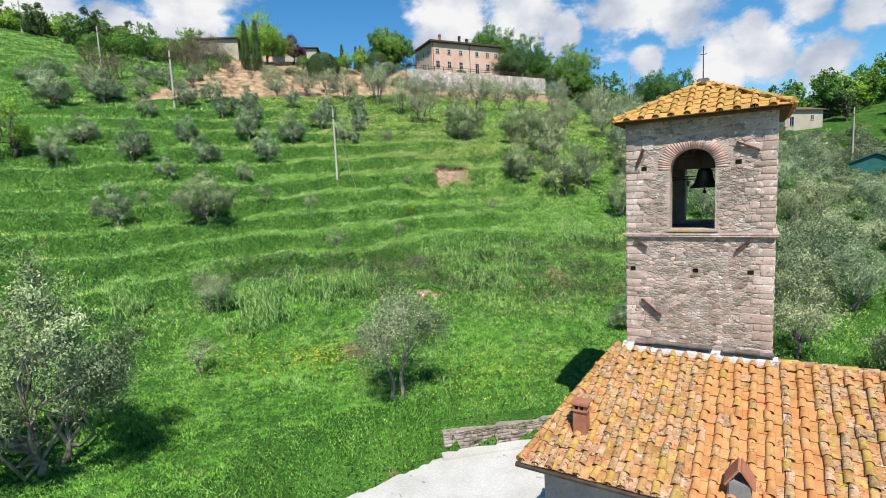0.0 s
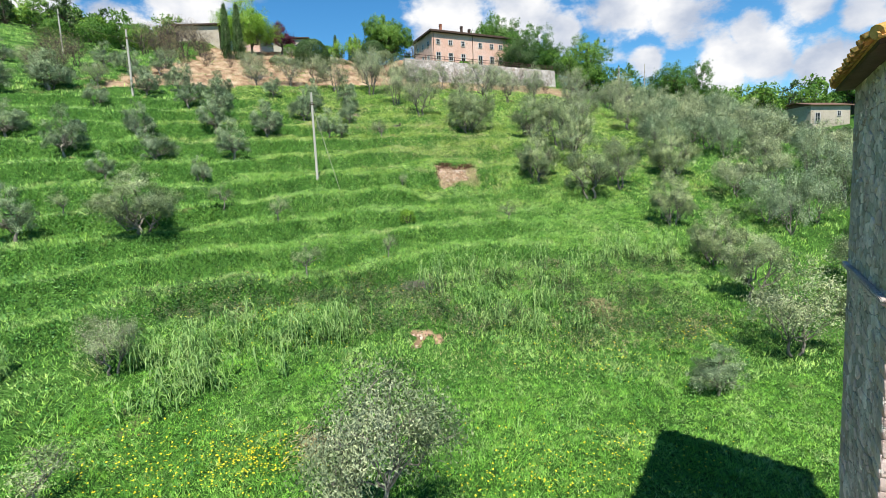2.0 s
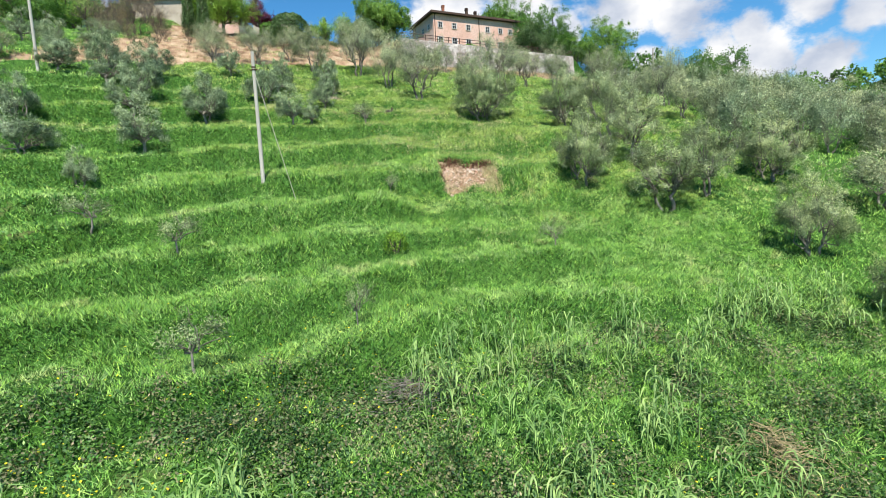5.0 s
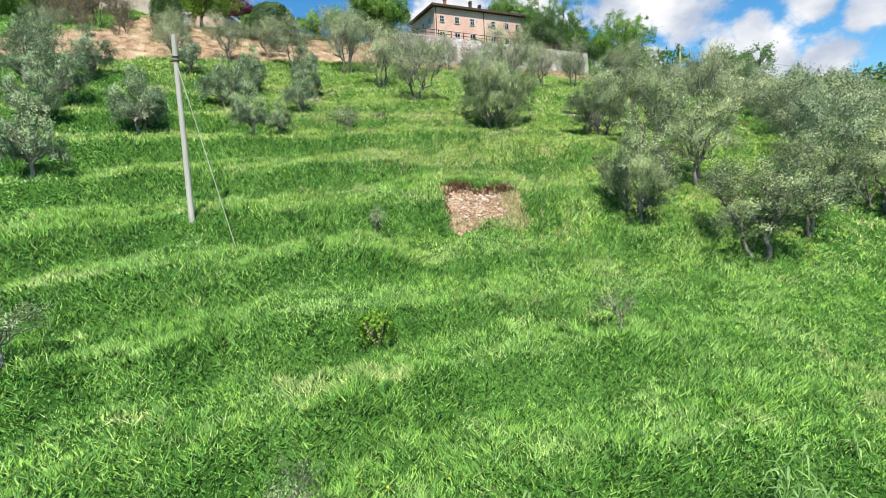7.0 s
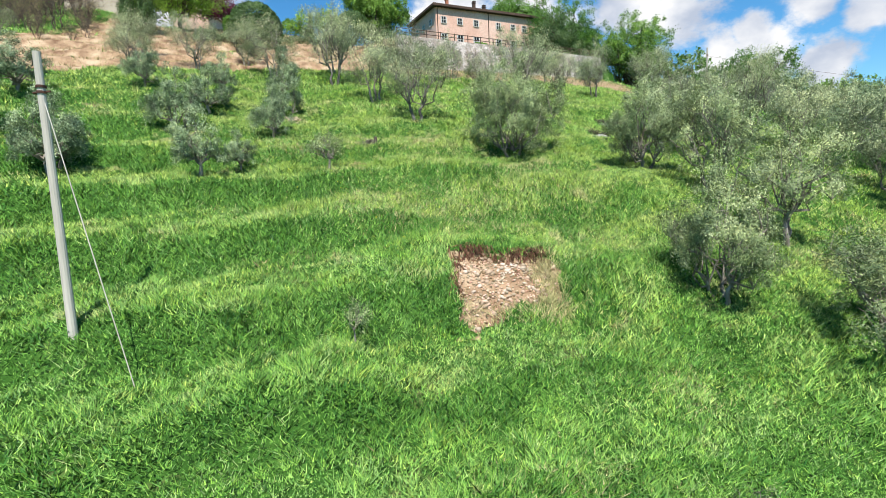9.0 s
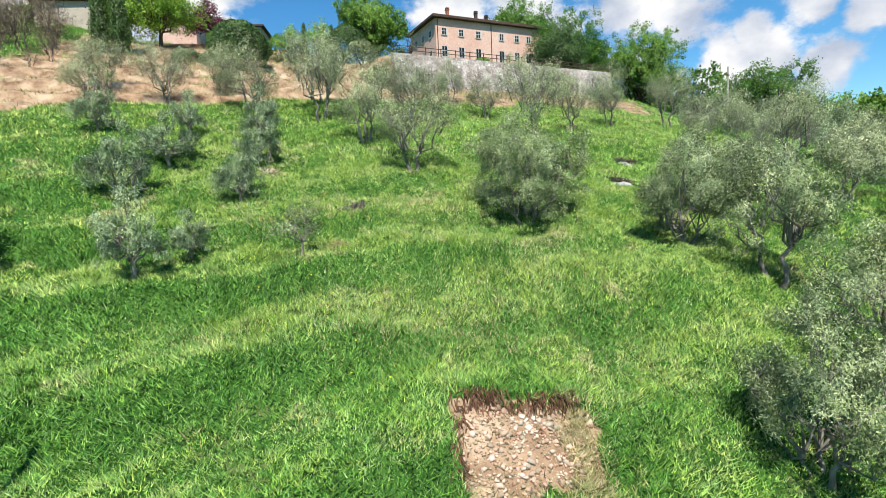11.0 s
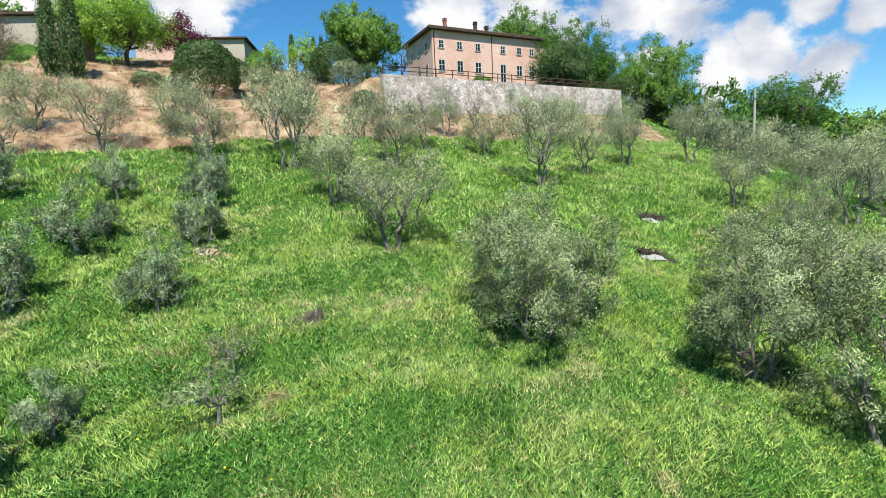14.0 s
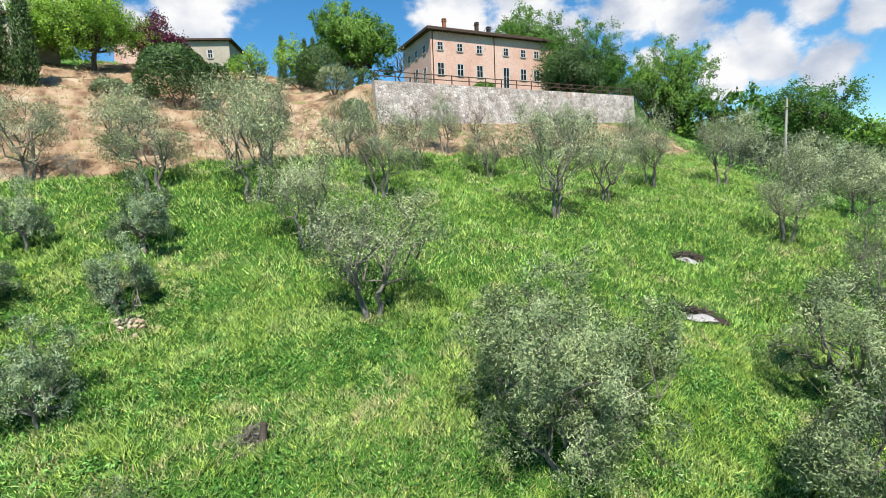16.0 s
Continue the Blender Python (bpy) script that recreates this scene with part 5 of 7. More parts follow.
P1 = build_pole(-10.25, 49.4, 6.6, r=0.115, sink=1.6, z=15.85)
wire(P1, (-8.28, 48.5, float(height(-8.28, 48.5)) - 0.05), 0.0, 0.014, "taut pale guy wire from the pole down into the grass", "guy_wire", "pole_wood")
P2 = build_pole(-33.1, 64.4, 6.9)
P3 = build_pole(-57.0, 88.0, 6.5)
P4 = build_pole(-87.0, 110.0, 6.8)
P5 = build_pole(32.3, 101.8, 7.1, label="pale concrete telephone pole among the olive trees")
P6 = build_pole(68.7, 85.0, 9.6)
P7 = build_pole(52.6, 141.0, 14.8, r=0.16, label="tall thin pole rising from the thicket on the skyline")
for p, q in ((P2, P3), (P3, P4), (P5, P6), (P5, P7)):
    wire(p, q, 0.5)

# ---- trees ----
def bent(rng, a, b, steps, wob):
    a, b = np.array(a, float), np.array(b, float)
    n = np.linalg.norm(b - a)
    return [a + (b - a) * t + (rng.normal(0, wob * n, 3) if 0 < t < 1 else 0) for t in np.linspace(0, 1, steps)]


def leaves(rng, centres, spread, count, length, width, droop=0.0):
    """Pointed leaves scattered round twig centres."""
    n = len(centres) * count
    c = np.repeat(np.asarray(centres), count, 0) + rng.normal(0, 1, (n, 3)) * np.repeat(np.asarray(spread), count, 0)
    d = rng.normal(0, 1, (n, 3))
    d[:, 2] -= droop
    d /= np.linalg.norm(d, axis=1)[:, None]
    s = np.cross(d, rng.normal(0, 1, (n, 3)))
    s /= np.linalg.norm(s, axis=1)[:, None] + 1e-9
    ln = length * rng.uniform(0.6, 1.3, (n, 1))
    wd = width * rng.uniform(0.7, 1.3, (n, 1))
    v = np.stack([c - d * ln / 2 - s * wd * 0.62, c - d * ln / 2 + s * wd * 0.62, c + d * ln / 2], 1).reshape(-1, 3)
    return v, np.arange(n * 3).reshape(-1, 3)


def leaf_normals(rng, v, middle, size, chance=0.8, per=0):
    """Leaves turned outwards from the crown's middle, each one and each spray (of so many leaves) by chance."""
    n = (v.reshape(-1, 3, 3).mean(1) - middle) / size * 2.0
    n /= np.linalg.norm(n, axis=1)[:, None] + 1e-6
    n = n + rng.normal(0, chance, n.shape) + (0, -0.1, 0.4)
    if per:
        n = n + np.repeat(rng.normal(0, chance * 0.8, (len(n) // per, 3)), per, 0)
    n /= np.linalg.norm(n, axis=1)[:, None]
    return np.repeat(n, 3, 0)


def chance_per_tuft(ob, rng, count, corners):
    """Gives all blades or leaves of one tuft the same chance number, which its colour follows."""
    tuft = ob.data.attributes.new("tuft", "FLOAT", "POINT")
    tuft.data.foreach_set("value", np.repeat(rng.uniform(0, 1, count), corners).astype(np.float32))


def make_tree(name, seed, tall, wide, trunk, stems, clusters, per, leaf, leaf_mat, bark, label, category, lobes=5, spread=0.36, low=0.25, sparse=0.0, twigs=5, droop=0.4, sides=(8, 6, 4), puff=1.0):
    """A tree at the origin: bent stems with limbs and twigs under a lobed, gappy crown of small leaves."""
    rng = np.random.RandomState(seed)
    root = tagged(new(name), label, category)
    vs, fs = [], []
    lobe = []
    for i in range(lobes):
        a = 2 * math.pi * (i + rng.uniform(-0.3, 0.3)) / lobes
        r = wide * rng.uniform(0.17, 0.37)
        lobe.append((np.array([r * math.cos(a), r * math.sin(a), tall * rng.uniform(low + 0.14, 0.76)]), wide * rng.uniform(0.11, 0.21) * puff))
    lobe.append((np.array([0, 0, tall * 0.82]), wide * 0.19))
    for _ in range(2):
        a = rng.uniform(0, 6.283)
        lobe.append((np.array([wide * 0.38 * math.cos(a), wide * 0.38 * math.sin(a), tall * rng.uniform(low + 0.1, 0.6)]), wide * 0.14))
    joints = []
    for s in range(stems):
        a = 2 * math.pi * s / stems + rng.uniform(0, 1)
        base = np.array([0.12 * wide * 0.3 * math.cos(a), 0.12 * wide * 0.3 * math.sin(a), -0.25])
        fork = np.array([wide * 0.10 * math.cos(a), wide * 0.10 * math.sin(a), tall * low * rng.uniform(0.8, 1.3)])
        p = bent(rng, base, fork, 5, 0.06)
        r0 = trunk / math.sqrt(stems)
        tube(vs, fs, p, np.linspace(r0 * 1.35, r0 * 0.8, 5), sides[0])
        joints.append((fork, r0 * 0.8))
    for c, r in lobe:
        j, jr = min(joints, key=lambda q: np.linalg.norm(q[0] - c))
        p = bent(rng, j, c, 6, 0.09)
        tube(vs, fs, p, np.linspace(jr * 0.75, jr * 0.22, 6), sides[1])
        for _ in range(twigs):
            q = p[rng.randint(2, 6)]
            d = rng.normal(0, 1, 3)
            d[2] = abs(d[2]) * 0.8
            e = c + d / np.linalg.norm(d) * r * rng.uniform(0.7, 1.08)
            tube(vs, fs, bent(rng, q, e, 4, 0.1), np.linspace(jr * 0.3, jr * 0.07, 4), sides[2])
    obj_from("trunk", np.array(vs), fs, bark, root, flat=False)
    cs, sp = [], []
    for i in range(clusters):
        c, r = lobe[rng.randint(len(lobe))]
        d = rng.normal(0, 1, 3)
        d /= np.linalg.norm(d)
        q = c + d * r * rng.uniform(0.45, 1.12) * np.array([1, 1, 0.95])
        if q[2] < tall * low * 0.75:
            q[2] = tall * low * rng.uniform(0.75, 1.2)
        if rng.uniform() < sparse and d[2] < 0.3:
            continue
        cs.append(q)
        sp.append([spread * rng.uniform(0.5, 1.1) * wide / 4.5] * 3)
    v, f = leaves(rng, cs, sp, per, leaf[0], leaf[1], droop)
    v[:, 2] = np.maximum(v[:, 2], 0.05)
    nrm = leaf_normals(rng, v, np.array([0, 0, tall * 0.42]), np.array([wide, wide, tall]), 0.42, per)
    crown = obj_from("crown", v, facing(v, 3, nrm[::3]), leaf_mat, root, normals=nrm)
    chance_per_tuft(crown, rng, len(cs), per * 3)
    return root


OLIVE = {
    "young": make_tree("olive_tree", 1, 3.0, 3.0, 0.085, 1, 150, 84, (0.092, 0.026), M["olive_dark"], M["bark"], "young silvery olive tree with a round crown on the grassy terrace", "olive tree", 9, 0.17, 0.15, 0.1, 3),
    "young_b": make_tree("olive_tree", 2, 2.8, 3.2, 0.09, 2, 150, 84, (0.092, 0.026), M["olive_dark"], M["bark"], "low forked olive tree with a dense grey-green crown", "olive tree", 10, 0.17, 0.13, 0.1, 3),
    "full": make_tree("olive_tree", 3, 4.6, 4.8, 0.13, 3, 350, 96, (0.095, 0.026), M["olive"], M["bark"], "old many-stemmed olive tree with a broad silvery crown", "olive tree", 15, 0.15, 0.10, 0.05),
    "full_b": make_tree("olive_tree", 4, 4.6, 4.6, 0.12, 2, 270, 90, (0.095, 0.026), M["olive"], M["bark"], "old olive tree with a loose silvery crown and pale stems", "olive tree", 12, 0.15, 0.2, 0.25),
    "thin": make_tree("olive_tree", 5, 4.6, 4.4, 0.11, 3, 240, 66, (0.09, 0.023), M["olive_grey"], M["bark"], "thinly leaved grey olive tree with bare twigs showing", "olive tree", 11, 0.21, 0.2, 0.4, 6),
    "thin_b": make_tree("olive_tree", 6, 4.4, 4.2, 0.10, 2, 230, 66, (0.09, 0.023), M["olive_grey"], M["bark"], "sparse grey-green olive tree with thin upright branches", "olive tree", 10, 0.21, 0.22, 0.4, 6),
    "grove": make_tree("olive_tree", 7, 4.6, 4.8, 0.10, 2, 190, 52, (0.135, 0.036), M["olive_grey"], M["bark"], "grey olive tree in the dense grove on the slope", "olive tree", 11, 0.23, 0.16, 0.15, 2, sides=(6, 4, 3)),
    "grove_b": make_tree("olive_tree", 8, 4.2, 5.0, 0.10, 3, 190, 52, (0.135, 0.036), M["olive_dark"], M["bark"], "silvery olive tree in the dense grove on the slope", "olive tree", 11, 0.23, 0.14, 0.15, 2, sides=(6, 4, 3)),
    "big": make_tree("olive_tree", 21, 5.6, 6.0, 0.15, 4, 560, 100, (0.092, 0.026), M["olive"], M["bark"], "large bushy olive tree leafed down to the grass", "olive tree", 22, 0.12, 0.05, 0.0, 4, puff=1.1),
    "far": make_tree("olive_tree", 17, 4.4, 4.9, 0.11, 2, 72, 14, (0.37, 0.12), M["olive_grey"], M["bark"], "grey olive tree far off in the grove", "olive tree", 9, 0.23, 0.14, 0.1, 0, sides=(5, 3, 3)),
    "meadow": make_tree("olive_tree", 10, 5.0, 4.6, 0.11, 2, 240, 70, (0.11, 0.03), M["olive_grey"], M["bark"], "grey olive tree with an ivy-clad trunk and high twiggy crown", "olive tree", 10, 0.25, 0.28, 0.1),
    "sapling": make_tree("olive_sapling", 9, 1.8, 1.7, 0.035, 1, 40, 40, (0.075, 0.021), M["olive"], M["bark"], "small slender olive sapling standing in the long grass", "sapling", 5, 0.3, 0.24, 0.1, 3),
}
USED = set()


def plant(kind, x, y, tall, wide, turn=None, group="olive trees on the slope", sink=0.0):
    """Places a tree of that kind at the ground, tall and wide in metres; the first one is the model itself."""
    ob, h, w = OLIVE[kind], {"young": 3.0, "young_b": 2.8, "full": 4.6, "full_b": 4.6, "thin": 4.6, "thin_b": 4.4, "grove": 4.6, "grove_b": 4.2, "far": 4.4, "big": 5.6, "sapling": 1.8, "meadow": 5.0}[kind], \
        {"young": 3.0, "young_b": 3.2, "full": 4.8, "full_b": 4.6, "thin": 4.4, "thin_b": 4.2, "grove": 4.8, "grove_b": 5.0, "far": 4.9, "big": 6.0, "sapling": 1.7, "meadow": 4.6}[kind]
    rng = random.Random(int(x * 131 + y * 17))
    m = Matrix.Translation((x, y, float(height(x, y)) - sink)) @ Matrix.Rotation(turn if turn is not None else rng.uniform(0, 6.28), 4, "Z") @ Matrix.Diagonal((wide / w, wide / w, tall / h, 1))
    if kind in USED:
        c = copy_thing(ob, Matrix.Identity(4))
    else:
        c, _ = ob, USED.add(kind)
    c.matrix_world = m
    return tagged(c, group=group)


YOUNG = [  # x, y, height, width: young trees on the left-hand terraces
    (-23.0, 49.5, 2.8, 3.5), (-17.6, 51.3, 3.2, 3.2), (-17.0, 58.3, 3.2, 2.9), (-18.6, 47.4, 1.9, 1.8), (-24.4, 45.0, 1.8, 2.0),
    (-11.1, 58.4, 2.7, 2.6), (-10.3, 65.8, 2.6, 2.6), (-22.1, 59.6, 3.9, 3.3), (-16.6, 57.6, 3.0, 3.0),
    (-10.75, 70.2, 2.6, 2.7), (-14.9, 68.6, 2.7, 3.1), (-15.7, 72.5, 2.5, 2.2), (-20.1, 70.9, 2.5, 2.8), (-11.8, 73.4, 3.2, 2.8),
    (-28.8, 47.7, 3.7, 3.4), (-26.9, 54.3, 2.8, 3.2), (-35.3, 50.3, 2.9, 3.8), (-33.7, 44.4, 3.1, 3.3), (-34.2, 60.0, 2.4, 2.9),
]
YOUNG_B = [
    (-23.4, 35.6, 2.8, 2.9), (-44.0, 58.5, 3.6, 5.0), (-40.9, 63.1, 3.8, 4.4), (-26.2, 62.6, 3.6, 3.4),
    (-21.6, 57.2, 3.2, 2.8), (-14.8, 64.4, 3.2, 3.4), (-31.9, 65.0, 2.8, 3.7), (-10.2, 60.4, 1.7, 1.6), (-29.5, 67.5, 3.2, 3.4), (-24.5, 66.0, 3.0, 3.4),
]
for i, (x, y, h, w) in enumerate(YOUNG + YOUNG_B):
    plant("young" if i % 3 else "young_b", x, y, h * 1.1, w * 0.98, group="olive trees on the terraces")
OLD = [  # kind by turns, x, y, height, width
    (12.0, 51.2, 4.4, 5.3), (8.2, 54.0, 4.9, 4.3), (15.0, 52.4, 4.8, 4.0), (9.6, 64.1, 4.8, 4.6),
    (12.0, 61.8, 5.8, 5.2), (16.6, 40.2, 3.8, 3.8), (16.2, 35.4, 4.0, 4.0), (16.4, 45.6, 4.2, 3.6), (12.5, 57.2, 5.2, 4.6), (20.8, 55.5, 5.0, 5.0), (12.2, 68.4, 4.5, 4.8),
]
for i, (x, y, h, w) in enumerate(OLD):
    plant("full" if i % 2 else "full_b", x, y, h, w, group="old olive trees beside the meadow")
plant("full", -18.0, 38.2, 3.9, 5.2, group="olive trees on the terraces")
plant("big", 3.0, 66.0, 5.5, 6.0, group="old olive trees beside the meadow")
GREY = [
    (-19.9, 78.2, 4.2, 4.2), (-14.0, 78.3, 4.3, 5.0), (-9.2, 78.4, 6.0, 4.9), (-5.7, 75.0, 5.0, 4.7), (-2.6, 70.8, 4.3, 5.2),
    (-3.2, 80.5, 4.7, 4.6), (6.2, 80.9, 5.8, 5.4), (14.3, 88.4, 5.2, 4.2), (20.5, 91.0, 5.2, 4.6), (18.6, 81.0, 5.0, 4.6),
    (-17.5, 82.0, 3.6, 3.8), (-6.0, 85.5, 4.0, 4.0), (-1.5, 86.5, 3.6, 3.6), (3.2, 88.0, 3.6, 3.4), (11.0, 96.0, 3.8, 3.6), (16.5, 98.5, 3.6, 3.4), (9.8, 84.0, 4.0, 4.0),
    (18.5, 74.9, 4.2, 3.6), (24.2, 78.7, 5.6, 4.8), (0.3, 91.0, 4.2, 3.2), (-23.6, 75.4, 3.0, 3.4), (-9.8, 82.5, 4.8, 4.6), (14.9, 67.6, 4.4, 4.6), (8.2, 92.5, 4.0, 3.4), (-25.5, 80.0, 3.8, 4.2),
]
for i, (x, y, h, w) in enumerate(GREY):
    plant("thin" if i % 2 else "thin_b", x, y, h * 1.15, w * 1.05, group="grey olive trees below the villa")
for x, y, h, w in [(-11.0, 41.8, 2.0, 1.9), (-7.8, 35.9, 2.2, 2.0), (4.4, 45.8, 1.7, 1.6), (-3.6, 38.6, 1.9, 1.2), (-3.5, 50.9, 1.5, 1.3), (-6.5, 61.2, 1.9, 2.6), (-6.7, 63.2, 1.8, 1.6), (-15.1, 42.7, 1.9, 2.1), (-23.4, 39.2, 1.7, 2.0), (-10.6, 20.7, 2.0, 2.1)]:
    plant("sapling", x, y, h, w, group="olive saplings in the grass")
# scattered olives and scrub on the far left slope
left_rng = random.Random(21)
for x, y, h, w in [(-40.7, 63.0, 4.0, 4.6), (-45.8, 61.2, 3.4, 4.4), (-38.8, 67.4, 3.0, 3.2), (-35.4, 69.8, 2.8, 3.0), (-47.0, 69.0, 3.2, 3.4), (-52.0, 66.0, 3.4, 4.2), (-55.0, 74.0, 3.0, 3.6), (-43.0, 76.0, 3.4, 3.6), (-39.5, 75.0, 3.2, 3.4), (-61.0, 70.0, 3.6, 4.0), (-36.0, 76.0, 3.0, 3.2), (-37.5, 80.5, 3.2, 3.0)]:
    plant(left_rng.choice(("young", "young_b", "thin_b")), x, y, h, w, group="olive trees on the terraces")
# the dense grove that fills the valley side
grove_rng = random.Random(5)
FAR = []
fixed = [(x, y) for x, y, _, _ in OLD + GREY] + [(3.0, 66.0)]
for gy in np.arange(29, 133, 4.4):
    for gx in np.arange(15, 106, 4.4):
        x, y = gx + grove_rng.uniform(-1.7, 1.7), gy + grove_rng.uniform(-1.7, 1.7)
        if x < 17 + max(0, (y - 70)) * 0.35 + (4 if 60 < y < 90 else 0) or min((x - a) ** 2 + (y - b) ** 2 for a, b in fixed) < 14 or (87 < x < 107 and 129 < y < 150) or (58 < x < 73 and 68 < y < 80) or (y > 118 and x < 68) or (y > 112 and x < 60):
            continue
        kind = "far" if x > 44 or y > 96 else ("grove" if grove_rng.random() < 0.6 else "grove_b")
        tall, wide = (0.5 if (44 < y < 72 and abs(x - 0.83 * y) < 4) or (y > 62 and abs(x - 0.79 * (y - 9)) < 8) else 0.75 if x > 50 and y > 76 else 1.0) * grove_rng.uniform(3.6, 5.2), grove_rng.uniform(3.6, 5.2)
        if kind == "far":
            FAR.append((x, y, tall, wide, grove_rng.uniform(0, 6.28)))
        else:
            plant(kind, x, y, tall, wide, group="olive trees of the grove")



def build_far_grove():
    """The uncounted trees far down the valley, joined into one crown and one trunk mesh."""
    model = OLIVE["far"]
    rng = np.random.RandomState(41)
    meshes = {c.name.split(".")[0]: c.data for c in model.children}
    for name, label in (("crown", "grey foliage of the far olive grove"), ("trunk", "stems of the far olive grove")):
        me = meshes[name]
        co = np.empty(len(me.vertices) * 3, np.float32)
        me.vertices.foreach_get("co", co)
        co = co.reshape(-1, 3)
        k = 3 if name == "crown" else 4
        faces = np.array([p.vertices[:] for p in me.polygons if len(p.vertices) == k])
        vs, fs, ns = [], [], []
        for n, (x, y, tall, wide, turn) in enumerate(FAR[1:]):
            c, s = math.cos(turn), math.sin(turn)
            r = np.array([[c, -s, 0], [s, c, 0], [0, 0, 1]])
            v = (co * (wide / 4.9, wide / 4.9, tall / 4.4)) @ r.T
            vs.append(v + (x, y, float(height(x, y))))
            fs.append(faces + n * len(co))
            if k == 3:
                ns.append(leaf_normals(rng, v[faces.ravel()], np.array([0, 0, tall * 0.42]), np.array([wide, wide, tall])))
        if k == 3:
            v = np.concatenate(vs)[np.concatenate(fs).ravel()]
            nrm = np.concatenate(ns)
            ob = obj_from("olive_grove", v, facing(v, 3, nrm[::3]), M["olive_grey"], normals=nrm)
        else:
            ob = obj_from("olive_grove", np.concatenate(vs), np.concatenate(fs), M["bark"], flat=False)
        tagged(ob, label, "olive grove", kind="stuff")
    plant("far", *FAR[0][:4], group="olive trees of the grove")


build_far_grove()
for x, y in ((17.5, 24.5), (21.5, 22.5), (25.5, 24.8), (29.6, 26.0), (19.6, 28.6), (24.0, 29.0), (34.0, 28.0), (15.0, 30.5), (30.6, 22.4), (26.0, 19.6), (22.2, 18.2), (34.8, 23.4)):
    plant("grove" if int(x) % 2 else "grove_b", x, y, grove_rng.uniform(3.8, 5.0), grove_rng.uniform(4.0, 5.2), group="olive trees of the grove")
for x, y, h, w in ((44.0, 127.0, 7.5, 8.0), (48.5, 131.0, 7.0, 7.6), (53.0, 129.0, 7.0, 8.0), (40.0, 121.5, 6.0, 6.5), (57.5, 131.0, 7.0, 8.0), (62.5, 128.0, 6.5, 7.5), (67.0, 125.0, 6.5, 7.5), (46.0, 119.0, 5.0, 6.0)):
    plant("grove_b", x, y, h, w, group="olive trees of the grove")

# single trees by the church and meadow
plant("full", -11.8, 13.6, 6.2, 6.0, group="olive trees by the church")
plant("meadow", -2.25, 20.3, 5.2, 4.3, group="olive trees by the church")
plant("thin_b", -12.7, 26.8, 2.6, 2.6, group="olive trees by the church")
plant("young_b", 10.3, 28.2, 2.0, 2.5, group="olive trees by the church")


def garden_tree(name, label, category, x, y, tall, wide, leaf_mat, leaf, clusters, per, seed, trunk=0.3, lobes=9, low=0.2, spread=0.3, stems=1, z=None, sparse=0.0, twigs=2, sides=(8, 6, 4), puff=1.3):
    t = make_tree(name, seed, tall, wide, trunk, stems, clusters, per, leaf, leaf_mat, M["bark_dark"], label, category, lobes, spread, low, sparse, twigs, 0.1, sides, puff)
    t.location = (x, y, (float(height(x, y)) if z is None else z) - 0.1)
    return t


garden_tree("maple_tree", "broad maple tree with fresh bright green leaves", "tree", -35.2, 105.0, 10.4, 11.4, M["leaf_bright"], (0.19, 0.12), 720, 52, 51, 0.22, 22, 0.2, 0.15, puff=1.35)
garden_tree("plum_tree", "purple-leaved plum tree beside the houses", "tree", -31.0, 111.0, 6.4, 6.0, M["leaf_red"], (0.2, 0.13), 200, 40, 52, 0.2, 8, 0.3, 0.25)
garden_tree("shade_tree", "tall dense green tree with an umbrella crown beside the villa", "tree", -10.6, 119.0, 10.9, 10.2, M["leaf_mid"], (0.22, 0.15), 700, 56, 55, 0.35, 18, 0.3, 0.125, puff=1.45)
garden_tree("oak_tree", "large spreading oak beside the villa's corner", "tree", 22.0, 138.0, 17.5, 17.0, M["leaf_mid"], (0.24, 0.16), 1000, 52, 56, 0.4, 20, 0.2, 0.11, puff=1.35)
garden_tree("oak_tree", "oak crown rising behind the villa's roof", "tree", 15.0, 149.0, 15.5, 16.0, M["leaf_mid"], (0.28, 0.19), 560, 44, 57, 0.4, 14, 0.3, 0.12, z=45)
garden_tree("magnolia", "dark glossy evergreen magnolia beside the villa", "tree", 17.6, 124.0, 7.6, 9.2, M["leaf_dark"], (0.22, 0.11), 560, 44, 58, 0.25, 16, 0.05, 0.18)
garden_tree("oak_tree", "oak with loose bright foliage at the end of the wall", "tree", 33.4, 130.5, 17.0, 15.0, M["leaf_mid"], (0.24, 0.16), 800, 52, 59, 0.4, 17, 0.2, 0.11, puff=1.35)
garden_tree("oak_tree", "round green oak on the skyline", "tree", 60.5, 140.0, 15.0, 16.0, M["leaf_mid"], (0.28, 0.19), 620, 44, 60, 0.35, 16, 0.3, 0.12)
garden_tree("bare_tree", "nearly leafless grey tree on the skyline", "tree", 51.0, 140.0, 14.0, 8.0, M["olive_grey"], (0.2, 0.06), 90, 16, 61, 0.2, 10, 0.2, 0.25)
garden_tree("bare_tree", "nearly leafless slender tree beside the villa", "tree", -5.3, 122.0, 8.0, 3.5, M["olive_grey"], (0.16, 0.05), 30, 10, 62, 0.12, 8, 0.3, 0.3)
BARE = garden_tree("bare_tree", "leafless grey fruit tree with pale twigs on the slope", "tree", -45.2, 70.7, 4.4, 4.2, M["dry"], (0.10, 0.03), 60, 14, 66, 0.09, 12, 0.2, 0.3, stems=3, twigs=9)
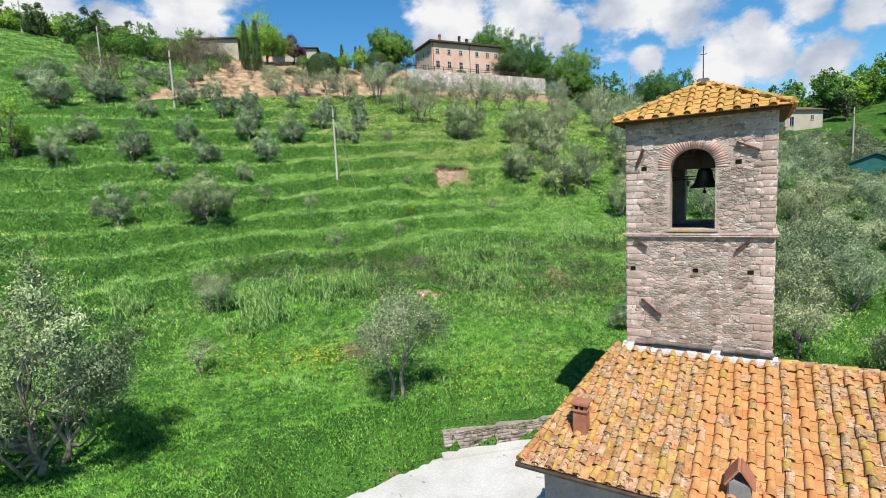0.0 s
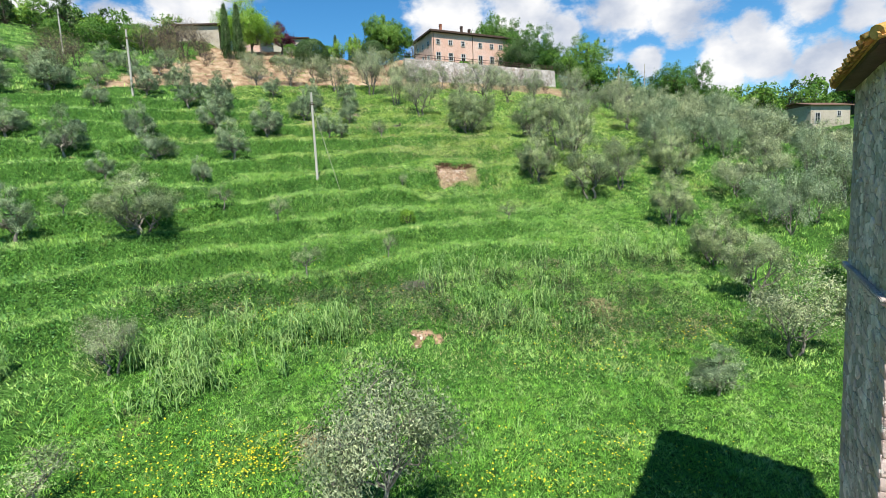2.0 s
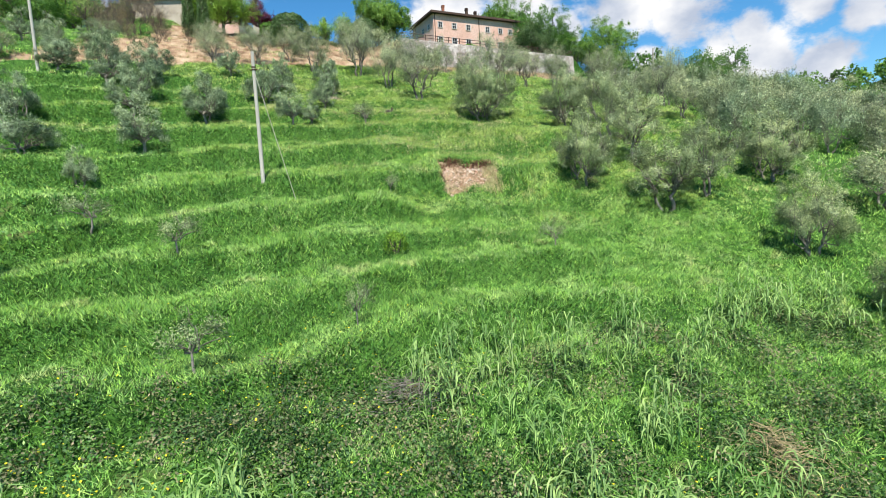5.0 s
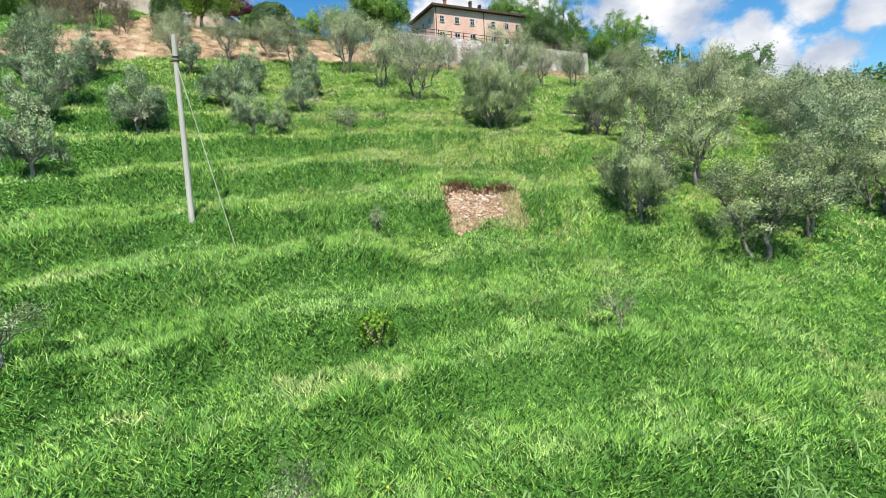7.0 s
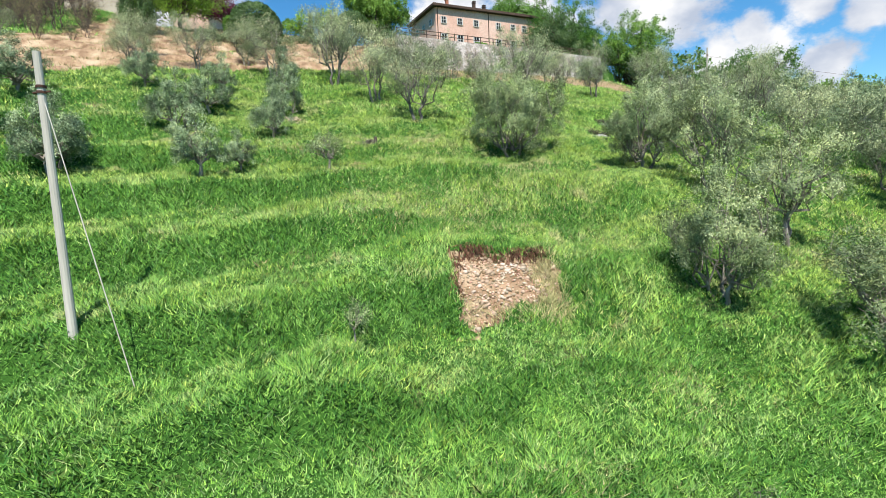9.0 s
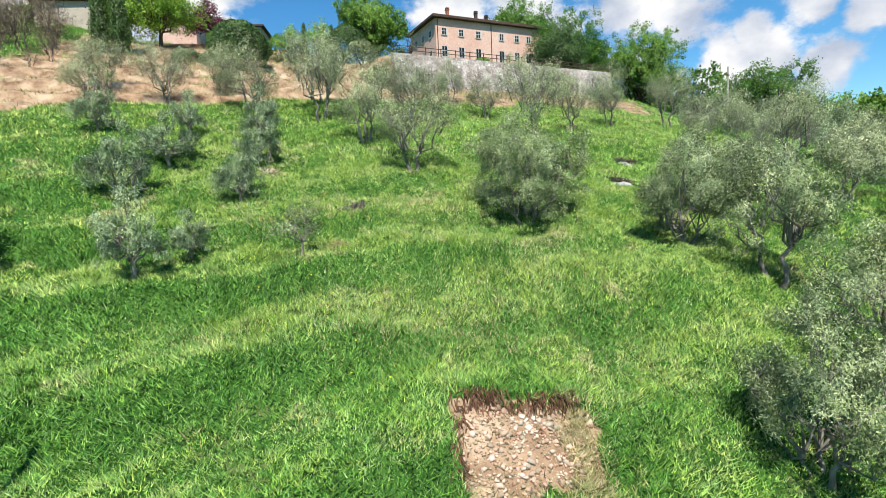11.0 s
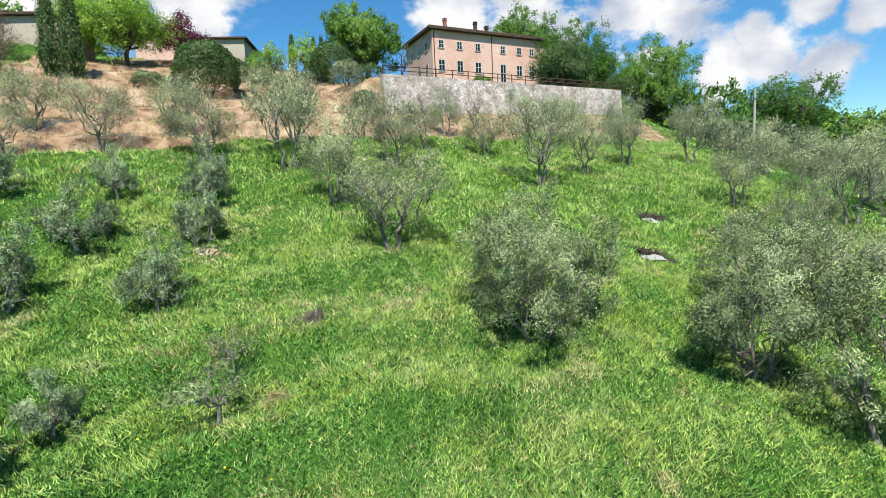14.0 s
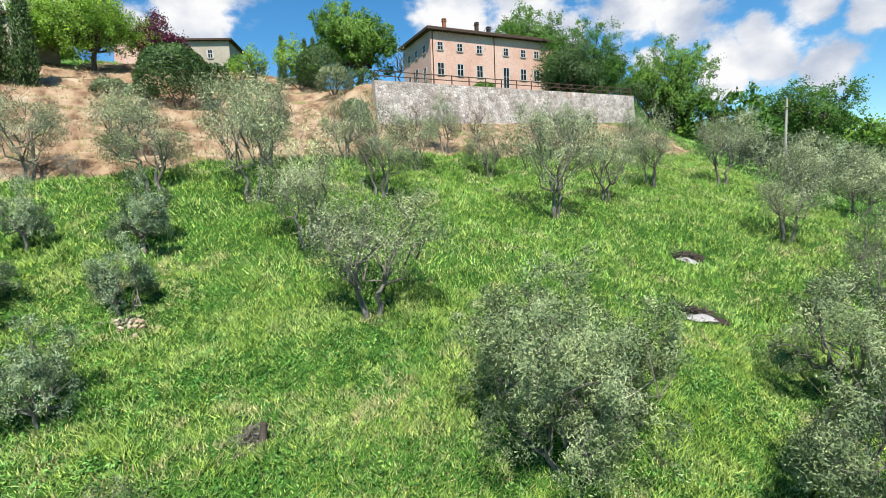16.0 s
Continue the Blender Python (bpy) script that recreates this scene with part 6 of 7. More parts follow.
for x, y, k in ((-48.6, 72.6, 0.9), (-46.5, 75.6, 1.1), (-50.4, 78.6, 1.0), (-43.4, 68.0, 0.8), (-53.2, 80.0, 1.1), (-44.8, 66.2, 0.85), (-44.6, 91.6, 1.25), (-42.2, 92.0, 1.15), (-40.0, 91.0, 1.3), (-38.2, 92.6, 1.2), (-46.8, 92.2, 1.3), (-43.4, 89.8, 1.0), (-41.0, 88.6, 0.9), (-45.6, 96.6, 1.25), (-43.6, 96.0, 1.3), (-41.6, 96.6, 1.2), (-40.0, 95.4, 1.2), (-44.4, 94.2, 1.1),
                (-36.6, 90.2, 0.9), (-36.4, 83.6, 0.6), (-34.2, 87.0, 0.6), (-31.2, 86.6, 0.55), (-38.6, 86.2, 0.7), (-33.4, 83.6, 0.5), (-28.6, 87.4, 0.5), (3.0, 95.2, 0.8), (9.0, 99.0, 0.7), (14.2, 102.6, 0.8), (20.0, 106.4, 0.7), (-2.0, 94.0, 0.7)):
    c = copy_thing(BARE, pose(x, y, float(height(x, y)) - 0.1, 0, 0, 57 * x))
    c.scale = (k, k, k)
    tagged(c, group="bare fruit trees")
garden_tree("almond_tree", "pale fresh-leaved fruit tree at the edge of the terraces", "tree", -37.5, 44.5, 5.4, 4.2, M["leaf_bright"], (0.16, 0.08), 170, 24, 63, 0.15, 8, 0.15, 0.26)
garden_tree("fruit_tree", "light green fruit tree beside the farmhouse", "tree", -18.6, 105.0, 4.2, 4.0, M["leaf_bright"], (0.2, 0.1), 110, 18, 64, 0.12, 7, 0.25, 0.26)
garden_tree("fruit_tree", "light green fruit tree beside the cypresses", "tree", -16.2, 112.0, 6.0, 5.0, M["leaf_bright"], (0.24, 0.12), 110, 18, 65, 0.15, 7, 0.25, 0.26)


def make_bush(name, label, category, x, y, tall, wide, leaf_mat, seed, count=9000, leaf=(0.15, 0.08), ragged=0.06, deep=None, turn=0.0, group=""):
    """A dense bush: leaves in a rough skin over a rounded dome, on a short stem; deep is its second width."""
    rng = np.random.RandomState(seed)
    root = tagged(new(name), label, category, group=group)
    deep = deep or wide
    vs, fs = [], []
    for i in range(4):
        a = 1.57 * i + rng.uniform(0, 1)
        tube(vs, fs, bent(rng, (0, 0, -0.2), (wide * 0.3 * math.cos(a), deep * 0.3 * math.sin(a), tall * 0.7), 4, 0.05), [0.06, 0.05, 0.04, 0.02], 5)
    obj_from("stem", vs, fs, M["bark_dark"], root, flat=False)
    d = rng.normal(0, 1, (count, 3))
    d /= np.linalg.norm(d, axis=1)[:, None]
    d[:, 2] = np.where(d[:, 2] < -0.5, -d[:, 2], d[:, 2])
    q = np.stack([np.arctan2(d[:, 1], d[:, 0]) * 2.2, d[:, 2] * 3.0], -1)
    lump = 1 + ragged * (waves(q[:, 0], q[:, 1], 2.4, seed) + 0.7 * waves(q[:, 0], q[:, 1], 0.9, seed + 1))
    c = d * (lump * (1 - np.abs(rng.normal(0, 0.07, count))))[:, None] * (wide / 2, deep / 2, tall * 0.56) + (0, 0, tall * 0.44)
    v, f = leaves(rng, c, np.full((count, 3), 0.03), 1, leaf[0], leaf[1])
    v[:, 2] = np.maximum(v[:, 2], 0.03)
    nrm = np.repeat(d + rng.normal(0, 0.38, d.shape), 3, 0)
    nrm /= np.linalg.norm(nrm, axis=1)[:, None]
    obj_from("crown", v, facing(v, 3, nrm[::3]), leaf_mat, root, normals=nrm)
    root.location = (x, y, float(height(x, y)) - 0.05)
    root.rotation_euler = (0, 0, turn)
    return root


make_bush("clipped_bush", "large dark rounded evergreen bush on the bank", "bush", -20.6, 94.0, 5.0, 5.6, M["leaf_dark"], 53, 15000, (0.17, 0.09), 0.035)
make_bush("clipped_bush", "ball-shaped clipped evergreen bush above the bank", "bush", -12.2, 107.0, 4.6, 5.0, M["leaf_dark"], 54, 11000, (0.17, 0.09), 0.02)
for k, (x, y, h, w, m2, lab) in enumerate(((-25.0, 104.6, 2.3, 2.6, "leaf_dark", "dark rounded garden shrub in front of the farmhouse"), (-22.6, 105.8, 2.2, 2.8, "leaf_dark", "dark rounded garden shrub in front of the farmhouse"),
                                           (-20.6, 107.2, 2.9, 3.0, "leaf_mid", "green garden shrub beside the farmhouse"), (-26.8, 103.8, 2.6, 2.6, "leaf_mid", "green garden shrub in front of the farmhouse"),
                                           (-15.0, 111.5, 2.6, 3.4, "leaf_mid", "loose green shrub at the top of the bank"), (-8.4, 109.5, 2.4, 4.2, "leaf_dark", "dark low shrub beside the terrace wall"),
                                           (-9.6, 101.0, 2.6, 3.4, "leaf_hedge", "grey-green shrub on the bank beside the wall"), (-7.6, 99.4, 2.0, 2.6, "leaf_hedge", "grey-green shrub at the wall's end"),
                                           (5.0, 112.6, 1.7, 2.6, "leaf_mid", "small round green shrub on the terrace"), (26.0, 122.4, 3.0, 4.0, "leaf_dark", "dark shrub at the end of the wall"),
                                           (-26.8, 95.6, 1.4, 2.6, "leaf_hedge", "dry grey-green shrub on the sandy bank"), (-24.8, 96.6, 1.2, 2.4, "leaf_hedge", "dry grey-green shrub on the sandy bank"))):
    make_bush("shrub", lab, "shrub", x, y, h, w, M[m2], 300 + k, 2600, (0.17, 0.09), 0.12, group="garden shrubs")
for k, (x, y, h, w) in enumerate(((-58.0, 98.0, 4.6, 6.0), (-52.0, 100.0, 4.4, 5.6), (-49.5, 96.0, 3.6, 4.6), (-62.0, 94.0, 4.0, 5.0))):
    make_bush("shrub", "broad green shrub at the edge of the wood", "shrub", x, y, h, w, M["leaf_mid"], 330 + k, 3600, (0.24, 0.13), 0.14, group="garden shrubs")
for k, (x, y, ln, h) in enumerate(((-22.4, 101.4, 5.0, 1.1), (-18.2, 104.4, 5.2, 1.2), (-14.6, 107.0, 4.4, 1.0))):
    make_bush("hedge", "low grey-green hedge along the edge of the garden", "hedge", x, y, h, ln, M["leaf_hedge"], 340 + k, 2600, (0.15, 0.07), 0.1, 1.4, 0.66, group="garden hedge")


def make_cypress(seed, tall, wide, label):
    rng = np.random.RandomState(seed)
    root = tagged(new("cypress_tree"), label, "cypress", group="cypresses")
    vs, fs = [], []
    tube(vs, fs, [np.array([0, 0, -0.3]), np.array([0, 0, tall * 0.5]), np.array([0.05, 0, tall * 0.95])], [0.2, 0.12, 0.02], 7)
    obj_from("trunk", vs, fs, M["bark_dark"], root, flat=False)
    cs, sp = [], []
    for _ in range(420):
        t = rng.uniform(0.03, 1)
        r = wide / 2 * min(1, 3.5 * t + 0.3) * (1 - t) ** 0.55 * rng.uniform(0.4, 1.3)
        a = rng.uniform(0, 6.283)
        cs.append((r * math.cos(a), r * math.sin(a), t * tall))
        sp.append((0.14, 0.14, 0.3))
    v, f = leaves(rng, cs, sp, 24, 0.19, 0.07, -2.5)
    nrm = leaf_normals(rng, v, np.array([0, 0, tall * 0.45]), np.array([wide, wide, tall * 3]))
    obj_from("crown", v, facing(v, 3, nrm[::3]), M["leaf_dark"], root, normals=nrm)
    return root


cyp = make_cypress(71, 9.0, 1.7, "tall dark columnar cypress on the bank")
cyp.location = (-32.8, 94.8, float(height(-32.8, 94.8)) - 0.3)
for x, y, s, z in ((-34.7, 94.6, 0.96, None), (-24.6, 135, 0.92, 44.5), (-21.0, 135, 0.88, 44.3), (-19.9, 136, 0.92, 44.3), (-18.8, 135, 0.8, 44.3), (37.5, 128.0, 0.65, None)):
    c = copy_thing(cyp, pose(x, y, float(height(x, y)) if z is None else z))
    c.scale = (s, s, s)

# woods on the skyline: built once in four shapes, then copied
WOOD = [garden_tree("wood_tree", "leafy tree in the wood on the skyline", "tree", 0, 0, 11, 9.5, M["leaf_mid"], (0.55, 0.38), 120, 16, 80 + k, 0.3, 9, 0.12, 0.2, z=-100, twigs=0, sides=(5, 3, 3)) for k in range(2)]
WOOD.append(garden_tree("wood_tree", "fresh green tree in the wood on the skyline", "tree", 0, 0, 10, 9, M["leaf_bright"], (0.55, 0.38), 116, 16, 83, 0.3, 9, 0.12, 0.22, z=-100, twigs=0, sides=(5, 3, 3)))
WOOD.append(garden_tree("wood_tree", "dark evergreen tree in the wood on the skyline", "tree", 0, 0, 13, 7, M["leaf_dark"], (0.5, 0.3), 140, 16, 84, 0.3, 9, 0.1, 0.22, z=-100, twigs=0, sides=(5, 3, 3)))
wood_rng = random.Random(9)
spots = [(x, y) for x in range(-126, -46, 4) for y in (111, 116, 123)] + [(x, y) for x in range(70, 200, 7) for y in (152, 161)] + [(x, y) for x in range(112, 170, 8) for y in (116, 126, 138)] + [(x, y) for x in range(66, 90, 6) for y in (141, 147)] + [(x, 127) for x in range(36, 44, 4)] + [(x, 172) for x in range(-40, 80, 12)] + [(44, 146), (49, 152), (38, 141), (33, 146)]
first = set()
for x, y in spots:
    x, y = x + wood_rng.uniform(-2.5, 2.5), y + wood_rng.uniform(-3, 3)
    k = wood_rng.choice((0, 0, 1, 1, 2, 2, 2, 3))
    s = wood_rng.uniform(0.85, 1.25) if x > -45 else wood_rng.uniform(0.5, 0.78)
    m = Matrix.Translation((x, y, float(height(x, y)) - (0.3 if x > -45 else 1.0))) @ Matrix.Rotation(wood_rng.uniform(0, 6.28), 4, "Z")
    if k in first:
        c = copy_thing(WOOD[k], m)
    else:
        c = WOOD[k]
        first.add(k)
        c.matrix_world = m
    c.scale = (s, s, s)
    tagged(c, group="woods")

# ---- grass, weeds, reeds and flowers ----
def free_ground(x, y):
    """Where the turf may grow: off the lane, the church and the bare earth."""
    a = (x - TOWER.x) * D1.x + (y - TOWER.y) * D1.y
    b = (x - TOWER.x) * D2.x + (y - TOWER.y) * D2.y
    church = (a > -1.4) & (a < 13) & (b > -5.2) & (b < 4.6)
    wall = (np.abs(y - 19.55 - 0.208 * (x + 0.45)) < 0.75) & (x > -0.8) & (x < 7.6)
    burnt = (((x - 10.35) / 1.25) ** 2 + ((y - 73.7) / 0.8) ** 2 < 1) | (((x - 12.65) / 1.0) ** 2 + ((y - 79.5) / 0.65) ** 2 < 1)
    return (road_side(x, y) > 0.15) & ~church & ~wall & ~burnt


def blades(name, label, x, y, per, tall, width, material, spread, lean, rng, category="grass", chance=0.7):
    """Tufts of single-triangle blades in one mesh, fanning out of their roots."""
    n = len(x) * per
    bx = np.repeat(x, per) + rng.normal(0, spread, n)
    by = np.repeat(y, per) + rng.normal(0, spread, n)
    bz = height(bx, by) - 0.02
    h = np.repeat(tall, per) * rng.uniform(0.55, 1.25, n)
    a = rng.uniform(0, 2 * np.pi, n)
    w = width * rng.uniform(0.7, 1.4, n)
    k = len(x)
    tx, ty = rng.normal(0, lean * 0.6, k) + 0.16 * waves(x, y, 2.2, 71), rng.normal(0, lean * 0.6, k) - 0.1 + 0.16 * waves(x, y, 2.5, 72)
    lx, ly = (np.repeat(tx, per) + rng.normal(0, lean * 0.8, n)) * h, (np.repeat(ty, per) + rng.normal(0, lean * 0.8, n)) * h
    v = np.empty((n, 3, 3), np.float32)
    v[:, 0] = np.stack([bx - np.cos(a) * w / 2, by - np.sin(a) * w / 2, bz], -1)
    v[:, 1] = np.stack([bx + np.cos(a) * w / 2, by + np.sin(a) * w / 2, bz], -1)
    v[:, 2] = np.stack([bx + lx, by + ly, bz + h], -1)
    nrm = rng.normal(0, chance, (n, 3)) + np.repeat(rng.normal(0, chance * 0.6, (k, 3)), per, 0) + (0, -0.5, 0.9)
    nrm /= np.linalg.norm(nrm, axis=1)[:, None]
    ob = obj_from(name, v.reshape(-1, 3), facing(v, 3, np.array([0, -1.0, 0.7])), material, normals=np.repeat(nrm, 3, 0))
    chance_per_tuft(ob, rng, k, per * 3)
    return tagged(ob, label, category, kind="stuff")


def turf(rng, n, x0, x1, y0, y1, per, width, tall0, spread, skip=(), low=False):
    """Bright and dark turf over one stretch of the slope."""
    x, y = rng.uniform(x0, x1, n), rng.uniform(y0, y1, n)
    keep = free_ground(x, y) & (soil_mask(x, y) + rng.uniform(-0.2, 0.2, n) < 0.5) & (scar(x, y) < 0.3)
    clump = waves(x, y, 0.62, 81) + 0.8 * waves(x, y, 0.29, 82)
    keep &= clump > rng.uniform(-1.6, 0.3, n)
    for x0, x1, y0, y1 in skip:
        keep &= ~((x > x0) & (x < x1) & (y > y0) & (y < y1))
    x, y, clump = x[keep], y[keep], clump[keep]
    f, amount = terrace(x, y, slope_base(x, y))
    rough = waves(x, y, 3.4, 33) + 0.6 * waves(x, y, 1.1, 34)
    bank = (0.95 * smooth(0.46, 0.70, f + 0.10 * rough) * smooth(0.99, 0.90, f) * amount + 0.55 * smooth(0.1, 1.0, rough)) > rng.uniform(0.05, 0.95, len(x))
    tall = tall0 * (1 + 0.35 * waves(x, y, 5.0, 31) + 0.3 * waves(x, y, 1.3, 32) + 0.25 * clump + 0.35 * smooth(0.25, 0.0, f) * amount)
    tall = np.clip(tall, tall0 * 0.45, tall0 * 2.0)
    upper = ~bank & (smooth(46, 62, y + 3 * waves(x, y, 9, 35)) > rng.uniform(0, 1, len(x)))
    bank &= not low
    plain = ~bank & ~upper
    blades("grass", "short dense clover and grass of the low meadow" if low else "bright green spring grass covering the terraces", x[plain], y[plain], per, tall[plain], width, M["meadow" if low else "grass"], spread, 0.65, rng, chance=0.6)
    if upper.any():
        blades("grass", "yellowish green grass of the upper slope", x[upper], y[upper], per, tall[upper], width, M["grass_upper"], spread, 0.65, rng, chance=0.6)
    if low:
        return
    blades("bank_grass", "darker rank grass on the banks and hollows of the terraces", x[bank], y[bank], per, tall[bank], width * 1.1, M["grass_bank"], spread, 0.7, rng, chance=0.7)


NEAR, MEADOW = (-16, 15, 36, 73), (-13, 15, 12, 29)


def build_grass():
    rng = np.random.RandomState(12)
    turf(rng, 225000, *NEAR, 4, 0.034, 0.15, 0.06)
    turf(rng, 100000, *MEADOW, 4, 0.03, 0.10, 0.05, low=True)
    turf(rng, 150000, -27, 24, 11.5, 73, 4, 0.040, 0.17, 0.08, (NEAR, MEADOW))
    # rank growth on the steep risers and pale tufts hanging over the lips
    n = 150000
    x, y = rng.uniform(-40, 16, n), rng.uniform(24, 70, n)
    f, amount = terrace(x, y, slope_base(x, y))
    keep = free_ground(x, y) & (scar(x, y) < 0.3) & (scar_low(x, y) < 0.3) & (amount > 0.25)
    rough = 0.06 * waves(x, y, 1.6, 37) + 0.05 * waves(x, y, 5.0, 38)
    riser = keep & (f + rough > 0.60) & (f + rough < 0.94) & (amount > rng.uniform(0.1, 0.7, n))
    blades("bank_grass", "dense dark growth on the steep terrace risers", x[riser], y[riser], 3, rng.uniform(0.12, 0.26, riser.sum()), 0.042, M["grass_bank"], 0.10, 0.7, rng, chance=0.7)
    lip = keep & ((f + rough < 0.16) | (f + rough > 0.97)) & (amount > rng.uniform(0.3, 1.8, n))
    blades("grass", "pale overhanging tufts along the terrace lips", x[lip], y[lip], 3, rng.uniform(0.12, 0.28, lip.sum()), 0.030, M["grass_pale"], 0.08, 0.6, rng)
    # finer, paler tips in the middle of the meadow
    n = 52000
    x, y = rng.uniform(-13, 14, n), rng.uniform(20, 71, n)
    keep = free_ground(x, y) & (soil_mask(x, y) + rng.uniform(-0.2, 0.2, n) < 0.5) & (scar(x, y) < 0.3) & (waves(x, y, 2.6, 35) + 0.6 * waves(x, y, 0.9, 36) > rng.uniform(-0.9, 0.5, n))
    x, y = x[keep], y[keep]
    blades("grass", "fine pale tufts standing out of the meadow grass", x, y, 3, np.clip(0.17 + 0.07 * waves(x, y, 1.7, 32), 0.1, 0.3), 0.024, M["grass_pale"], 0.06, 0.7, rng)
    n = 95000
    x, y = rng.uniform(-88, 40, n), rng.uniform(14, 118, n)
    keep = free_ground(x, y) & ((x < -26) | (x > 23) | (y > 72)) & (soil_mask(x, y) + rng.uniform(-0.3, 0.3, n) < 0.5)
    x, y = x[keep], y[keep]
    f, amount = terrace(x, y, slope_base(x, y))
    bank = (1.3 * smooth(0.55, 0.7, f) * smooth(1.0, 0.96, f) * amount + 0.5 * smooth(0.3, 1.0, waves(x, y, 4.0, 33))) > rng.uniform(0.15, 0.85, len(x))
    tall = np.clip(0.25 + 0.12 * waves(x, y, 5.0, 31), 0.12, 0.6)
    blades("grass", "rougher grass on the far slope", x[~bank], y[~bank], 4, tall[~bank], 0.06, M["grass"], 0.17, 0.5, rng)
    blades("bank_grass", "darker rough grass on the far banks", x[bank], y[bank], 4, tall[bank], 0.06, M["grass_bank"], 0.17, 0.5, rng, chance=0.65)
    n = 80000
    x, y = rng.uniform(-26, 26, n), rng.uniform(72, 104, n)
    keep = (soil_mask(x, y) + rng.uniform(-0.3, 0.3, n) < 0.5) & free_ground(x, y)
    blades("grass", "rough meadow grass below the bare bank", x[keep], y[keep], 4, rng.uniform(0.12, 0.24, keep.sum()), 0.036, M["grass_upper"], 0.09, 0.65, rng)
    # turf hanging over the upper edge of the slip, dark to deepen its shadowed lip
    x, y = rng.uniform(-0.9, 2.7, 420), 55.5 + rng.normal(0, 0.07, 420)
    v = blades("bank_grass", "dark turf hanging over the edge of the slip, deepening its shadowed lip", x, y, 5, rng.uniform(0.12, 0.28, 420), 0.035, M["grass_bank"], 0.06, 0.5, rng)
    # withered stalks along the open side and the foot of the slip
    x = np.concatenate([rng.normal(2.45, 0.22, 420), rng.uniform(-0.7, 2.6, 160)])
    y = np.concatenate([rng.uniform(53.1, 55.4, 420), rng.normal(53.2, 0.25, 160)])
    blades("dry_grass", "withered brown stalks at the side of the slip", x, y, 6, rng.uniform(0.16, 0.34, len(x)), 0.026, M["straw"], 0.12, 0.7, rng)
    # straw among the green
    beds = ((-1.2, 66.0, 2.6, 1.3, 900), (-0.9, 58.4, 2.4, 1.2, 700), (5.5, 50.8, 1.0, 0.6, 250), (2.0, 30.3, 3.2, 0.7, 200), (7.5, 32.6, 2.6, 0.9, 260), (4.0, 61.0, 2.0, 1.2, 400), (1.5, 47.0, 1.2, 0.8, 200), (18.0, 59.0, 2.0, 1.0, 400), (-7.5, 57.0, 1.5, 0.8, 200), (-3.0, 58.4, 2.6, 1.4, 1000), (1.2, 60.0, 2.6, 1.8, 1000), (2.6, 63.2, 2.2, 0.9, 500), (5.0, 57.0, 1.6, 1.2, 350))
    x = np.concatenate([rng.normal(b[0], b[2] * 0.8, b[4]) for b in beds])
    y = np.concatenate([rng.normal(b[1], b[3] * 0.8, b[4]) for b in beds])
    blades("dry_grass", "patches of straw-yellow stalks in the green grass", x, y, 3, np.full(len(x), 0.16), 0.024, M["straw"], 0.16, 0.6, rng)
    # dry straw on the bare banks
    n = 64000
    x, y = rng.uniform(-45, 28, n), rng.uniform(28, 122, n)
    s = soil_mask(x, y)
    keep = (s > 0.25) & (s + rng.uniform(-0.5, 0.3, n) < 0.75) & (scar(x, y) < 0.2)
    blades("dry_grass", "thin straw-coloured dry grass on the bare banks", x[keep], y[keep], 4, np.full(keep.sum(), 0.24), 0.045, M["dry"], 0.16, 0.6, rng)


build_grass()


def leaf_clumps(rng, x, y, per, wide, tall, leaf):
    """Low domes of broad leaves: corner points and normals of four-cornered leaves."""
    k = len(x)
    w, h = wide * rng.uniform(0.5, 1.4, k), tall * rng.uniform(0.5, 1.4, k)
    m = k * per
    d = rng.normal(0, 1, (m, 3))
    d[:, 2] = np.abs(d[:, 2]) * 0.9
    d /= np.linalg.norm(d, axis=1)[:, None]
    q = d * rng.uniform(0.55, 1.05, (m, 1))
    px, py = np.repeat(x, per) + q[:, 0] * np.repeat(w, per), np.repeat(y, per) + q[:, 1] * np.repeat(w, per)
    p = np.stack([px, py, height(px, py) + 0.03 + q[:, 2] * np.repeat(h, per)], -1)
    n = d + rng.normal(0, 0.55, (m, 3)) + (0, -0.1, 0.35)
    n /= np.linalg.norm(n, axis=1)[:, None]
    u = np.cross(n, rng.normal(0, 1, (m, 3)))
    u /= np.linalg.norm(u, axis=1)[:, None]
    t = np.cross(n, u)
    ln, wd = leaf * rng.uniform(0.7, 1.4, (m, 1)), leaf * rng.uniform(0.4, 0.8, (m, 1))
    v = np.stack([p - u * ln / 2, p + t * wd / 2 - n * ln * 0.1, p + u * ln / 2 - n * ln * 0.12, p - t * wd / 2 - n * ln * 0.1], 1)
    return v.reshape(-1, 3), n


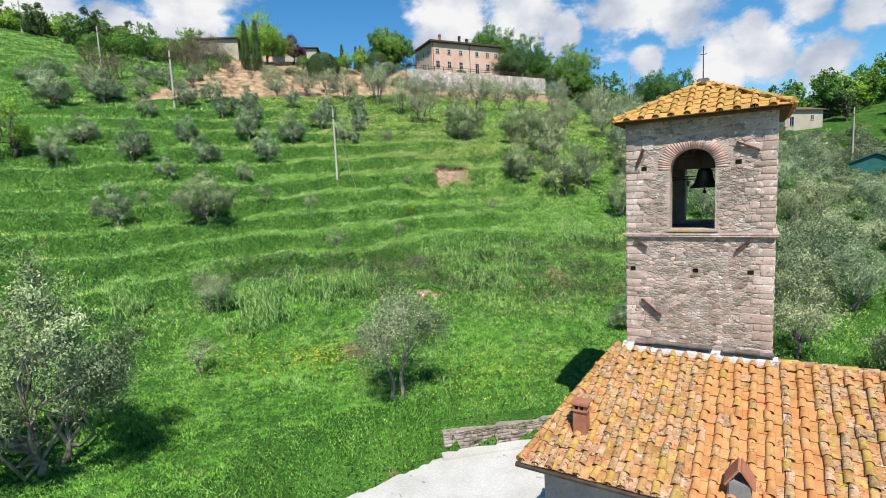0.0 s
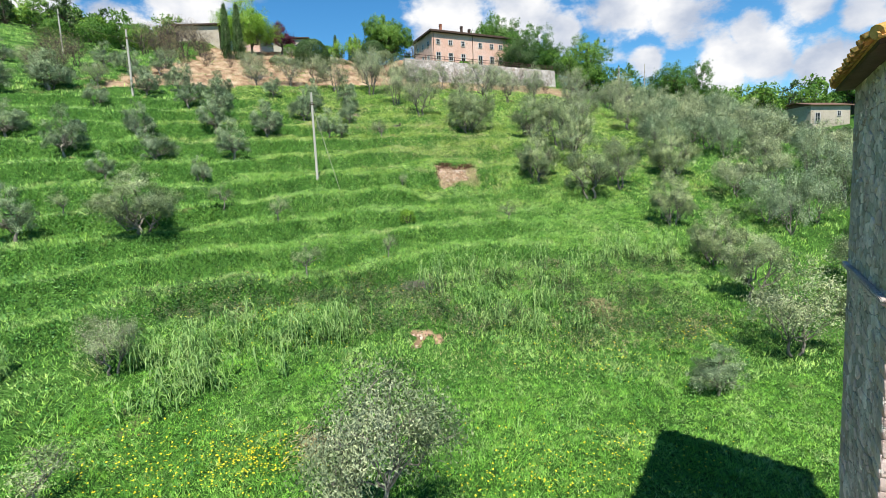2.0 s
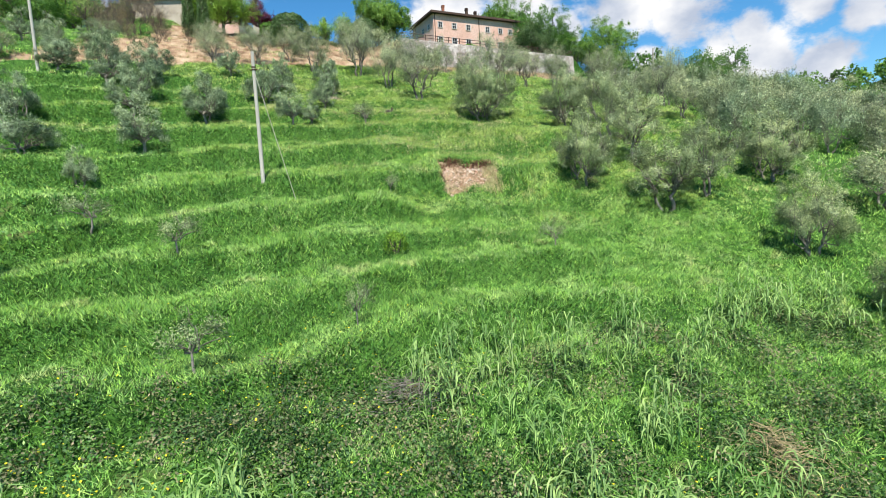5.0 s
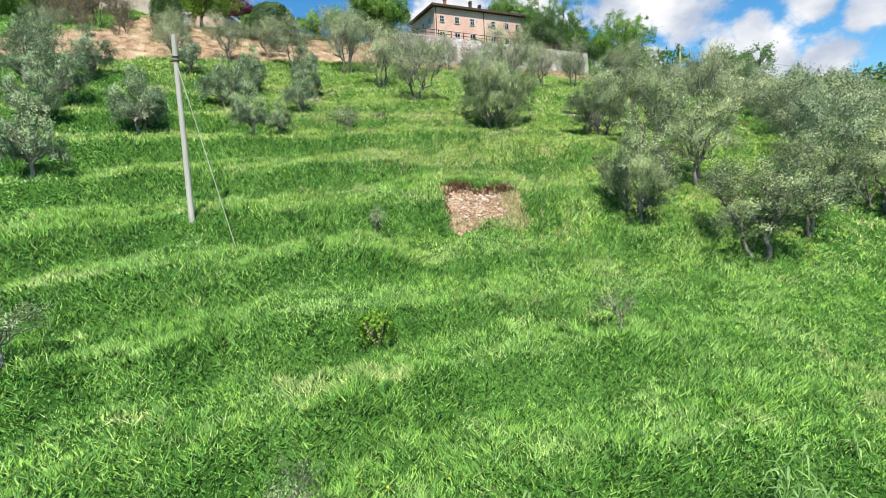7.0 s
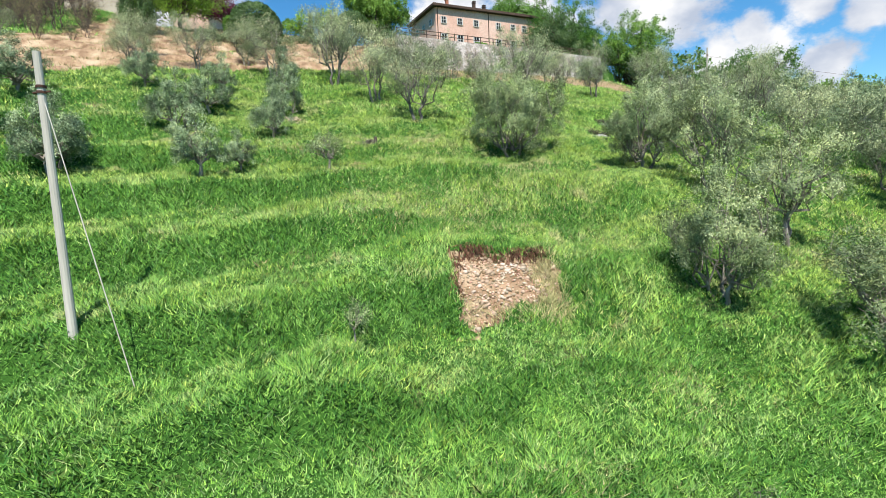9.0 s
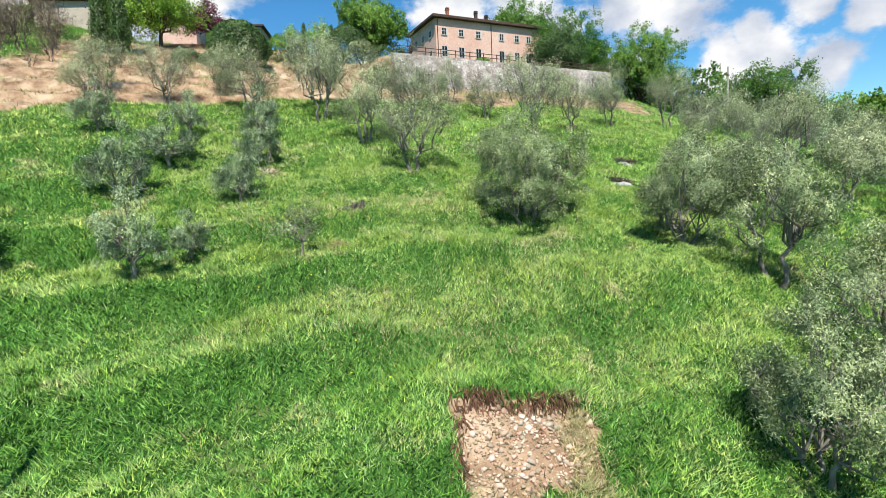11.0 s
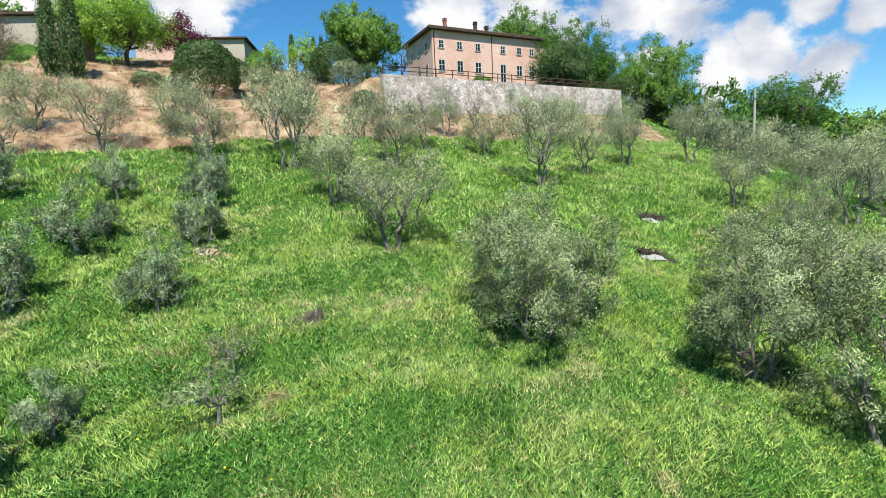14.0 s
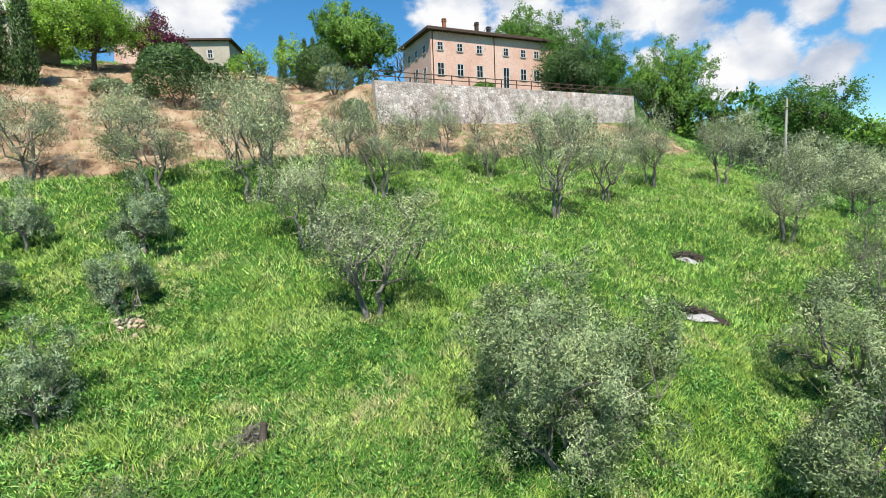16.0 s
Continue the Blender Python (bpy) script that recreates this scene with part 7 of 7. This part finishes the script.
def build_weeds():
    """Broad-leaved weeds in dark clumps, thick on the steep risers of the terraces."""
    rng = np.random.RandomState(13)
    for name, n, x0, x1, y0, y1, per, leaf, wide in (("weeds", 32000, -16, 14, 34, 64, 18, 0.075, 0.21), ("weeds", 17000, -34, 20, 17, 72, 15, 0.10, 0.30)):
        x, y = rng.uniform(x0, x1, n), rng.uniform(y0, y1, n)
        f, amount = terrace(x, y, slope_base(x, y))
        rise, along = slip_bank(x, y)
        on_bank = smooth(0.5, 0.66, f) * smooth(1.0, 0.93, f) * amount * (1 - along) + along * smooth(52.0, 53.4, y) * smooth(56.2, 55.3, y)
        want = 0.9 * on_bank + 0.75 * smooth(0.25, 0.9, waves(x, y, 4.2, 41) + 0.6 * waves(x, y, 1.3, 42)) * smooth(26, 30, y) + 0.06
        keep = free_ground(x, y) & (rng.uniform(0, 1, n) < want) & (soil_mask(x, y) < 0.5)
        if leaf > 0.07:
            keep &= ~((x > -16) & (x < 14) & (y > 34) & (y < 64))
        v, nrm = leaf_clumps(rng, x[keep], y[keep], per, wide, 0.24, leaf)
        ob = obj_from(name, v, facing(v, 4, nrm), M["weed"], normals=np.repeat(nrm, 4, 0))
        chance_per_tuft(ob, rng, keep.sum(), per * 4)
        tagged(ob, "dark leafy clumps of weeds and nettles on the terrace banks", "weeds", kind="stuff")


build_weeds()


REED_BEDS = [(-12.3, 27.4, 50), (-10.3, 28.4, 70), (-9.3, 30.2, 30), (-9.4, 26.4, 50), (-7.4, 30.3, 40), (-6.1, 31.0, 60), (-5.0, 31.4, 40), (-6.8, 27.9, 12), (-10.2, 25.4, 20), (-0.7, 37.8, 16), (1.1, 38.0, 16),
             (2.9, 38.4, 10), (5.5, 39.0, 14), (7.9, 39.3, 14), (9.8, 40.2, 26), (12.0, 41.0, 30), (14.2, 41.8, 20), (13.7, 40.0, 14), (-0.8, 35.1, 16), (1.5, 35.1, 22), (4.9, 34.9, 30), (1.8, 32.5, 22), (4.0, 32.3, 26),
             (6.3, 32.7, 20), (-1.0, 36.6, 16), (0.6, 37.0, 12), (2.8, 37.2, 16), (4.9, 37.8, 14), (6.4, 37.6, 14), (10.6, 40.8, 24), (-16.5, 25.6, 40), (-19.5, 24.4, 40)]  # x, y, canes


def build_reeds():
    """Bunches of upright canes with long arching leaves along the lowest banks."""
    rng = np.random.RandomState(14)
    vs, fs = [], []
    for bx, by, count in REED_BEDS:
        for _ in range(int(count * 0.6)):
            x, y = bx + rng.normal(0, 0.5), by + rng.normal(0, 0.5)
            if scar_low(x, y) > 0.2 or not free_ground(np.array([x]), np.array([y]))[0]:
                continue
            tall = rng.uniform(0.5, 1.75)
            top = np.array([rng.normal(0, 0.13), rng.normal(0, 0.13), tall])
            base = np.array([x, y, float(height(x, y)) - 0.05])
            k, w = len(vs), 0.017
            vs += [base + (-w, 0, 0), base + (w, 0, 0), base + top + (w * 0.4, 0, 0), base + top - (w * 0.4, 0, 0)]
            fs.append((k, k + 1, k + 2, k + 3))
            for _ in range(rng.randint(6, 10)):
                t = rng.uniform(0.15, 1.0)
                a = rng.uniform(0, 6.283)
                d = np.array([math.cos(a), math.sin(a), 0])
                s = np.array([-math.sin(a), math.cos(a), 0]) * 0.024
                ln = rng.uniform(0.28, 0.6)
                p0 = base + top * t
                p1 = p0 + d * ln * 0.38 + (0, 0, ln * 0.5)
                p2 = p0 + d * ln * 0.75 + (0, 0, ln * 0.42)
                p3 = p0 + d * ln + (0, 0, ln * rng.uniform(-0.25, 0.2))
                k = len(vs)
                vs += [p0 - s * 0.5, p0 + s * 0.5, p1 + s, p1 - s, p2 + s * 0.8, p2 - s * 0.8, p3 + s * 0.1, p3 - s * 0.1]
                fs += [(k, k + 1, k + 2, k + 3), (k + 3, k + 2, k + 4, k + 5), (k + 5, k + 4, k + 6, k + 7)]
    tagged(obj_from("reeds", vs, fs, M["reed"]), "tall pale green reeds with arching leaves on the low banks", "reeds", kind="stuff")


build_reeds()

BRAMBLES = [(-4.4, 36.0), (-2.7, 35.1), (-1.8, 36.3), (-4.5, 33.7), (-6.0, 34.4), (5.8, 39.3), (9.4, 38.7), (12.2, 40.6), (13.3, 39.6), (9.1, 36.1), (10.7, 36.2), (7.2, 35.0), (8.5, 33.6), (10.7, 32.8), (12.5, 33.7),
            (6.7, 32.2), (0.4, 32.8), (-3.6, 32.3), (-7.4, 34.2), (-10.7, 33.6), (-11.2, 32.2), (-13.1, 32.0), (2.5, 37.3), (6.3, 37.1), (3.0, 33.6), (-0.8, 33.6)]


def build_brambles():
    """Low thickets of small leaves, dark green and brownish, along the lowest banks."""
    rng = np.random.RandomState(16)
    for mat_name, per_bed, tall, label in (("thicket", 66, 0.52, "dark green bramble thicket on the low bank"), ("bramble", 30, 0.5, "brownish half-dead bramble thicket on the low bank")):
        x = np.concatenate([bx + rng.normal(0, 1.0, per_bed) for bx, _ in BRAMBLES])
        y = np.concatenate([by + rng.normal(0, 0.55, per_bed) for _, by in BRAMBLES])
        keep = free_ground(x, y) & (scar_low(x, y) < 0.2)
        v, nrm = leaf_clumps(rng, x[keep], y[keep], 26, 0.30, tall, 0.085)
        ob = obj_from("bramble", v, facing(v, 4, nrm), M[mat_name], normals=np.repeat(nrm, 4, 0))
        chance_per_tuft(ob, rng, keep.sum(), 26 * 4)
        tagged(ob, label, "bramble", kind="stuff")


build_brambles()


def build_flowers():
    rng = np.random.RandomState(15)
    pts = []
    for bx, by, r, n in FLOWER_BEDS:
        pts.append(np.stack([rng.normal(bx, r, n), rng.normal(by, r * 0.7, n)], -1))
    p = np.concatenate(pts)
    p = p[free_ground(p[:, 0], p[:, 1])]
    m = len(p)
    z = height(p[:, 0], p[:, 1]) + rng.uniform(0.22, 0.42, m)
    c = np.concatenate([p, z[:, None]], 1)
    a = rng.uniform(0, 6.283, m)
    d, s = np.stack([np.cos(a), np.sin(a), rng.normal(0, 0.3, m)], -1) * 0.032, np.stack([-np.sin(a), np.cos(a), rng.normal(0, 0.3, m)], -1) * 0.032
    v = np.stack([c - d, c + s, c + d, c - s], 1).reshape(-1, 3)
    tagged(obj_from("wildflowers", v, np.arange(m * 4).reshape(-1, 4), M["flower"]), "small yellow wildflowers scattered through the meadow", "flowers", kind="stuff")


FLOWER_BEDS = [(-8.4, 22.6, 1.9, 480), (-6.3, 23.2, 0.8, 300), (1.8, 22.6, 1.6, 240), (4.5, 24.0, 1.8, 220), (6.0, 31.0, 2.0, 220), (11.5, 32.5, 1.0, 160), (-8.5, 31.5, 2.0, 260), (-4.0, 36.0, 3.0, 200), (-5.0, 60.0, 2.0, 60)]
build_flowers()

# ---- small things on the slope ----
make_bush("shrub", "small bright yellow-green shrub in the meadow grass", "shrub", -2.9, 44.7, 1.0, 1.1, M["leaf_bright"], 401, 900, (0.09, 0.05), 0.16, group="")
def scatter_stones(name, label, spots, material, rng, kind="stuff", category="stones"):
    """Broken stones, each an irregular faceted lump, joined into one heap."""
    vs, fs = [], []
    base = [(-1, -1, -0.6), (1, -1, -0.6), (1, 1, -0.6), (-1, 1, -0.6), (-0.7, -0.6, 0.7), (0.6, -0.7, 0.6), (0.7, 0.6, 0.8), (-0.6, 0.7, 0.6)]
    quads = [(3, 2, 1, 0), (4, 5, 6, 7), (0, 1, 5, 4), (1, 2, 6, 5), (2, 3, 7, 6), (3, 0, 4, 7)]
    for x, y, s in spots:
        m = Matrix.Translation((x, y, float(height(x, y)) + s * 0.25)) @ Euler((rng.uniform(-0.6, 0.6), rng.uniform(-0.6, 0.6), rng.uniform(0, 6.28))).to_matrix().to_4x4() @ Matrix.Diagonal((s * rng.uniform(0.6, 1.4), s * rng.uniform(0.5, 1.1), s * rng.uniform(0.4, 0.9), 1))
        k = len(vs)
        vs += [m @ Vector((a + rng.uniform(-0.25, 0.25), b + rng.uniform(-0.25, 0.25), c + rng.uniform(-0.2, 0.2))) for a, b, c in base]
        fs += [tuple(k + i for i in q) for q in quads]
    return tagged(obj_from(name, vs, fs, material), label, category, kind=kind)


rng = random.Random(77)
scatter_stones("stones", "pale broken stones in the collapsed earth bank", [(x, y, rng.choice((0.025, 0.035, 0.05, 0.06, 0.09))) for x, y in ((rng.uniform(-0.8, 2.8), rng.uniform(52.4, 55.4)) for _ in range(620)) if scar(x, y) > 0.5], M["scar_stone"], rng)
scatter_stones("clods", "crumbled brown earth in the collapsed bank", [(x, y, rng.choice((0.012, 0.016, 0.022, 0.03, 0.05))) for x, y in ((rng.uniform(-0.8, 2.8), rng.uniform(52.4, 55.4)) for _ in range(2600)) if scar(x, y) > 0.4], M["crumbs"], rng)
scatter_stones("stones", "reddish stones and clods in the small bank slip", [(x, y, rng.uniform(0.03, 0.1)) for x, y in ((rng.uniform(-2.6, 0.4), rng.uniform(30.8, 32.5)) for _ in range(260)) if scar_low(x, y) > 0.4], M["scar_stone"], rng)
scatter_stones("rubble_heap", "low heap of grey rubble in the grass", [(rng.gauss(2.9, 0.6), rng.gauss(84.2, 0.25), rng.uniform(0.06, 0.15)) for _ in range(34)], M["slate"], rng, "", "rubble")
scatter_stones("stones", "sandy clods of earth beside the young tree", [(rng.gauss(-10.4, 0.4), rng.gauss(69.8, 0.2), rng.uniform(0.04, 0.12)) for _ in range(40)], M["scar_stone"], rng)


def sticks(name, label, x, y, r, count, length, thick, material, category, seed, up=0.25, kind=""):
    rng = np.random.RandomState(seed)
    vs, fs = [], []
    for _ in range(count):
        a, d = rng.uniform(0, 6.283), abs(rng.normal(0, r * 0.55))
        px, py = x + d * math.cos(a), y + d * math.sin(a)
        p = np.array([px, py, float(height(px, py)) + rng.uniform(0.03, up) * max(0.15, 1 - d / r)])
        v = rng.normal(0, 1, 3) * (1, 1, 0.3)
        v = v / np.linalg.norm(v) * length * rng.uniform(0.4, 1.1)
        tube(vs, fs, [p - v / 2, p + rng.normal(0, 0.02, 3), p + v / 2], [thick, thick * 0.9, thick * 0.5], 4)
    return tagged(obj_from(name, vs, fs, material), label, category, kind=kind)


sticks("brush_pile", "heap of pale cut twigs lying in the meadow", -4.7, 24.2, 0.9, 260, 0.7, 0.012, M["dry"], "brush pile", 91, kind="stuff")
sticks("brush_pile", "low mat of dead brown twigs around a stump", -5.0, 65.8, 0.6, 180, 0.5, 0.011, M["bark"], "brush pile", 92, 0.3, "stuff")
sticks("brush_pile", "scatter of dry pruned twigs beside a sapling", -5.2, 62.2, 0.9, 160, 0.5, 0.01, M["dry"], "brush pile", 93, 0.2, "stuff")
sticks("bramble", "tangle of grey dead stems on the low bank", 7.5, 34.2, 2.2, 240, 0.9, 0.009, M["dry"], "bramble", 94, 0.7, "stuff")
sticks("bramble", "brownish tangle of dead stems on the low bank", -2.0, 36.0, 1.8, 300, 0.8, 0.009, M["bark"], "bramble", 95, 0.6, "stuff")


def build_roots():
    """Torn brown roots and soil hanging from the upper edge of the slip, coloured dark for the shadow under it."""
    rng = np.random.RandomState(96)
    vs, fs = [], []
    for _ in range(620):
        x = rng.uniform(-0.75, 2.5) if rng.uniform() < 0.8 else rng.uniform(-0.9, -0.5)
        y = 55.36 + rng.normal(0, 0.06) if x > -0.5 else rng.uniform(53.4, 55.3)
        p = np.array([x, y, float(height(x, y)) + rng.uniform(-0.05, 0.12)])
        v = np.array([rng.normal(0, 0.12), -rng.uniform(0.05, 0.28), -rng.uniform(0.05, 0.4)])
        tube(vs, fs, [p, p + v * 0.5 + rng.normal(0, 0.02, 3), p + v], [0.02, 0.016, 0.006], 4)
    tagged(obj_from("roots", vs, fs, M["root"]), "torn brown roots along the upper edge of the slip, dark for the shadow under it", "roots", kind="stuff")


build_roots()


def build_stump(x, y):
    root = tagged(new("tree_stump"), "short dark stump standing in the grass", "stump")
    root.location = (x, y, float(height(x, y)))
    vs, fs = [], []
    tube(vs, fs, [np.array([0, 0, -0.2]), np.array([0.01, 0, 0.2]), np.array([0.04, 0.01, 0.5])], [0.13, 0.1, 0.08], 10)
    obj_from("bark", vs, fs, M["bark_dark"], root, flat=False)
    bm = bmesh.new()
    bmesh.ops.create_circle(bm, cap_ends=True, segments=10, radius=0.079, matrix=Matrix.Translation((0.04, 0.01, 0.498)))
    part("cut_top", bm, M["wood"], root)


build_stump(-4.7, 65.8)


def build_ash(x, y, r, seed):
    """A burnt patch: a low mound of pale ash ringed with charred twigs."""
    root = tagged(new("burnt_patch"), "burnt brushwood patch with pale ash in the grass", "ash patch")
    root.location = (0, 0, 0)
    rng = np.random.RandomState(seed)
    vs, fs, n = [], [], 22
    for j, q in enumerate((1.0, 0.7, 0.35, 0.02)):
        for i in range(n):
            t = 2 * math.pi * i / n
            k = q * r * (1 + 0.18 * math.sin(3 * t + seed) + 0.1 * math.sin(7 * t))
            px, py = x + k * math.cos(t), y + 0.55 * k * math.sin(t)
            vs.append((px, py, float(height(px, py)) + 0.04 + 0.22 * (1 - q)))
    for j in range(3):
        for i in range(n):
            fs.append((j * n + i, j * n + (i + 1) % n, (j + 1) * n + (i + 1) % n, (j + 1) * n + i))
    obj_from("ash", vs, fs, M["ash"], root, "pale grey ash", flat=False)
    vs, fs = [], []
    for q in (1.0, 0.4):
        for i in range(n):
            t = 2 * math.pi * i / n
            k = q * r * (1.75 + 0.25 * math.sin(2 * t + seed) + 0.14 * math.sin(5 * t + 1))
            px, py = x + 0.15 + k * math.cos(t), y + 0.25 + 0.55 * k * math.sin(t)
            vs.append((px, py, float(height(px, py)) + 0.025))
    fs = [(i, (i + 1) % n, n + (i + 1) % n, n + i) for i in range(n)]
    obj_from("scorched_earth", vs, fs, M["char"], root, "black scorched earth", flat=False)
    for k in range(60):
        a = rng.uniform(0.2, 3.0)
        px, py = x + r * rng.uniform(0.7, 1.25) * math.cos(a), y + 0.6 * r * rng.uniform(0.7, 1.3) * math.sin(a)
        p = np.array([px, py, float(height(px, py)) + 0.12 + rng.uniform(0, 0.2)])
        v = rng.normal(0, 1, 3) * (1, 1, 0.5)
        v = v / np.linalg.norm(v) * rng.uniform(0.15, 0.5)
        tv, tf = [], []
        tube(tv, tf, [p - v, p + v], [0.018, 0.01], 5)
        obj_from("charred_stick", tv, tf, M["bark_dark"], root)


build_ash(10.2, 73.5, 0.62, 3)
build_ash(12.5, 79.3, 0.5, 5)
